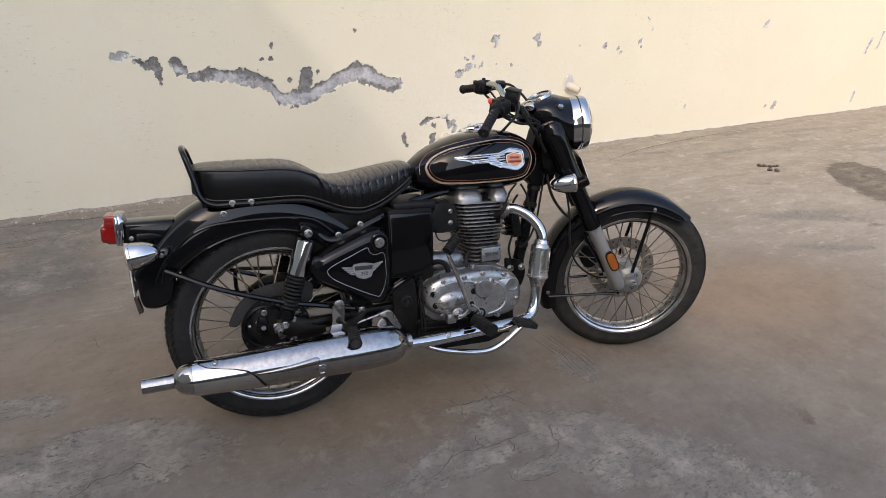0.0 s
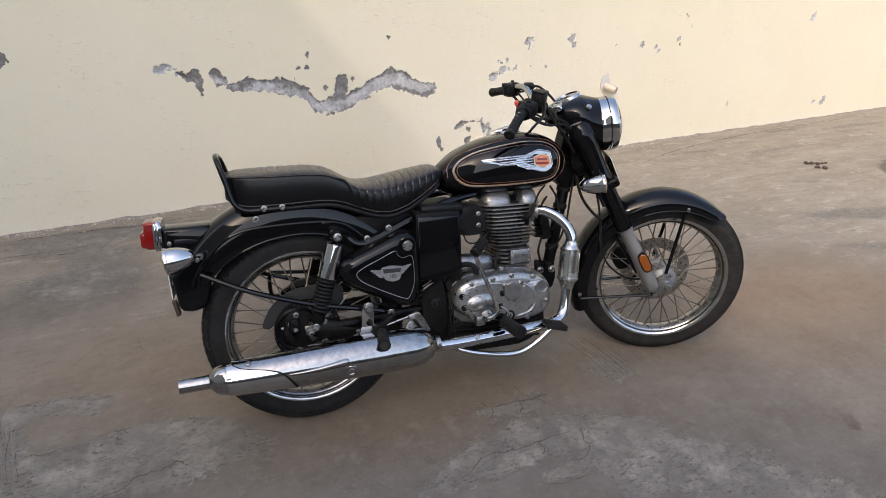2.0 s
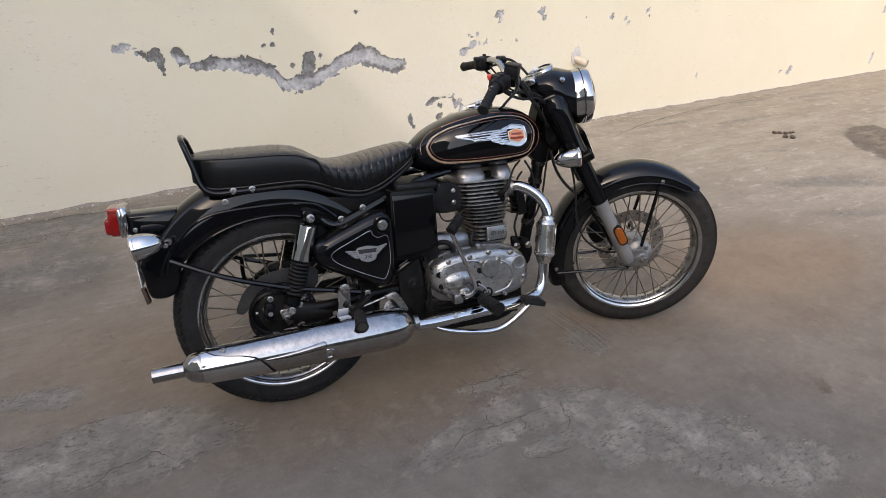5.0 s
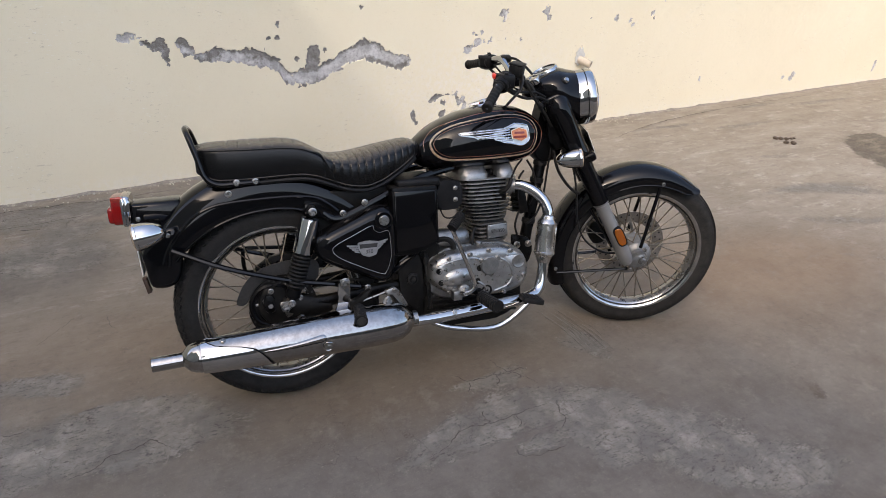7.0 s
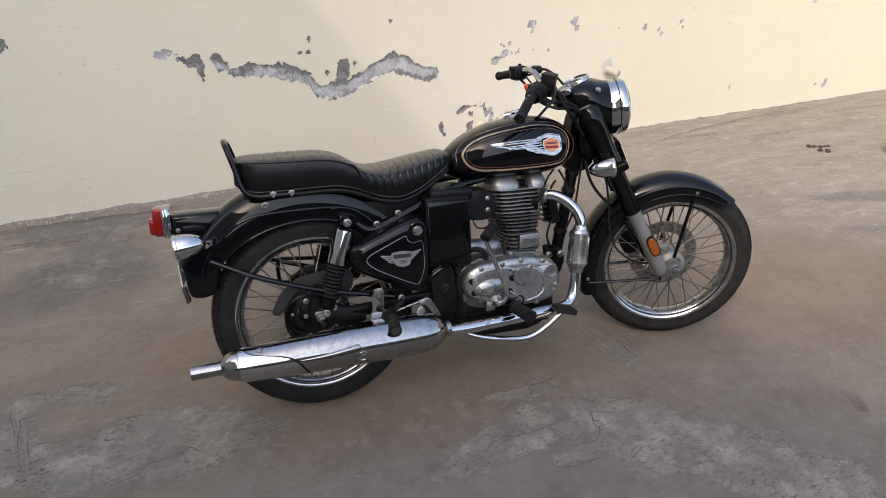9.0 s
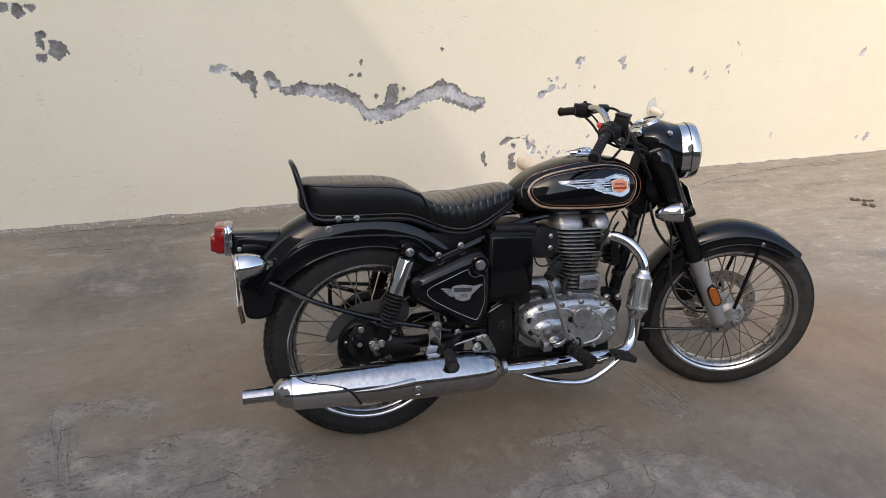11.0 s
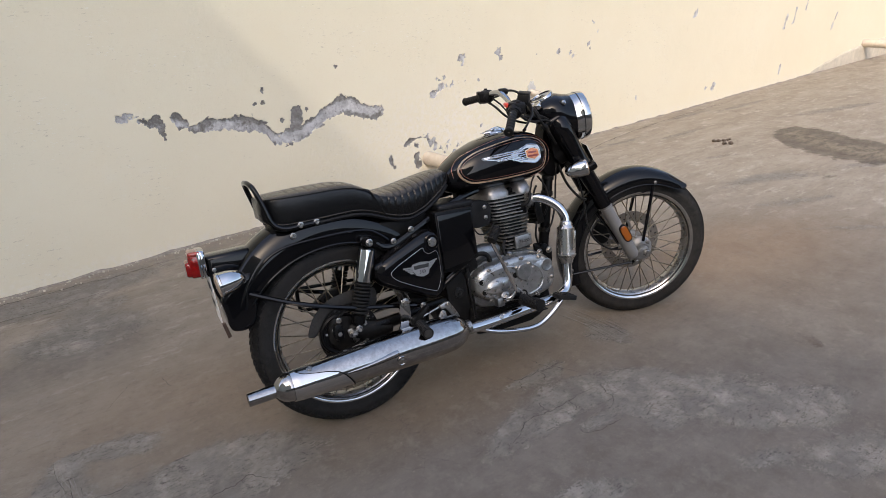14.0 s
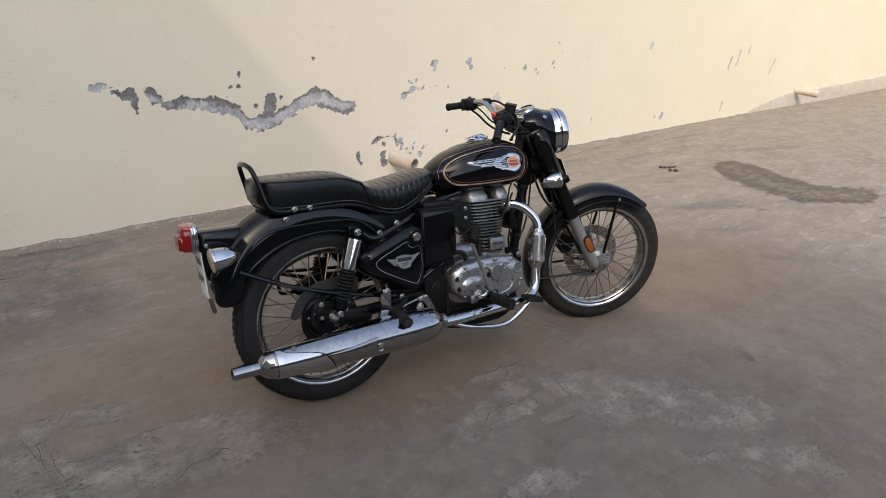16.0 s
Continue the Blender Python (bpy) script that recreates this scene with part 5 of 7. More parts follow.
def tank_at(x):
    xs = [q[0] for q in TANK]
    def smooth(k):
        return sum(float(np.interp(x + d, xs, [q[k] for q in TANK])) for d in (-0.012, -0.006, 0, 0.006, 0.012)) / 5
    return smooth(1), smooth(2), smooth(3)


def tank_y(x, z):
    zb, zt, w = tank_at(x)
    zc, h = zb + 0.46 * (zt - zb), (zt - zb)
    t = (z - zc) / (0.54 * h if z > zc else 0.46 * h)
    return w * max(0.0, 1 - min(1, abs(t)) ** 2.6) ** (1 / 2.6)


def tank_ring(x):
    zb, zt, w = tank_at(x)
    zc, h = zb + 0.46 * (zt - zb), zt - zb
    ring = []
    for k in range(56):
        a = 2 * math.pi * k / 56
        c, s = math.cos(a), math.sin(a)
        ring.append(V(x, w * math.copysign(abs(c) ** (2 / 2.6), c), zc + (0.54 if s > 0 else 0.46) * h * math.copysign(abs(s) ** (2 / 2.6), s)))
    return ring


tank = part("fuel_tank", loft([tank_ring(float(x)) for x in np.concatenate([np.linspace(0.4845, 0.52, 14), np.linspace(0.53, 0.93, 44), np.linspace(0.935, 0.9805, 16)])]), gloss_black, bike, "glossy black teardrop fuel tank with gold pinstripes", sharp=60)
PANEL = [(0.536, 0.818), (0.543, 0.838), (0.567, 0.860), (0.616, 0.883), (0.689, 0.900), (0.782, 0.913), (0.847, 0.911), (0.887, 0.901), (0.914, 0.880), (0.926, 0.846), (0.916, 0.804), (0.888, 0.778), (0.784, 0.770), (0.672, 0.768), (0.588, 0.771), (0.550, 0.790)]


def on_tank(outline, lift, s):
    return [V(p[0], s * (tank_y(p[0], p[1]) + lift), p[1]) for p in outline]


def shrunk(outline, by):
    c = (0.735, 0.84)
    out = []
    for p in outline:
        d = V(p[0] - c[0], p[1] - c[1])
        out.append((c[0] + d.x * (1 - by / abs(0.19)), c[1] + d.y * (1 - by / abs(0.074))))
    return out


for s in (-1, 1):
    flat = [(p.x, p.y) for p in spline([V(x, z, 0) for x, z in PANEL], 8, True)]
    part("gold_stripe", tube(on_tank(flat, 0.0000, s), [0.0032 + 0.0012 * math.cos(2 * math.pi * (k / len(flat) - 0.97)) for k in range(len(flat))], 6, closed=True, flat=1), gold, tank, "thick gold pinstripe")
    part("thin_stripe", tube(on_tank(shrunk(flat, 0.0100), 0.0002, s), 0.0010, 6, closed=True), dark_gold, tank)
    over = [(p.x, p.y) for p in spline([V(0.516, 0.800, 0), V(0.517, 0.828, 0), V(0.532, 0.850, 0), V(0.560, 0.872, 0), V(0.61, 0.893, 0), V(0.686, 0.914, 0), V(0.764, 0.925, 0), V(0.85, 0.922, 0), V(0.91, 0.902, 0), V(0.946, 0.868, 0), V(0.954, 0.84, 0), V(0.944, 0.800, 0), V(0.912, 0.766, 0), V(0.85, 0.754, 0)], 8)]
    part("upper_stripe", tube(on_tank(over, 0.0003, s), 0.0014, 6), dark_gold, tank)
    # winged badge
    def plate(outline, lift, thick):
        bm = bmesh.new()
        outer = [bm.verts.new(V(x, s * (tank_y(x, z) + lift), z)) for x, z in outline]
        f = bm.faces.new(outer)
        ex = bmesh.ops.extrude_face_region(bm, geom=[f])["geom"]
        bmesh.ops.translate(bm, vec=(0, s * thick, 0), verts=[v for v in ex if isinstance(v, bmesh.types.BMVert)])
        return bm
    wing = part("tank_badge", plate([(0.625, 0.857), (0.633, 0.8595), (0.676, 0.864), (0.727, 0.867), (0.786, 0.870), (0.812, 0.879), (0.834, 0.886), (0.872, 0.880), (0.885, 0.872), (0.892, 0.828), (0.874, 0.811), (0.853, 0.806), (0.808, 0.816), (0.788, 0.819), (0.775, 0.825), (0.755, 0.830), (0.748, 0.837), (0.690, 0.836), (0.680, 0.842), (0.633, 0.849)], 0.0008, 0.0022), badge_shaded, tank, "bright winged tank badge with an orange hexagon")
    for ridge, thick in (([(0.630, 0.8560), (0.721, 0.8635), (0.786, 0.8670), (0.811, 0.8755), (0.834, 0.8830), (0.872, 0.8770), (0.883, 0.8690), (0.889, 0.8300), (0.873, 0.8135), (0.853, 0.8085), (0.822, 0.8150), (0.795, 0.8205)], 0.0030), ([(0.636, 0.8520), (0.721, 0.8565), (0.786, 0.8600), (0.809, 0.8640)], 0.0030), ([(0.684, 0.8450), (0.754, 0.8500), (0.809, 0.8550)], 0.0030),
                         ([(0.694, 0.8385), (0.754, 0.8425), (0.811, 0.8465)], 0.0030), ([(0.757, 0.8330), (0.788, 0.8350), (0.813, 0.8380)], 0.0028), ([(0.778, 0.8262), (0.800, 0.8280), (0.820, 0.8270)], 0.0026)):
        line = [(p.x, p.y) for p in spline([V(x, z, 0) for x, z in ridge], 6)]
        part("wing_ridge", tube(on_tank(line, 0.0022, s), thick, 8), silver, wing)
    hexagon = [(0.811, 0.861), (0.843, 0.871), (0.878, 0.862), (0.882, 0.833), (0.855, 0.820), (0.815, 0.833)]
    part("badge_rim", plate(hexagon, 0.0048, 0.001), cream, wing)
    c0 = (0.848, 0.8455)
    part("badge_enamel", plate([(c0[0] + (x - c0[0]) * 0.88, c0[1] + (z - c0[1]) * 0.88) for x, z in hexagon], 0.0056, 0.001), orange, wing, "orange enamel hexagon")
    for z, x0, x1 in ((0.852, 0.825, 0.866), (0.838, 0.821, 0.872)):
        part("badge_bar", plate([(x0, z + 0.0042), (x1, z + 0.0032), (x1, z - 0.0042), (x0, z - 0.0032)], 0.0067, 0.0006), red_ink, wing)
CAP = V(0.792, 0.045, 0.940)
cap = part("fuel_cap", lathe([(0.046, -0.012), (0.046, 0.002), (0.043, 0.006), (0.034, 0.008), (0.030, 0.012), (0.022, 0.015), (0.008, 0.016), (0, 0.016)], 36, CAP, (-0.05, 0.06, 1)), chrome, bike, "finned chrome fuel filler cap")
for k in range(-2, 3):
    w = 0.0052
    part("cap_rib", loft([[CAP + V(x, 0.0125 * k * f + yy * w, 0.006 + h * (1 - 0.13 * abs(k))) for yy, h in ((-1, 0), (-0.6, hh * 0.9), (0.0, hh), (0.6, hh * 0.9), (1, 0))] for x, f, hh in ((-0.062, 0.45, 0.002), (-0.040, 0.8, 0.008), (-0.010, 1.0, 0.017), (0.020, 1.0, 0.021), (0.036, 0.9, 0.014))]), chrome, cap)

# -- side cover, battery box, intake --
cover_out = rounded([(0.110, 0.500), (0.110, 0.552), (0.148, 0.575), (0.230, 0.608), (0.312, 0.642), (0.358, 0.642), (0.376, 0.604), (0.380, 0.510), (0.370, 0.425), (0.352, 0.386), (0.312, 0.384), (0.235, 0.424), (0.140, 0.470)], 0.25, 2)
COVER_DOME = ((0.120, 1.02), (0.150, 1.02), (0.164, 1.005), (0.174, 0.978), (0.182, 0.940), (0.188, 0.895), (0.192, 0.85), (0.1945, 0.80), (0.196, 0.72), (0.197, 0.40), (0.197, 0.02))


def domed(outline, c, s, rings):
    """An outline in x and z, swelling to its side s through (y, scale)."""
    return loft([[V(c[0] + (x - c[0]) * f, s * y, c[1] + (z - c[1]) * f) for x, z in outline] for y, f in rings])


side_cover = None
for s in (-1, 1):
    c = part("side_cover", domed(cover_out, (0.268, 0.516), s, COVER_DOME), gloss_black, bike, "glossy black toolbox side cover with a thin pale line", sharp=60)
    line = spline([V(0.160, s * 0.1968, 0.520), V(0.178, s * 0.1972, 0.538), V(0.235, s * 0.1975, 0.564), V(0.290, s * 0.1972, 0.587), V(0.298, s * 0.1975, 0.573), V(0.316, s * 0.1975, 0.562), V(0.346, s * 0.1970, 0.564), V(0.352, s * 0.1968, 0.510), V(0.350, s * 0.1966, 0.470), V(0.332, s * 0.1964, 0.424), V(0.310, s * 0.1966, 0.424), V(0.240, s * 0.1972, 0.458), V(0.178, s * 0.1970, 0.494)], 6, True)
    part("cover_line", tube(line, 0.0009, 6, closed=True), pewter, c, "thin pale pinstripe")
    boss = part("cover_knob", lathe([(0.030, -0.006), (0.030, 0.001), (0.026, 0.004), (0.018, 0.004)], 28, (0.332, s * 0.196, 0.602), (0, s, 0)), gloss_black, c)
    part("knob_screw", lathe([(0.017, 0), (0.017, 0.006), (0.014, 0.009), (0.009, 0.009), (0.008, 0.006), (0, 0.006)], 24, (0.332, s * 0.199, 0.602), (0, s, 0)), zinc, boss)
    if s < 0:
        side_cover = c
y = -0.1965
badge = part("cover_badge", slab(rounded([(0.240, 0.535), (0.275, 0.540), (0.312, 0.534), (0.308, 0.512), (0.302, 0.490), (0.278, 0.484), (0.254, 0.492), (0.244, 0.512)], 0.15, 1), y - 0.004, y, 0.001, 1), pewter, side_cover, "grey winged nameplate")
for k in range(4):
    for x0, x1, z in ((0.206 + 0.008 * k, 0.246, 0.5285 - 0.007 * k), (0.305, 0.342 - 0.008 * k, 0.5355 - 0.007 * k)):
        tilt = 0.004 if x0 > 0.3 else -0.002
        part("wing_bar", slab([(x0, z - tilt), (x1, z + tilt), (x1, z + tilt - 0.005), (x0, z - tilt - 0.005)], y - 0.003, y, 0), pewter, badge)
part("name_bar", slab([(0.246, 0.530), (0.307, 0.529), (0.304, 0.516), (0.248, 0.516)], y - 0.0052, y - 0.004, 0), ink, badge)


def lettering(text, size, at, parent, mat, depth=0.0008):
    cu = bpy.data.curves.new("lettering", "FONT")
    cu.body, cu.size, cu.extrude, cu.align_x, cu.align_y = text, size, depth, "CENTER", "CENTER"
    ob = new("lettering", cu)
    bpy.context.view_layer.update()
    me = bpy.data.meshes.new_from_object(ob)
    bpy.data.objects.remove(ob)
    me.name = "lettering"
    me.materials.clear()
    me.materials.append(mat)
    t = new("lettering", me)
    t.parent, t.matrix_basis = parent, at
    return t


lettering("350", 0.017, Matrix.Translation((0.278, y - 0.0046, 0.503)) @ Matrix.Rotation(radians(90), 4, "X"), badge, ink)
# added dark block closes the see-through gap below the seat
part("under_seat_filler", block((0.275, 0, 0.662), (0.25, 0.20, 0.075), 0.012, 3), dusty_black, bike, "added dark block filling the gap under the seat")
battery = part("battery_box", slab([(0.370, 0.470), (0.370, 0.694), (0.376, 0.699), (0.522, 0.696), (0.527, 0.690), (0.530, 0.505), (0.490, 0.480), (0.430, 0.462)], -0.172, 0.10, 0.006), satin_black, bike, "flat black battery box")
part("box_lid", slab([(0.378, 0.480), (0.376, 0.687), (0.520, 0.684), (0.524, 0.512), (0.485, 0.492)], -0.1765, -0.170, 0.0035, 3), gloss_black, battery)
part("box_top", block((0.470, -0.06, 0.705), (0.15, 0.19, 0.028), 0.010, 3), plastic, battery)
duct = part("intake_duct", slab(rounded([(0.535, 0.600), (0.548, 0.700), (0.580, 0.705), (0.628, 0.694), (0.640, 0.680), (0.636, 0.612), (0.628, 0.600), (0.580, 0.596)], 0.2, 2), -0.115, 0.05, 0.012, 3), plastic, bike, "black plastic intake duct")
for z in (0.672, 0.632):
    bolt(duct, (0.612, -0.116, z), 0.007, high=0.005)
part("throttle_hose", tube(spline([(0.560, -0.10, 0.60), (0.568, -0.115, 0.575), (0.592, -0.118, 0.568), (0.625, -0.11, 0.578), (0.655, -0.10, 0.60)], 5), 0.003, 8), rubber, bike, "thin black cable loop under the intake")

# -- engine --
engine = part("engine", slab(rounded([(0.490, 0.40), (0.530, 0.455), (0.640, 0.470), (0.800, 0.465), (0.862, 0.420), (0.868, 0.340), (0.830, 0.285), (0.70, 0.268), (0.540, 0.272), (0.488, 0.33)], 0.2, 2), -0.125, 0.120, 0.010, 3), alloy, bike, "air-cooled single-cylinder alloy engine")
case_out = rounded([(0.490, 0.385), (0.497, 0.420), (0.536, 0.450), (0.60, 0.460), (0.68, 0.468), (0.775, 0.464), (0.846, 0.434), (0.874, 0.394), (0.878, 0.336), (0.850, 0.292), (0.783, 0.276), (0.675, 0.280), (0.575, 0.296), (0.516, 0.328), (0.494, 0.355)], 0.25, 2)
case = part("clutch_cover", domed(case_out, (0.680, 0.372), -1, ((0.112, 1.0), (0.136, 1.0), (0.150, 0.988), (0.162, 0.962), (0.171, 0.925), (0.177, 0.875), (0.1805, 0.80), (0.182, 0.70), (0.183, 0.45), (0.183, 0.02))), polished, engine, "polished alloy clutch cover", sharp=60)
CASE_DOME = ((0.136, 1.0), (0.150, 0.988), (0.162, 0.962), (0.171, 0.925), (0.177, 0.875), (0.1805, 0.80), (0.182, 0.70), (0.183, 0.45), (0.183, 0.0))


def on_case(x, z):
    """The y of the clutch cover's face at x and z."""
    px, pz, far = x - 0.680, z - 0.372, 1e-6
    for (ax, az), (bx, bz) in zip(case_out, case_out[1:] + case_out[:1]):
        ax, az, bx, bz = ax - 0.680, az - 0.372, bx - 0.680, bz - 0.372
        den = px * (bz - az) - pz * (bx - ax)
        if abs(den) > 1e-9:
            k, u = (ax * (bz - az) - az * (bx - ax)) / den, (ax * pz - az * px) / den
            if k > 0 and -0.001 <= u <= 1.001:
                far = k
    return -float(np.interp(1 / far, [f for _, f in CASE_DOME][::-1], [q for q, _ in CASE_DOME][::-1]))


part("case_rim", slab([(0.680 + (x - 0.680) * 1.016, 0.372 + (z - 0.372) * 1.028) for x, z in case_out], -0.130, -0.108, 0.004), alloy, engine)
part("case_bulge", loft([[V(0.592 + rx * math.cos(2 * math.pi * k / 32), yy, 0.368 + rz * math.sin(2 * math.pi * k / 32) + 0.1 * rx * math.cos(2 * math.pi * k / 32)) for k in range(32)] for yy, rx, rz in ((-0.178, 0.058, 0.034), (-0.184, 0.055, 0.031), (-0.190, 0.044, 0.024), (-0.194, 0.026, 0.013), (-0.195, 0.006, 0.003))]), polished, case)
part("oil_filter_cap", lathe([(0.034, -0.004), (0.034, 0.009), (0.031, 0.012), (0.010, 0.0125), (0, 0.0125)], 32, (0.710, -0.182, 0.398), (0, -1, 0)), alloy, case)
part("case_wing", slab(rounded([(0.745, 0.404), (0.782, 0.427), (0.827, 0.426), (0.852, 0.405), (0.846, 0.380), (0.821, 0.376), (0.794, 0.388)], 0.2, 2), -0.184, -0.170, 0.002), polished, case)
part("case_medallion", lathe([(0.026, -0.004), (0.026, 0.001), (0.023, 0.0022), (0.020, 0.001), (0, 0.0012)], 28, (0.824, -0.184, 0.401), (0, -1, 0)), alloy, case)
# raised black rings stand for screw recesses; their shade is in the colour
for x, z in ((0.524, 0.396), (0.531, 0.354), (0.673, 0.392), (0.664, 0.345)):
    part("screw_well", lathe([(0.0110, -0.006), (0.0110, 0.0014), (0.0092, 0.0020), (0.0085, 0.0004), (0.0045, 0.0004), (0.0045, 0.0014), (0, 0.0014)], 18, (x, on_case(x, z), z), (0, -1, 0)), dusty_black, case)
for x, z, r in ((0.638, 0.445, 0.008), (0.710, 0.452, 0.008), (0.793, 0.440, 0.008), (0.683, 0.418, 0.009), (0.741, 0.423, 0.009), (0.719, 0.363, 0.008), (0.560, 0.437, 0.007), (0.846, 0.345, 0.007), (0.770, 0.290, 0.007), (0.560, 0.315, 0.007)):
    bolt(case, (x, on_case(x, z), z), r, high=0.010, mat=zinc)
# the drain recess is likewise a black ring, its shade put into colour
part("drain_well", lathe([(0.020, -0.004), (0.020, 0.002), (0.014, 0.002), (0.013, -0.004), (0.006, -0.004), (0.005, 0.002), (0, 0.002)], 24, (0.700, on_case(0.700, 0.306), 0.306), (0, -1, 0)), dusty_black, case)
# raised webs between the cover's bosses
for pts in ([(0.540, 0.420), (0.600, 0.432), (0.655, 0.430), (0.683, 0.418)], [(0.741, 0.423), (0.770, 0.410), (0.790, 0.388), (0.800, 0.350), (0.780, 0.315), (0.730, 0.300)], [(0.664, 0.345), (0.690, 0.325), (0.700, 0.306)]):
    part("case_web", tube([V(p.x, on_case(p.x, p.z) + 0.002, p.z) for p in spline([V(x, 0, z) for x, z in pts], 6)], 0.0048, 8), polished, case)
# the crankcase bottom is black, darker than the alloy above it
sump = part("sump", slab(rounded([(0.480, 0.300), (0.480, 0.200), (0.520, 0.165), (0.800, 0.165), (0.866, 0.215), (0.870, 0.300)], 0.15, 2), -0.118, 0.118, 0.012, 3), dusty_black, engine, "black ribbed crankcase bottom")
for k in range(5):
    part("sump_rib", block((0.670, -0.121, 0.196 + 0.019 * k), (0.350, 0.012, 0.006), 0.002), dusty_black, sump)



def fin_outline(x0, x1, y, r=0.018):
    pts = []
    for cx, cy, a0 in ((x1 - r, y - r, 0), (x0 + r, y - r, 90), (x0 + r, -y + r, 180), (x1 - r, -y + r, 270)):
        for k in range(5):
            a = radians(a0 + 22.5 * k)
            pts.append((cx + r * math.cos(a), cy + r * math.sin(a)))
    return pts


def fin(x0, x1, y, z, thick, r=0.05):
    o = fin_outline(x0, x1, y, r)
    return loft([[V(px, py, z - thick / 2) for px, py in o], [V(px, py, z + thick / 2) for px, py in o]])


# core and blocks are black, putting the shade between the fins into colour
part("cylinder_core", lathe([(0.060, 0), (0.060, 0.10), (0.068, 0.10), (0.068, 0.265), (0.05, 0.27)], 36, (0.760, 0, 0.450), (-0.02, 0, 1)), satin_black, engine)
for k in range(5):
    part("cylinder_fin", fin(0.698 - 0.001 * k, 0.826, 0.098, 0.466 + 0.0150 * k, 0.0060, 0.03), barrel, engine)
part("lower_block", block((0.767, 0, 0.497), (0.100, 0.160, 0.085), 0.008), dusty_black, engine)
for k in range(5):
    part("cylinder_fin", fin(0.678 - 0.005 * k, 0.834 + 0.003 * k, 0.100, 0.543 + 0.0130 * k, 0.0042, 0.060), barrel, engine)
part("upper_block", block((0.745, 0, 0.585), (0.105, 0.160, 0.11), 0.008), satin_black, engine)
for k in range(7):
    part("head_fin", fin(0.648 - 0.0025 * k, 0.846 + 0.0045 * k, 0.104, 0.6085 + 0.0138 * k, 0.0044, 0.062), head_alloy, engine)
part("head_block", block((0.748, 0, 0.650), (0.150, 0.170, 0.10), 0.010), dusty_black, engine)
for x0, x1 in ((0.637, 0.756), (0.777, 0.857)):
    c = (x0 + x1) / 2
    h = (x1 - x0) / 2
    part("rocker_cover", loft([[V(c + h * f * math.copysign(abs(math.cos(a)) ** 0.5, math.cos(a)), 0.100 * f * math.copysign(abs(math.sin(a)) ** 0.5, math.sin(a)), z) for a in [2 * math.pi * k / 28 for k in range(28)]] for z, f in ((0.690, 1.0), (0.708, 1.0), (0.713, 0.975), (0.733, 0.84), (0.738, 0.78), (0.740, 0.68), (0.7405, 0.2))]), head_alloy, engine, sharp=28)
    for dx in (0.0,):
        bolt(engine, (c, -0.070, 0.727), 0.008, (0, -0.3, 1), high=0.008)
plug = part("spark_plug_cap", tube(spline([(0.790, -0.092, 0.640), (0.798, -0.118, 0.648), (0.812, -0.128, 0.668), (0.822, -0.124, 0.690)], 4), [0.010] * 5 + [0.0075] * 8, 12), rubber, engine, "black rubber spark plug cap")
part("plug_lead", tube(spline([(0.822, -0.124, 0.690), (0.838, -0.112, 0.712), (0.862, -0.085, 0.728), (0.900, -0.050, 0.745)], 5), 0.0036, 8), rubber, plug)
# black block stands for the plug recess, its shade put into colour
part("plug_recess_shade", block((0.793, -0.088, 0.634), (0.046, 0.030, 0.056), 0.010, 3), satin_black, engine)
part("base_hose", tube(spline([(0.690, -0.105, 0.520), (0.672, -0.120, 0.500), (0.668, -0.128, 0.472), (0.676, -0.132, 0.448)], 5), 0.006, 10), rubber, engine, "short black rubber hose")
part("oil_union", lathe([(0.0, 0), (0.014, 0.002), (0.016, 0.010), (0.016, 0.026), (0.011, 0.030), (0, 0.031)], 18, (0.690, -0.120, 0.450), (0.1, -0.2, 1)), zinc, engine)
part("exhaust_flange", lathe([(0.034, 0), (0.034, 0.010), (0.026, 0.012), (0.026, 0.022), (0.022, 0.022)], 24, (0.832, -0.085, 0.660), (0.85, -0.45, -0.05)), alloy, engine)
efi = part("maker_plate", slab([(0.735, 0.474), (0.735, 0.526), (0.813, 0.529), (0.816, 0.478)], -0.112, -0.098, 0.004), alloy, engine, "small grey alloy plate on the cylinder base")
lettering("EFI-350", 0.0175, Matrix.Translation((0.7750, -0.1125, 0.501)) @ Matrix.Rotation(radians(90), 4, "X"), efi, ink)
for x, z in ((0.742, 0.481), (0.808, 0.484), (0.742, 0.519), (0.806, 0.522)):
    bolt(efi, (x, -0.112, z), 0.003, high=0.002)
part("starter_motor", lathe([(0, 0), (0.034, 0.001), (0.036, 0.01), (0.036, 0.11), (0.030, 0.125), (0, 0.126)], 24, (0.540, -0.075, 0.490), (1, 0, -0.05)), alloy, engine)
part("breather_hose", tube(spline([(0.530, -0.11, 0.480), (0.548, -0.125, 0.496), (0.575, -0.130, 0.494), (0.592, -0.133, 0.476), (0.597, -0.135, 0.440)], 5), 0.0095, 10), rubber, engine)
bolt(engine, (0.597, -0.140, 0.448), 0.010, (0, -1, 0.2))
part("gearbox_end", lathe([(0.0, 0), (0.036, 0.002), (0.042, 0.02), (0.042, 0.10)], 24, (0.505, -0.13, 0.462), (0.1, 1, 0)), dusty_black, engine)
# added dark block in place of the bracket beside the down tube
tube_block = part("tube_block", block((0.905, -0.012, 0.595), (0.036, 0.070, 0.110), 0.005, 2, turn=Matrix.Rotation(radians(-11), 3, "Y")), dusty_black, bike, "added dark finned block beside the frame down tube")
for k in range(6):
    part("tube_block_fin", block((0.888 + 0.004 * k, -0.012, 0.552 + 0.017 * k), (0.046, 0.066, 0.004), 0.001, 1), dusty_black, tube_block)
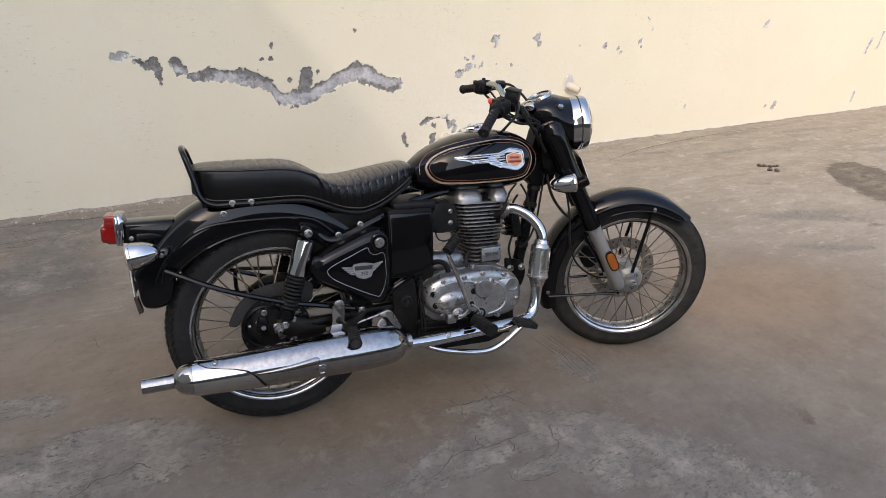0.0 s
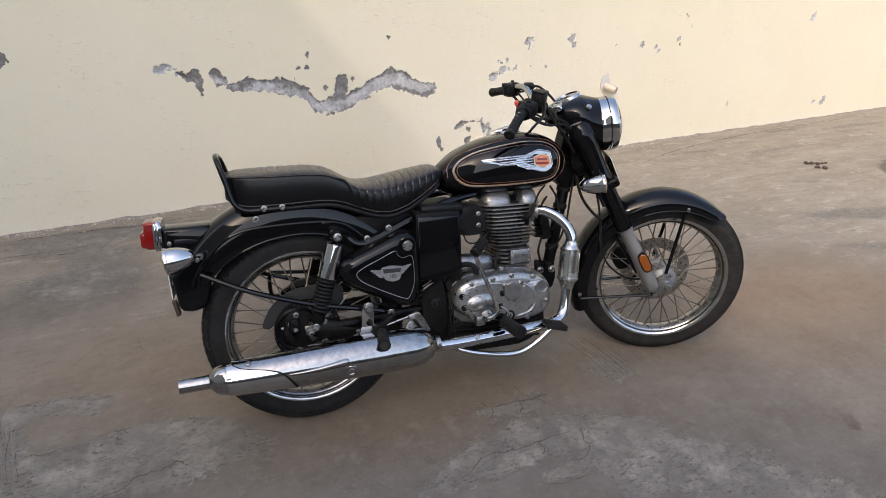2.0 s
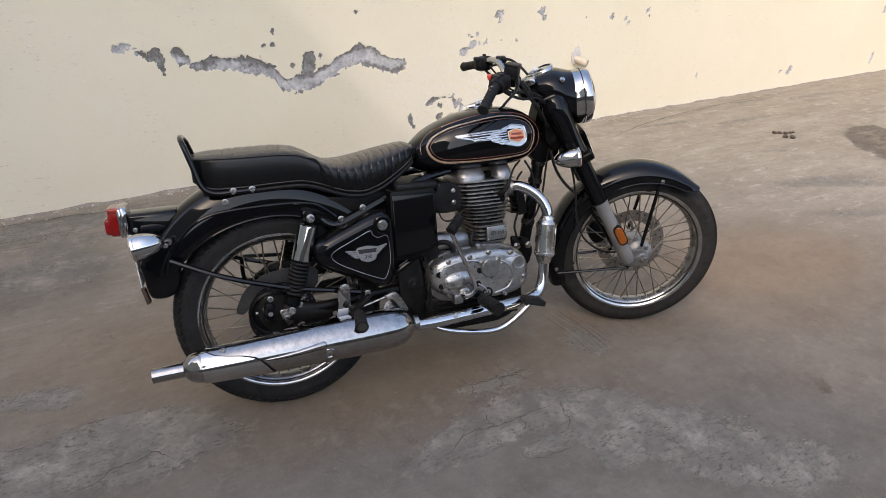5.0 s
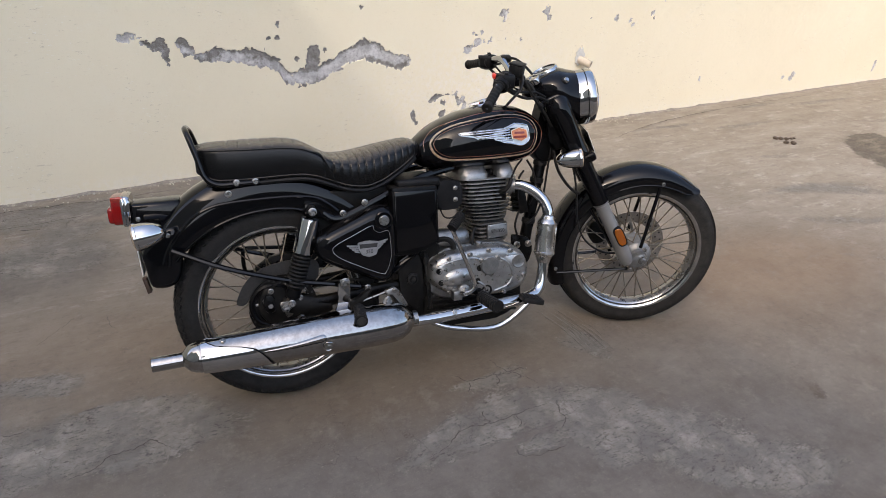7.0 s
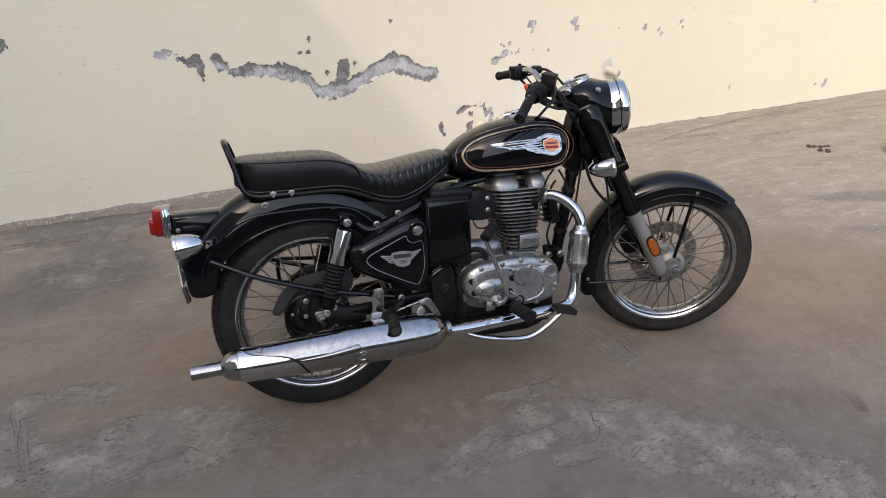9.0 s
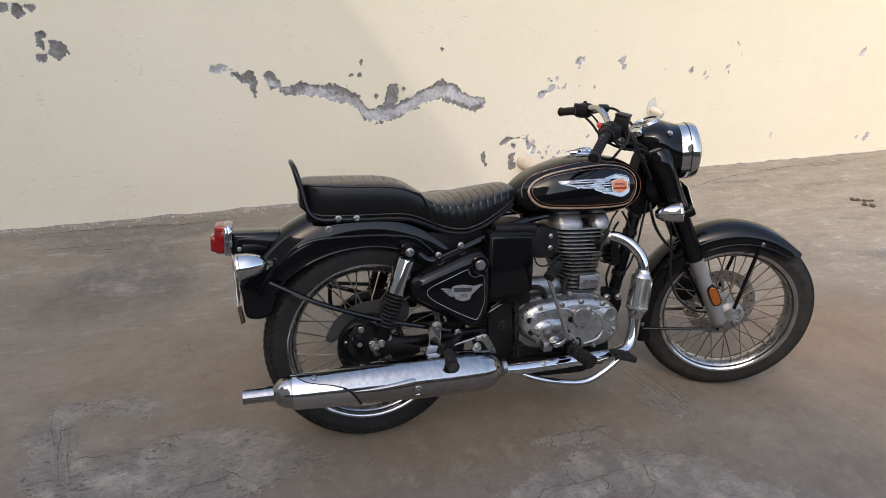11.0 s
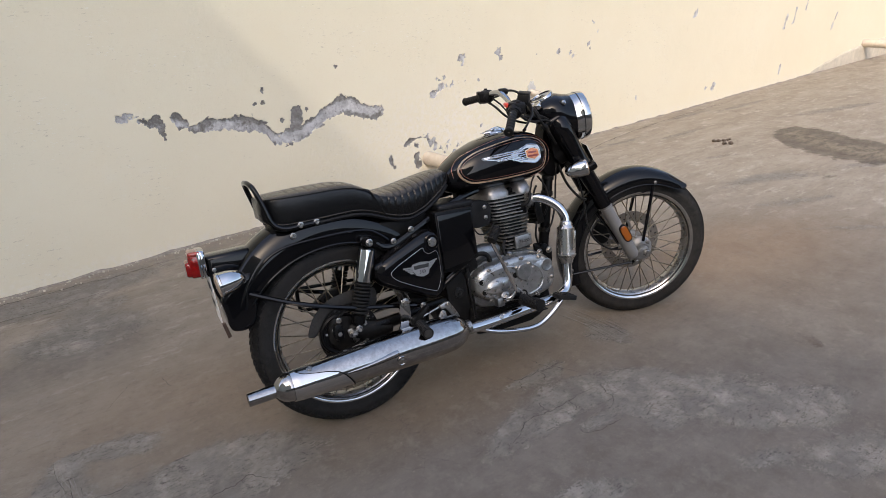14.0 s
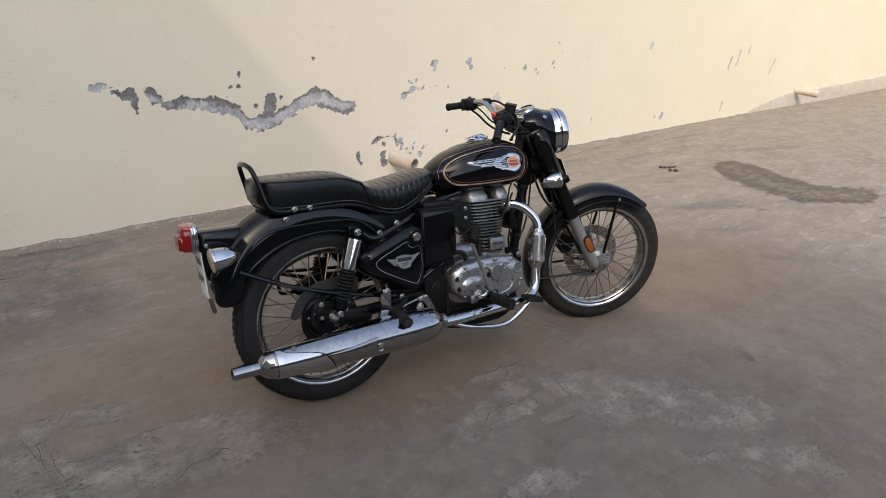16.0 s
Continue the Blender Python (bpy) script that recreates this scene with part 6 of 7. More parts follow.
for pts in ([(0.915, -0.035, 0.700), (0.885, -0.060, 0.680), (0.872, -0.075, 0.640), (0.880, -0.060, 0.600)], [(0.905, -0.030, 0.560), (0.880, -0.055, 0.535), (0.868, -0.062, 0.500), (0.885, -0.045, 0.460)], [(0.930, -0.03, 0.74), (0.950, -0.05, 0.69), (0.955, -0.05, 0.62), (0.935, -0.04, 0.57)]):
    part("loom_wire", tube(spline(pts, 6), 0.0042, 8), rubber, tube_block)
for z in (0.500, 0.655, 0.720):
    part("tube_clip", lathe([(0.0240, -0.010), (0.0262, -0.008), (0.0262, 0.008), (0.0240, 0.010)], 20, (0.938 + (z - 0.42) * 0.213, 0, z), (0.21, 0, 1)), rubber, frame_body)
kick = part("kick_starter", tube(spline([(0.590, -0.205, 0.318), (0.606, -0.232, 0.324), (0.624, -0.240, 0.338), (0.628, -0.242, 0.366), (0.590, -0.246, 0.462), (0.549, -0.250, 0.560)], 5), [0.010] * 6 + [0.0072] * 20, 12), chrome, bike, "chrome kick start lever with a ribbed rubber pedal")
part("kick_boss", lathe([(0.020, -0.02), (0.022, 0.0), (0.022, 0.022), (0.016, 0.026), (0, 0.026)], 20, (0.606, -0.180, 0.322), (0, -1, 0)), alloy, kick)
bolt(kick, (0.606, -0.206, 0.322), 0.012, high=0.012)
part("kick_clamp", block((0.580, -0.196, 0.310), (0.034, 0.034, 0.036), 0.006), alloy, kick)
bm = bmesh.new()
p0, p1 = V(0.542, -0.262, 0.566), V(0.590, -0.232, 0.604)
d = (p1 - p0)
prof = [(0.0, 0.0), (0.013, 0.001)]
for k in range(9):
    h = d.length * (k + 0.5) / 9.5
    prof += [(0.0175, h - 0.002), (0.0175, h + 0.002), (0.0145, h + 0.0035)]
prof += [(0.013, d.length), (0, d.length)]
part("kick_pedal", lathe(prof, 16, p0, d, bm=bm), rubber, kick)

# -- exhaust --
header_pts = spline([(0.832, -0.085, 0.660), (0.865, -0.108, 0.662), (0.905, -0.135, 0.642), (0.938, -0.158, 0.603), (0.950, -0.168, 0.555), (0.945, -0.172, 0.50), (0.930, -0.178, 0.40), (0.918, -0.185, 0.325), (0.898, -0.195, 0.285), (0.862, -0.205, 0.268), (0.80, -0.212, 0.262), (0.66, -0.220, 0.256), (0.50, -0.228, 0.250), (0.40, -0.232, 0.252)], 7)
exhaust = part("exhaust", tube(header_pts, [0.0195] * 60 + [0.0205] * (len(header_pts) - 60), 20), chrome, bike, "long chrome exhaust with a cigar silencer")
part("catalyst", lathe([(0.021, -0.010), (0.024, -0.006), (0.026, 0.004), (0.034, 0.014), (0.0368, 0.019), (0.0368, 0.122), (0.0388, 0.124), (0.0388, 0.130), (0.036, 0.133), (0.026, 0.152), (0.024, 0.162), (0.021, 0.166)], 40, (0.947, -0.170, 0.545), (-0.115, -0.04, -0.99)), old_chrome, exhaust, "dull steel catalyst canister", sharp=22)
part("catalyst_seam", block((0.958, -0.204, 0.470), (0.005, 0.008, 0.090), 0.002, turn=Matrix.Rotation(radians(6), 3, "Y")), old_chrome, exhaust)
sil_a, sil_b = V(-0.405, -0.252, 0.2465), V(0.420, -0.232, 0.262)
sd = (sil_b - sil_a).normalized()
SIL = [(0.0195, 0.0), (0.0225, 0.001), (0.0225, 0.088), (0.0245, 0.090), (0.030, 0.094), (0.040, 0.105), (0.0455, 0.118), (0.0480, 0.130), (0.0495, 0.134), (0.0490, 0.139), (0.0515, 0.160), (0.0565, 0.26), (0.0620, 0.38), (0.0665, 0.50), (0.0690, 0.60), (0.0690, 0.68), (0.0670, 0.735), (0.0610, 0.765), (0.0480, 0.790), (0.0300, 0.805), (0.0225, 0.815)]
silencer = part("silencer", lathe(SIL, 48, sil_a, sd), silencer_chrome, exhaust, "chrome cigar-shaped silencer")
part("silencer_bore", lathe([(0.0190, 0.0), (0.0190, 0.08), (0, 0.08)], 24, sil_a, sd), pipe_dark, silencer)
part("pipe_clamp", lathe([(0.0235, 0.805), (0.0255, 0.806), (0.0255, 0.826), (0.0235, 0.827)], 28, sil_a, sd), zinc, silencer)


def silencer_r(h):
    return float(np.interp(h, [q[1] for q in SIL], [q[0] for q in SIL]))


def on_silencer(h, deg, lift):
    side, up = V(0, -1, 0), V(0, 0, 1)
    up = (up - sd * up.dot(sd)).normalized()
    side = sd.cross(up)
    if side.y > 0:
        side = -side
    a = radians(deg)
    return sil_a + sd * h + (silencer_r(h) + lift) * (math.cos(a) * side + math.sin(a) * up)


# a pressed guard wraps the rear end; its front edge runs down in an S
def guard_end(deg):
    return float(np.interp(deg, [-80, -45, -20, 0, 15, 27, 35, 45, 60, 75], [0.345, 0.338, 0.325, 0.310, 0.290, 0.255, 0.215, 0.180, 0.160, 0.152]))


rows = []
for k in range(27):
    deg = -80 + 155 * k / 26
    end = guard_end(deg)
    rows.append([on_silencer(0.141 + (end - 0.141) * j / 16, deg, 0.0042) for j in range(17)])
part("heat_guard", sheet(rows, 0.003), chrome, silencer, "pressed chrome heat guard", sharp=50)
# black line put along the guard edge as its shadow gap
part("guard_edge_shade", tube([on_silencer(guard_end(d) + 0.003, d, 0.0012) for d in np.linspace(-80, 75, 60)], 0.0026, 8), dusty_black, silencer)
flute = [(0.318, 2, 0.000), (0.37, 3, 0.003), (0.42, 6, 0.005), (0.475, 11, 0.006), (0.507, 14, 0.004)]
flute_wide = [1 + 10 * (k / 24) ** 0.8 * (1.0 if k < 20 else math.sqrt(max(0.0, 1 - ((k - 20) / 4.1) ** 2))) for k in range(25)]
part("silencer_flute", sheet([[on_silencer(h, deg + w * (j - 3) / 3, lift * (1 - ((j - 3) / 3) ** 2) + 0.0006) for j in range(7)] for (h, deg, lift), w in zip([(p.x, p.y, p.z) for p in spline([V(*q) for q in flute], 6)], flute_wide)], 0.001), silencer_chrome, silencer)
# the flute's lower edge gets a painted shadow line too
part("flute_edge_shade", tube([on_silencer(p.x, p.y - flute_wide[k], 0.0006) for k, p in enumerate(spline([V(*q) for q in flute], 6))], 0.0014, 6), dusty_black, silencer)
bolt(silencer, on_silencer(0.512, -14, 0.0), 0.0095, on_silencer(0.512, -14, 1) - on_silencer(0.512, -14, 0), high=0.005)
part("bolt_ring", lathe([(0.0135, 0.0), (0.0160, 0.0015), (0.0175, 0.0)], 20, on_silencer(0.512, -14, 0.0), on_silencer(0.512, -14, 1) - on_silencer(0.512, -14, 0)), silencer_chrome, silencer)
bolt(silencer, on_silencer(0.205, 62, 0.0), 0.008, on_silencer(0.205, 62, 1) - on_silencer(0.205, 62, 0), high=0.004)
part("silencer_bracket", slab(rounded([(0.146, 0.290), (0.166, 0.352), (0.166, 0.395), (0.178, 0.424), (0.200, 0.424), (0.206, 0.395), (0.204, 0.344), (0.194, 0.290)], 0.15, 2), -0.208, -0.198, 0.003), chrome, exhaust, "chrome silencer bracket")
bolt(exhaust, (0.190, -0.209, 0.410), 0.013, high=0.012)
part("front_hanger", slab(rounded([(0.296, 0.296), (0.318, 0.338), (0.330, 0.346), (0.342, 0.336), (0.345, 0.296)], 0.12, 1), -0.212, -0.206, 0.002), zinc, exhaust)
bolt(exhaust, (0.329, -0.213, 0.330), 0.008)
bolt(exhaust, (0.356, -0.205, 0.360), 0.008)
bolt(exhaust, (0.555, -0.240, 0.262), 0.008, (0, -1, 0.3))


# -- foot rests, pedal, linkage --
def rubber_peg(name, a, b, r, label, ribs=9):
    a, b = Vector(a), Vector(b)
    d = b - a
    L = d.length
    prof = [(0.006, 0), (r * 0.8, 0.002)]
    for k in range(ribs):
        h = L * (k + 0.5) / (ribs + 0.6)
        prof += [(r, h - L / ribs * 0.28), (r, h + L / ribs * 0.22), (r * 0.84, h + L / ribs * 0.36)]
    prof += [(r * 1.04, L * 0.965), (r * 1.04, L * 0.995), (r * 0.8, L), (r * 0.78, L * 0.985), (0, L * 0.985)]
    return part(name, lathe(prof, 22, a, d), rubber, bike, label)


rubber_peg("rider_foot_peg", (0.652, -0.245, 0.311), (0.676, -0.338, 0.298), 0.0225, "ribbed black rubber rider foot peg")
pillion = rubber_peg("pillion_foot_peg", (0.226, -0.225, 0.321), (0.216, -0.318, 0.312), 0.0195, "ribbed black rubber pillion foot peg", 7)
part("peg_hanger", slab(rounded([(0.198, 0.318), (0.198, 0.350), (0.225, 0.356), (0.266, 0.384), (0.276, 0.372), (0.236, 0.340), (0.230, 0.318)], 0.2, 2), -0.226, -0.205, 0.004), dusty_black, pillion)
part("peg_cap", lathe([(0.0145, 0), (0.0145, 0.0012), (0, 0.0012)], 20, (0.2161, -0.3175, 0.3121), (-0.11, -0.98, -0.10)), shield_grey, pillion)
pedal = part("brake_pedal", tube(spline([(0.470, -0.205, 0.232), (0.530, -0.222, 0.208), (0.60, -0.232, 0.193), (0.680, -0.240, 0.184), (0.735, -0.244, 0.194), (0.790, -0.248, 0.228), (0.832, -0.250, 0.264)], 6), 0.0100, 12), chrome, bike, "chrome brake pedal with a black rubber pad")
part("pedal_pad", block((0.838, -0.262, 0.278), (0.078, 0.062, 0.020), 0.005, 2, turn=Matrix.Rotation(radians(14), 3, "Y") @ Matrix.Rotation(radians(-8), 3, "Z")), rubber, pedal, "flat ribbed rubber pedal pad")
for k in range(5):
    part("pad_rib", block((0.812 + 0.013 * k, -0.262, 0.2955 - 0.0032 * k), (0.006, 0.058, 0.004), 0.001, 1, turn=Matrix.Rotation(radians(14), 3, "Y") @ Matrix.Rotation(radians(-8), 3, "Z")), rubber, pedal)
part("foot_rest_bar", tube([(0.650, -0.10, 0.295), (0.650, -0.23, 0.322)], 0.014, 12), satin_black, bike, "black steel foot rest bar")
part("brake_rod", tube([(0.140, -0.195, 0.302), (0.222, -0.195, 0.328), (0.328, -0.195, 0.356)], 0.0036, 8), zinc, bike, "thin zinc-plated brake rod")
part("rod_yoke", slab(rounded([(0.322, 0.362), (0.354, 0.371), (0.369, 0.360), (0.402, 0.300), (0.382, 0.292), (0.350, 0.349), (0.327, 0.345)], 0.12, 1), -0.204, -0.190, 0.003), zinc, bike, "bent zinc-plated brake lever arm")

# -- fork, lamp and bars, all turned with the steering --
fork = part("front_fork", block(STEER_AT + steer_axis * 0.475 + V(0.030, 0, 0.015), (0.075, 0.26, 0.035), 0.010, 3, turn=Matrix.Rotation(-RAKE, 3, "Y")), satin_black, bike, "telescopic front fork with black shrouds", at=steered)
fork_dir = steer_axis
for s in (-1, 1):
    y = s * 0.098
    base = V(1.400, y, 0.325)
    low = base + fork_dir * -0.005
    part("fork_slider", lathe([(0.0, 0), (0.020, 0.002), (0.027, 0.012), (0.0285, 0.05), (0.0265, 0.20), (0.0265, 0.285), (0.029, 0.288), (0.029, 0.300)], 28, low + V(-0.018, 0, 0), fork_dir), fork_alloy, fork, "silver-grey fork slider")
    part("fork_shroud", lathe([(0.028, 0.296), (0.0315, 0.298), (0.0315, 0.40), (0.033, 0.46), (0.0335, 0.50), (0.0338, 0.56), (0.0345, 0.64), (0.0335, 0.70), (0.020, 0.715)], 28, low + V(-0.018, 0, 0), fork_dir), gloss_black, fork, "glossy black fork shroud")
    part("axle_lug", slab(rounded([(1.383, 0.316), (1.392, 0.350), (1.428, 0.366), (1.455, 0.354), (1.458, 0.324), (1.438, 0.312), (1.403, 0.306)], 0.2, 2), s * 0.098 - 0.016, s * 0.098 + 0.016, 0.006), alloy, fork)
bolt(fork, (1.436, -0.112, 0.338), 0.015, high=0.016)
bolt(fork, (1.440, -0.112, 0.388), 0.008, high=0.008)
bolt(fork, (1.392, -0.112, 0.300), 0.008, high=0.008)
bolt(fork, (1.318, -0.098, 0.384), 0.007, high=0.008)
bolt(fork, (1.345, -0.100, 0.345), 0.007, high=0.008)
ref_a, ref_b = V(1.312, -0.128, 0.478), V(1.350, -0.128, 0.420)
part("reflector_frame", loft([[ref_a.lerp(ref_b, 0.5) + fork_dir * (sa * 0.0445 * f) + V(math.cos(RAKE), 0, math.sin(RAKE)) * (ca * 0.0200 * f) + V(0, yy, 0) for ca, sa in [(math.copysign(abs(math.cos(2 * math.pi * k / 28)) ** 0.75, math.cos(2 * math.pi * k / 28)), math.copysign(abs(math.sin(2 * math.pi * k / 28)) ** 0.55, math.sin(2 * math.pi * k / 28))) for k in range(28)]] for yy, f in ((0.012, 1.0), (0.0, 1.0), (-0.003, 0.97), (-0.0035, 0.6))]), plastic, fork)
part("reflector", loft([[ref_a.lerp(ref_b, 0.5) + fork_dir * (sa * 0.040 * f) + V(math.cos(RAKE), 0, math.sin(RAKE)) * (ca * 0.0165 * f) + V(0, yy, 0) for ca, sa in [(math.copysign(abs(math.cos(2 * math.pi * k / 28)) ** 0.75, math.cos(2 * math.pi * k / 28)), math.copysign(abs(math.sin(2 * math.pi * k / 28)) ** 0.55, math.sin(2 * math.pi * k / 28))) for k in range(28)]] for yy, f in ((0.010, 1.0), (-0.002, 1.0), (-0.006, 0.9), (-0.007, 0.6))]), amber_lens, fork, "amber side reflector on the fork")
part("front_caliper", slab(rounded([(1.255, 0.445), (1.310, 0.450), (1.330, 0.400), (1.320, 0.350), (1.275, 0.340), (1.245, 0.385)], 0.2, 2), 0.035, 0.100, 0.010, 3), dusty_black, fork, "black front brake caliper")

lamp_way = V(0.985, 0, 0.13).normalized()
lamp_up = V(-lamp_way.z, 0, lamp_way.x)
lamp_c = V(1.150, 0, 0.964)


def lamp_ring(h, ry, rz, lift=0.0, n=40, power=1.0):
    return [lamp_c + lamp_way * h + lamp_up * (lift + rz * math.copysign(abs(math.sin(2 * math.pi * k / n)) ** power, math.sin(2 * math.pi * k / n))) + V(0, ry * math.copysign(abs(math.cos(2 * math.pi * k / n)) ** power, math.cos(2 * math.pi * k / n)), 0) for k in range(n)]


nacelle = part("headlamp_nacelle", loft([lamp_ring(h, ry, rz, lift, 40, p) for h, ry, rz, lift, p in ((-0.215, 0.045, 0.018, 0.052, 0.8), (-0.200, 0.068, 0.030, 0.056, 0.8), (-0.165, 0.088, 0.046, 0.056, 0.8), (-0.120, 0.104, 0.064, 0.052, 0.8), (-0.085, 0.112, 0.080, 0.040, 0.85), (-0.055, 0.106, 0.092, 0.018, 0.95), (-0.025, 0.098, 0.096, 0.004, 1.0), (0.0, 0.096, 0.096, 0.0, 1.0))]), gloss_black, bike, "glossy black headlamp nacelle holding the dials", sharp=60, at=steered)
lamp_rim = part("headlamp_rim", lathe([(0.0955, -0.022), (0.0985, -0.021), (0.0995, -0.012), (0.0995, 0.010), (0.1005, 0.012), (0.1005, 0.028), (0.096, 0.040), (0.087, 0.045), (0.084, 0.043)], 56, lamp_c + lamp_way * 0.0, lamp_way), chrome, nacelle, "wide chrome headlamp rim")
part("rim_seam", lathe([(0.1000, 0.0095), (0.1012, 0.0100), (0.1012, 0.0125), (0.1004, 0.0130)], 56, lamp_c, lamp_way), dusty_black, lamp_rim)
part("cable_boot", lathe([(0, 0), (0.009, 0.002), (0.011, 0.010), (0.008, 0.018), (0.005, 0.030)], 16, (0.985, -0.135, 0.955), (-0.6, -0.5, 0.6)), rubber, nacelle)
part("headlamp_glass", lathe([(0.086, 0.041), (0.078, 0.049), (0.060, 0.056), (0.035, 0.061), (0, 0.063)], 40, lamp_c, lamp_way), glass, nacelle)
part("headlamp_bowl", lathe([(0.084, 0.036), (0.070, 0.005), (0.040, -0.02), (0, -0.03)], 32, lamp_c, lamp_way), chrome, nacelle)
dial_c = V(0.998, 0, 1.062)
dial_way = V(-0.42, 0, 0.9).normalized()
speedo = part("speedometer", lathe([(0.050, -0.02), (0.050, 0.004), (0.047, 0.009), (0.042, 0.009), (0.041, 0.004)], 40, dial_c + V(0.012, 0.005, -0.006), dial_way), chrome, nacelle, "round speedometer with a chrome bezel")
part("dial_glass", lathe([(0.042, 0.003), (0, 0.003)], 32, dial_c + V(0.012, 0.005, -0.006), dial_way), dial, speedo)
part("dial_needle", tube([dial_c + V(0.012, 0.005, -0.006) + dial_way * 0.005, dial_c + V(0.012, 0.005, -0.006) + dial_way * 0.005 + V(-0.02, 0.018, -0.008)], 0.0012, 6), ink, speedo)
ammeter = part("ammeter", lathe([(0.021, -0.015), (0.021, 0.003), (0.019, 0.006), (0.016, 0.006), (0.0155, 0.003), (0, 0.003)], 28, V(0.958, -0.082, 1.044), V(-0.40, -0.22, 0.9)), chrome, nacelle)
part("pilot_lamp", lathe([(0.014, -0.01), (0.014, 0.006), (0.011, 0.012), (0, 0.014)], 20, lamp_c + lamp_way * -0.075 + lamp_up * 0.082 + V(0, -0.082, 0), V(0.15, -0.6, 0.8)), plastic, nacelle)
part("pilot_lens", lathe([(0.011, 0.0), (0.0105, 0.004), (0.007, 0.008), (0, 0.009)], 18, lamp_c + lamp_way * -0.066 + lamp_up * 0.086 + V(0, -0.090, 0), V(0.35, -0.6, 0.7)), chrome, nacelle)
part("steering_yoke", slab(rounded([(1.010, 0.985), (1.080, 1.000), (1.125, 0.880), (1.110, 0.800), (1.050, 0.775), (1.025, 0.830)], 0.2, 2), -0.085, 0.085, 0.015, 3), satin_black, fork)
part("nacelle_yoke", block(STEER_AT + steer_axis * 0.735 + V(0.012, 0, 0), (0.09, 0.22, 0.030), 0.012, 3, turn=Matrix.Rotation(-RAKE, 3, "Y")), gloss_black, fork)
front_plate = part("front_number_plate", slab([(1.166, 0.850), (1.170, 0.852), (1.204, 0.778), (1.200, 0.776)], -0.085, 0.085, 0), satin_black, bike, "front number plate seen from its black back, with a white face", at=steered)
part("plate_face", slab([(1.1705, 0.851), (1.1725, 0.852), (1.2060, 0.7785), (1.2040, 0.7775)], -0.087, 0.087, 0), plate_white, front_plate, "white plate face")
part("plate_bracket", block((1.160, 0, 0.82), (0.03, 0.06, 0.02), 0.004), satin_black, front_plate)
for s in (-1, 1):
    at = V(1.382, s * 0.098, 0.325) - fork_dir * 0.005
    cover = part("fork_cover", lathe([(0.030, 0.508), (0.0395, 0.512), (0.0405, 0.520), (0.0395, 0.530), (0.0400, 0.60), (0.0430, 0.66), (0.0470, 0.70), (0.0420, 0.735), (0.030, 0.75)], 32, at, fork_dir), gloss_black, fork, "glossy black upper fork cover")
    part("cover_seam", tube([at + fork_dir * h + V(-0.022, s * (0.036 + 0.05 * (h - 0.53)), -0.010) for h in (0.53, 0.60, 0.66, 0.70)], 0.0035, 8), gloss_black, cover)

bar_half = [(0.890, 0.0, 1.035), (0.889, 0.055, 1.038), (0.884, 0.105, 1.056), (0.868, 0.150, 1.074), (0.846, 0.190, 1.072), (0.822, 0.232, 1.058), (0.798, 0.272, 1.046), (0.754, 0.372, 1.023)]
near_half = [(0.889, -0.055, 1.038), (0.884, -0.105, 1.056), (0.870, -0.150, 1.072), (0.850, -0.195, 1.072), (0.830, -0.235, 1.064), (0.812, -0.275, 1.050), (0.771, -0.368, 1.003)]
handlebar = part("handlebar", tube(spline(near_half[::-1] + bar_half, 6), 0.0125, 14), chrome, bike, "swept chrome handlebar", at=steered)
for s in (-1, 1):
    a, b = (V(0.820, -0.258, 1.055), V(0.770, -0.371, 1.001)) if s < 0 else (V(0.798, 0.272, 1.046), V(0.751, 0.379, 1.021))
    d = b - a
    prof = [(0.012, 0.0), (0.0190, 0.002), (0.0190, 0.008)]
    for k in range(6):
        h = d.length * (k + 0.9) / 7.4
        prof += [(0.0158, h - 0.005), (0.0166, h + 0.002), (0.0150, h + 0.005)]
    prof += [(0.0182, d.length * 0.95), (0.0188, d.length * 0.98), (0.0160, d.length), (0.004, d.length), (0.003, d.length - 0.006), (0, d.length - 0.006)]
    part("grip", lathe(prof, 24, a, d), rubber, handlebar, "black rubber hand grip")
    sw = V(0.838, -0.225, 1.062) if s < 0 else V(0.822, 0.236, 1.057)
    cluster = part("switch_cluster", block((0, 0, 0), (0.050, 0.066, 0.048), 0.010, 3, turn=Matrix.Rotation(radians(-s * 32), 3, "Z")), plastic, handlebar, "black plastic switch cluster", at=Matrix.Translation(sw))
    part("choke_key", block((0.004, s * 0.020, 0.026), (0.014, 0.012, 0.010), 0.003), plastic, cluster)
    part("switch_body", lathe([(0.024, -0.030), (0.028, -0.026), (0.028, 0.020), (0.023, 0.026)], 20, (0, 0, -0.004), d), plastic, cluster)
    part("switch_key", block((-0.030, 0.018 if s < 0 else 0.002, 0.014), (0.020, 0.036, 0.016), 0.005), red_switch if s < 0 else plastic, cluster, "red stop switch" if s < 0 else "")
    part("throttle_drum", lathe([(0.020, -0.016), (0.026, -0.014), (0.026, 0.012), (0.021, 0.014)], 24, (-0.012, s * 0.024, -0.008), d), plastic, cluster)
    lever_a = V(0.882, s * 0.160, 1.078)
    lv = part("lever_perch", block(lever_a, (0.040, 0.036, 0.028), 0.007, 3), plastic, handlebar)
    part("lever", tube(spline([lever_a + V(0.018, 0, -0.004), V(0.898, s * 0.215, 1.062), V(0.884, s * 0.285, 1.043), V(0.850, s * 0.345, 1.024), V(0.825, s * 0.385, 1.008)], 5), [0.0085] * 8 + [0.0062] * 12 + [0.009], 10, flat=0.7), satin_black, handlebar, "black hand lever")
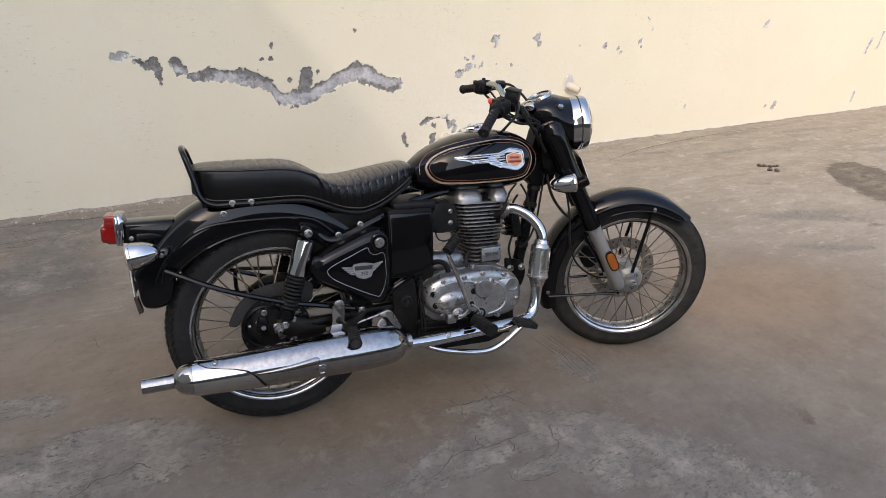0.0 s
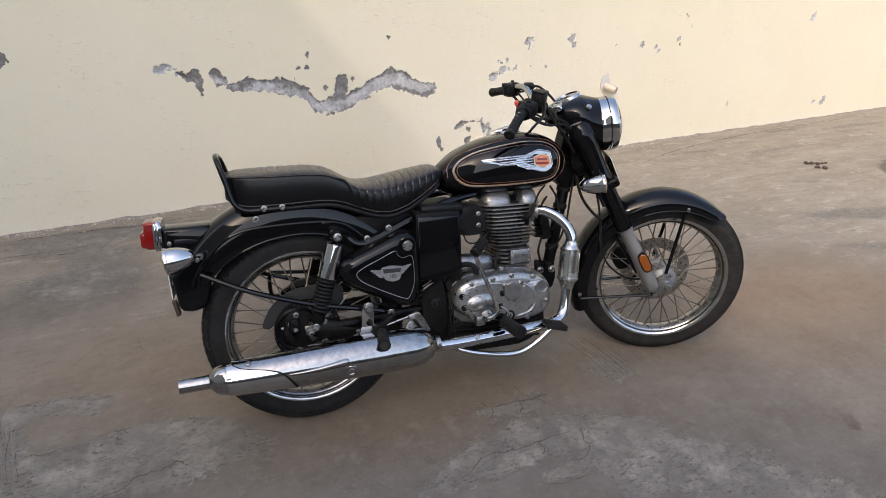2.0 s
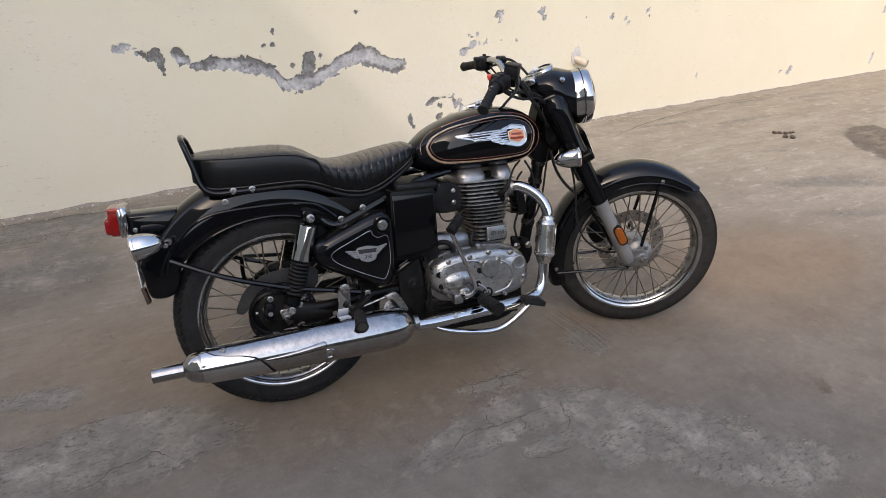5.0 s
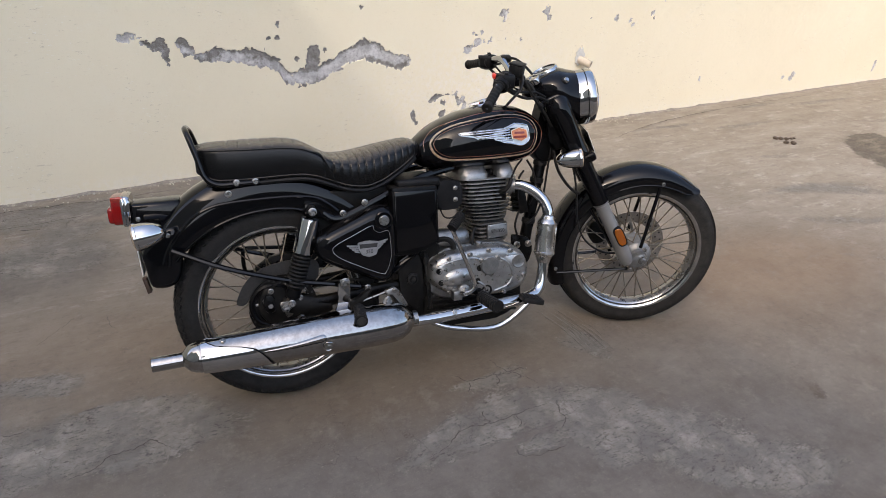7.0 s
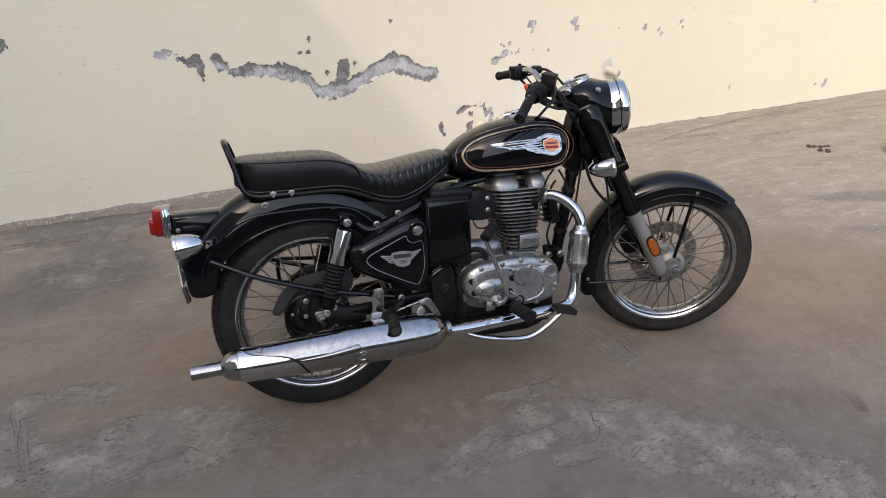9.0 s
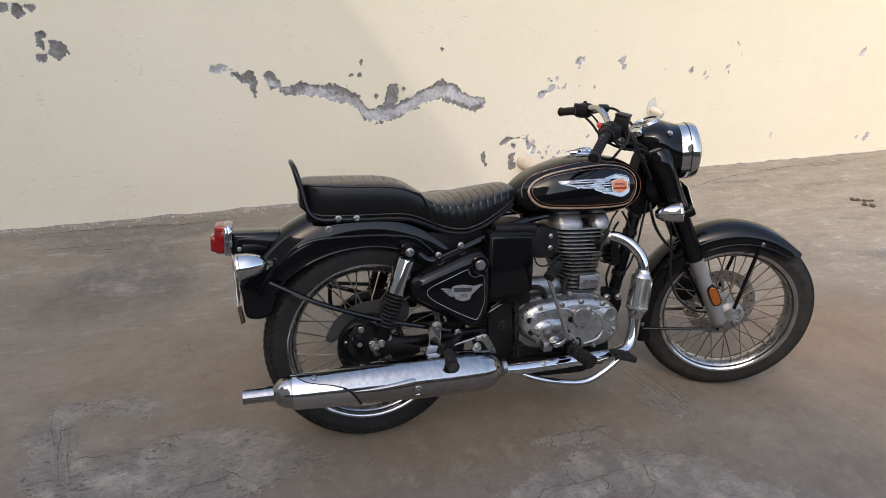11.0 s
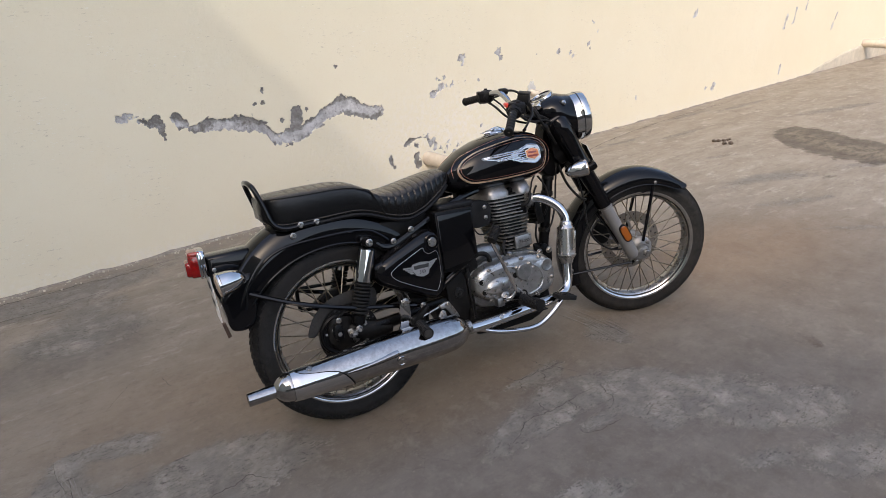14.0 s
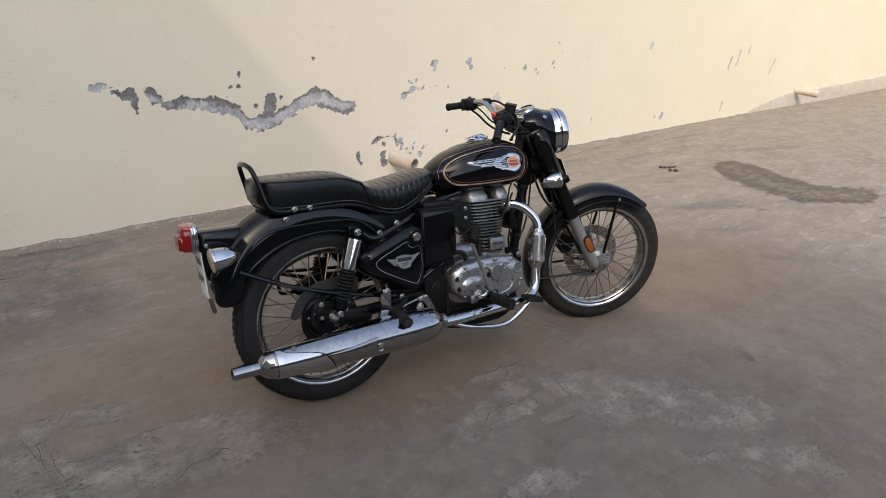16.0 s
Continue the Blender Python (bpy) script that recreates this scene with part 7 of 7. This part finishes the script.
reservoir = part("brake_reservoir", block((0, 0, 0), (0.044, 0.052, 0.038), 0.005, 2), plastic, handlebar, "square black brake fluid reservoir", at=Matrix.Translation((0.884, -0.176, 1.088)) @ Matrix.Rotation(radians(-25), 4, "Z") @ Matrix.Rotation(radians(8), 4, "Y"))
part("reservoir_lid", block((0, 0, 0.022), (0.047, 0.055, 0.008), 0.003), plastic, reservoir)
part("bar_clamp", block((0.905, 0, 1.030), (0.060, 0.110, 0.040), 0.010, 3), satin_black, handlebar)
for pts, r, nm in (([(0.885, 0.15, 1.082), (0.915, 0.10, 1.085), (0.945, 0.05, 1.066), (0.965, 0.02, 1.046), (0.98, 0.0, 1.03)], 0.0048, "clutch_cable"),
                   ([(0.888, -0.165, 1.078), (0.915, -0.170, 1.050), (0.940, -0.165, 1.010), (0.965, -0.150, 0.975), (1.00, -0.125, 0.930), (1.03, -0.11, 0.88)], 0.0052, "brake_hose"),
                   ([(0.842, -0.205, 1.045), (0.875, -0.185, 1.022), (0.915, -0.16, 1.012), (0.960, -0.13, 1.006), (1.00, -0.11, 0.985)], 0.0045, "throttle_cable"),
                   ([(0.845, -0.215, 1.040), (0.885, -0.200, 1.010), (0.925, -0.180, 0.995), (0.975, -0.14, 0.990), (1.01, -0.12, 0.970)], 0.0045, "throttle_cable"),
                   ([(0.828, 0.225, 1.030), (0.850, 0.17, 1.012), (0.872, 0.10, 0.985), (0.905, 0.05, 0.965), (0.96, 0.03, 0.95)], 0.0050, "switch_loom"),
                   ([(0.842, 0.200, 1.050), (0.862, 0.14, 1.030), (0.880, 0.07, 1.004), (0.920, 0.02, 0.985), (0.97, 0.0, 0.97)], 0.0036, "switch_loom"),
                   ([(0.930, -0.105, 1.040), (0.950, -0.125, 1.020), (0.965, -0.128, 0.985), (0.985, -0.118, 0.950), (1.01, -0.10, 0.90)], 0.0055, "switch_loom")):
    part(nm, tube(spline(pts, 6), r, 8), rubber, handlebar)
wires = part("wiring_loom", tube(spline([(1.045, -0.02, 0.800), (1.030, -0.06, 0.745), (1.040, -0.08, 0.690), (1.075, -0.085, 0.640), (1.110, -0.085, 0.610), (1.130, -0.08, 0.605)], 6), 0.0055, 8), rubber, bike, "loose black cables below the steering head")
part("speedo_cable", tube(spline([(1.085, -0.03, 0.780), (1.105, -0.07, 0.70), (1.115, -0.085, 0.60), (1.120, -0.088, 0.50), (1.155, -0.09, 0.42), (1.24, -0.085, 0.36), (1.33, -0.08, 0.345)], 6), 0.004, 8), rubber, wires)
part("frame_cable", tube(spline([(1.035, -0.03, 0.80), (1.015, -0.035, 0.70), (0.998, -0.035, 0.60), (0.960, -0.05, 0.53), (0.90, -0.09, 0.51)], 6), 0.004, 8), rubber, wires)

# ---- small things in the yard ----
def drain_pipe(foot, mouth, r, label):
    foot, mouth = Vector(foot), Vector(mouth)
    d = mouth - foot
    ob = part("drain_pipe", lathe([(r, -0.06), (r, d.length), (r * 0.86, d.length), (r * 0.86, 0.02), (0, 0.02)], 32, foot, d), pvc)
    tagged(ob, label, "pipe")
    # a dark brown disc closes the bore part way in
    part("pipe_bore", lathe([(r * 0.85, d.length * 0.3), (0, d.length * 0.3)], 24, foot, d), pipe_dark, ob)
    return ob


drain_pipe((2.78, wall_at(2.8), 0.185), (2.83, wall_at(2.8) - 0.21, 0.165), 0.057, "short dusty cream drain pipe through the wall foot")
drain_pipe((3.97, wall_at(3.9), 0.545), (4.02, wall_at(3.9) - 0.09, 0.515), 0.032, "short cream drain pipe in a patch of fresh mortar")
bm = bmesh.new()
rim_pts = [V(3.965 + (0.046 + 0.022 * noise.noise(V(math.cos(a) * 2, math.sin(a) * 2, 3))) * math.cos(a), wall_at(3.95) - 0.004, 0.565 + (0.066 + 0.032 * noise.noise(V(math.cos(a) * 3, math.sin(a) * 3, 7))) * math.sin(a)) for a in [2 * math.pi * k / 40 for k in range(40)]]
face = bm.faces.new([bm.verts.new(p) for p in rim_pts])
up = bmesh.ops.extrude_face_region(bm, geom=[face])["geom"]
bmesh.ops.translate(bm, vec=(0, -0.010, 0), verts=[v for v in up if isinstance(v, bmesh.types.BMVert)])
tagged(part("mortar_patch", bm, mortar), "rough patch of pale mortar round a pipe", "mortar patch", kind="structure")
drain_pipe((11.75, wall_at(11.8), 0.27), (11.83, wall_at(11.8) - 0.36, 0.255), 0.06, "dusty cream drain pipe above a low plinth")


def clod(at, r, seed):
    bm = bmesh.new()
    bmesh.ops.create_icosphere(bm, subdivisions=3, radius=r)
    for v in bm.verts:
        v.co *= 1 + 0.45 * (noise.noise(v.co * (2.2 / r) * 0.45 + Vector((seed, 0, 0))))
        v.co.z *= 0.62
    bmesh.ops.translate(bm, vec=(at[0], at[1], r * 0.42), verts=bm.verts)
    tagged(part("dirt_clod", bm, dung), "dry brown clod lying on the concrete", "clod", "clods on the yard")


for k, (x, y, r) in enumerate(((5.39, 3.385, 0.022), (5.43, 3.365, 0.020), (5.47, 3.335, 0.019), (5.56, 3.325, 0.012), (5.52, 3.328, 0.014), (5.37, 3.275, 0.021), (5.41, 3.232, 0.022), (5.44, 3.262, 0.014))):
    clod((x, y), r, 3.1 * k)


def ground_crack(pts, w, name="ground_crack", mat=None, wander=0.010):
    """A thin uneven groove line, laid as a dark ribbon."""
    line = spline([V(x, y, 0) for x, y in pts], 14)
    bm = bmesh.new()
    prev = None
    for i, p in enumerate(line):
        d = (line[min(i + 1, len(line) - 1)] - line[max(i - 1, 0)]).normalized()
        side = V(-d.y, d.x, 0)
        j = wander * (noise.noise(p * 28) + 0.6 * noise.noise(p * 75))
        ww = w * (0.35 + 0.9 * abs(noise.noise(p * 19 + V(5, 5, 5)))) * min(1, 4 * min(i, len(line) - 1 - i) / len(line) + 0.15)
        c = p + side * j
        z = V(0, 0, 0.0062 if not 0.2 < p.x < 2.4 else 0.0035)
        pair = bm.verts.new(c + side * ww + z), bm.verts.new(c - side * ww + z)
        if prev:
            bm.faces.new((prev[0], prev[1], pair[1], pair[0]))
        prev = pair
    tagged(part(name, bm, mat or pipe_dark), "thin line scraped into the worn concrete" if mat else "thin dark crack in the worn concrete", "scrape" if mat else "crack", kind="structure")


for pts, w in (([(0.05, 2.082), (0.104, 2.083), (0.143, 2.098), (0.169, 2.122), (0.201, 2.131), (0.24, 2.123), (0.275, 2.139), (0.299, 2.137), (0.328, 2.106), (0.347, 2.069)], 0.0026),
               ([(1.269, 2.002), (1.322, 1.968), (1.344, 1.924), (1.401, 1.916), (1.457, 1.905), (1.522, 1.886), (1.558, 1.846), (1.571, 1.795)], 0.0022), ([(1.493, 1.993), (1.502, 1.942), (1.511, 1.90), (1.571, 1.899), (1.584, 1.869)], 0.0022),
               ([(1.029, 1.665), (1.098, 1.676), (1.189, 1.718), (1.273, 1.709), (1.336, 1.70), (1.408, 1.699), (1.478, 1.694), (1.558, 1.692)], 0.0020), ([(1.566, 1.678), (1.549, 1.638), (1.547, 1.601), (1.493, 1.567)], 0.0022),
               ([(1.344, 1.924), (1.335, 1.89), (1.322, 1.87)], 0.0018), ([(1.457, 1.905), (1.452, 1.875), (1.43, 1.85)], 0.0018), ([(1.40, 1.70), (1.395, 1.665), (1.37, 1.64)], 0.0018), ([(1.30, 1.71), (1.295, 1.745), (1.31, 1.77)], 0.0018),
               ([(1.306, 1.579), (1.30, 1.542), (1.336, 1.515), (1.421, 1.505), (1.482, 1.506)], 0.0018), ([(-0.135, 2.373), (-0.105, 2.373), (-0.067, 2.356), (-0.029, 2.366)], 0.0024),
               ([(0.247, 2.948), (0.257, 2.876), (0.271, 2.833)], 0.0014), ([(0.004, 2.837), (0.073, 2.917), (0.136, 2.982)], 0.0012),
               ([(-0.60, 4.20), (-0.208, 4.221), (-0.052, 4.212), (0.085, 4.205), (0.201, 4.212), (0.343, 4.183), (0.501, 4.192), (0.75, 4.20)], 0.0050), ([(-0.05, 3.94), (0.0, 3.93), (0.05, 3.92)], 0.005),
               ([(4.05, 3.92), (4.3, 4.0), (4.6, 4.08), (5.0, 4.15), (5.6, 4.21), (6.35, 4.25), (7.6, 4.27)], 0.006), ([(-0.4, 4.02), (0.0, 3.99), (0.3, 4.03)], 0.003)):
    ground_crack(pts, w)
for k, (dx, a, b) in enumerate(((-0.030, 2.66, 2.46), (-0.022, 2.60, 2.30), (-0.012, 2.68, 2.44), (-0.004, 2.52, 2.26), (0.006, 2.62, 2.38), (0.014, 2.56, 2.24), (0.022, 2.46, 2.28))):
    ground_crack([(-0.172 + dx, a), (-0.178 + dx, 0.5 * (a + b)), (-0.164 + dx, b)], 0.0011, "scrape_line", scraped if k % 3 else pipe_dark, 0.003)
rng = random.Random(4)
for k in range(16):
    x0 = 1.875 + 0.0085 * k + rng.uniform(-0.003, 0.003)
    top, low = 2.20 - rng.uniform(0, 0.18), 1.78 + rng.uniform(0, 0.20)
    ground_crack([(x0, top), (x0 + 0.012, 0.5 * (top + low)), (x0 + 0.004, low)], rng.choice((0.0010, 0.0014, 0.0018)), "scrape_line", scraped if k % 3 else pipe_dark, 0.0015)


def low_plinth():
    """A low step at the foot of the far wall, rising out of the ground."""
    bm = bmesh.new()
    xs = np.arange(9.9, 40.0, 0.06)
    tops = np.interp(xs, (9.9, 10.4, 11.0, 12.0, 14.3, 17.5, 40), (0.03, 0.11, 0.18, 0.25, 0.27, 0.32, 0.42)) + 0.035 * (fractal(xs, xs * 0, 0.4, 7, 5) - 0.5)
    deep = 0.002 + 0.020 * np.clip((xs - 10.1) / 2.5, 0, 1) * (0.6 + 0.8 * fractal(xs, xs * 0 + 2, 0.5, 3, 4))
    rows = []
    for f, g in ((1.0, -0.2), (1.0, 0.75), (0.9, 0.90), (0.6, 0.98), (0.0, 1.08), (-0.3, 1.08)):
        rough = 0.014 * (fractal(xs, xs * 0 + 5 * g, 0.25, 17, 3) - 0.5)
        rows.append([Vector((x, wall_at(x) - 0.004 - d * f + q * (f > 0), h * g)) for x, h, d, q in zip(xs, tops, deep, rough)])
    return sheet(rows, 0, bm)


tagged(part("wall_plinth", low_plinth(), dull_cream, sharp=180), "low cream-painted plinth along the wall foot", "plinth", kind="structure")


def plaster_crumbs():
    """Flakes and crumbs fallen from the wall, lying along its foot."""
    rng = random.Random(11)
    bm = bmesh.new()
    for k in range(320):
        x = rng.uniform(-0.9, 4.6)
        r = rng.choice((0.002, 0.003, 0.004, 0.005, 0.008))
        c = V(x, wall_at(x) - 0.015 - abs(rng.gauss(0, 0.07)), 0.004)
        a, flat = rng.uniform(0, 6.28), rng.uniform(0.25, 0.6)
        ring = [V(math.cos(a + t) * r * rng.uniform(0.6, 1.2), math.sin(a + t) * r * rng.uniform(0.5, 1.0), 0) for t in (0, 1.05, 2.1, 3.15, 4.2, 5.25)]
        low, top = [bm.verts.new(c + p - V(0, 0, 0.005)) for p in ring], [bm.verts.new(c + p * 0.8 + V(0, 0, r * flat)) for p in ring]
        bm.faces.new(top)
        for i in range(6):
            bm.faces.new((low[i], low[(i + 1) % 6], top[(i + 1) % 6], top[i]))
    return bm


tagged(part("plaster_crumb", plaster_crumbs(), crumb, sharp=30), "pale plaster crumbs scattered along the wall foot", "crumbs", kind="stuff")
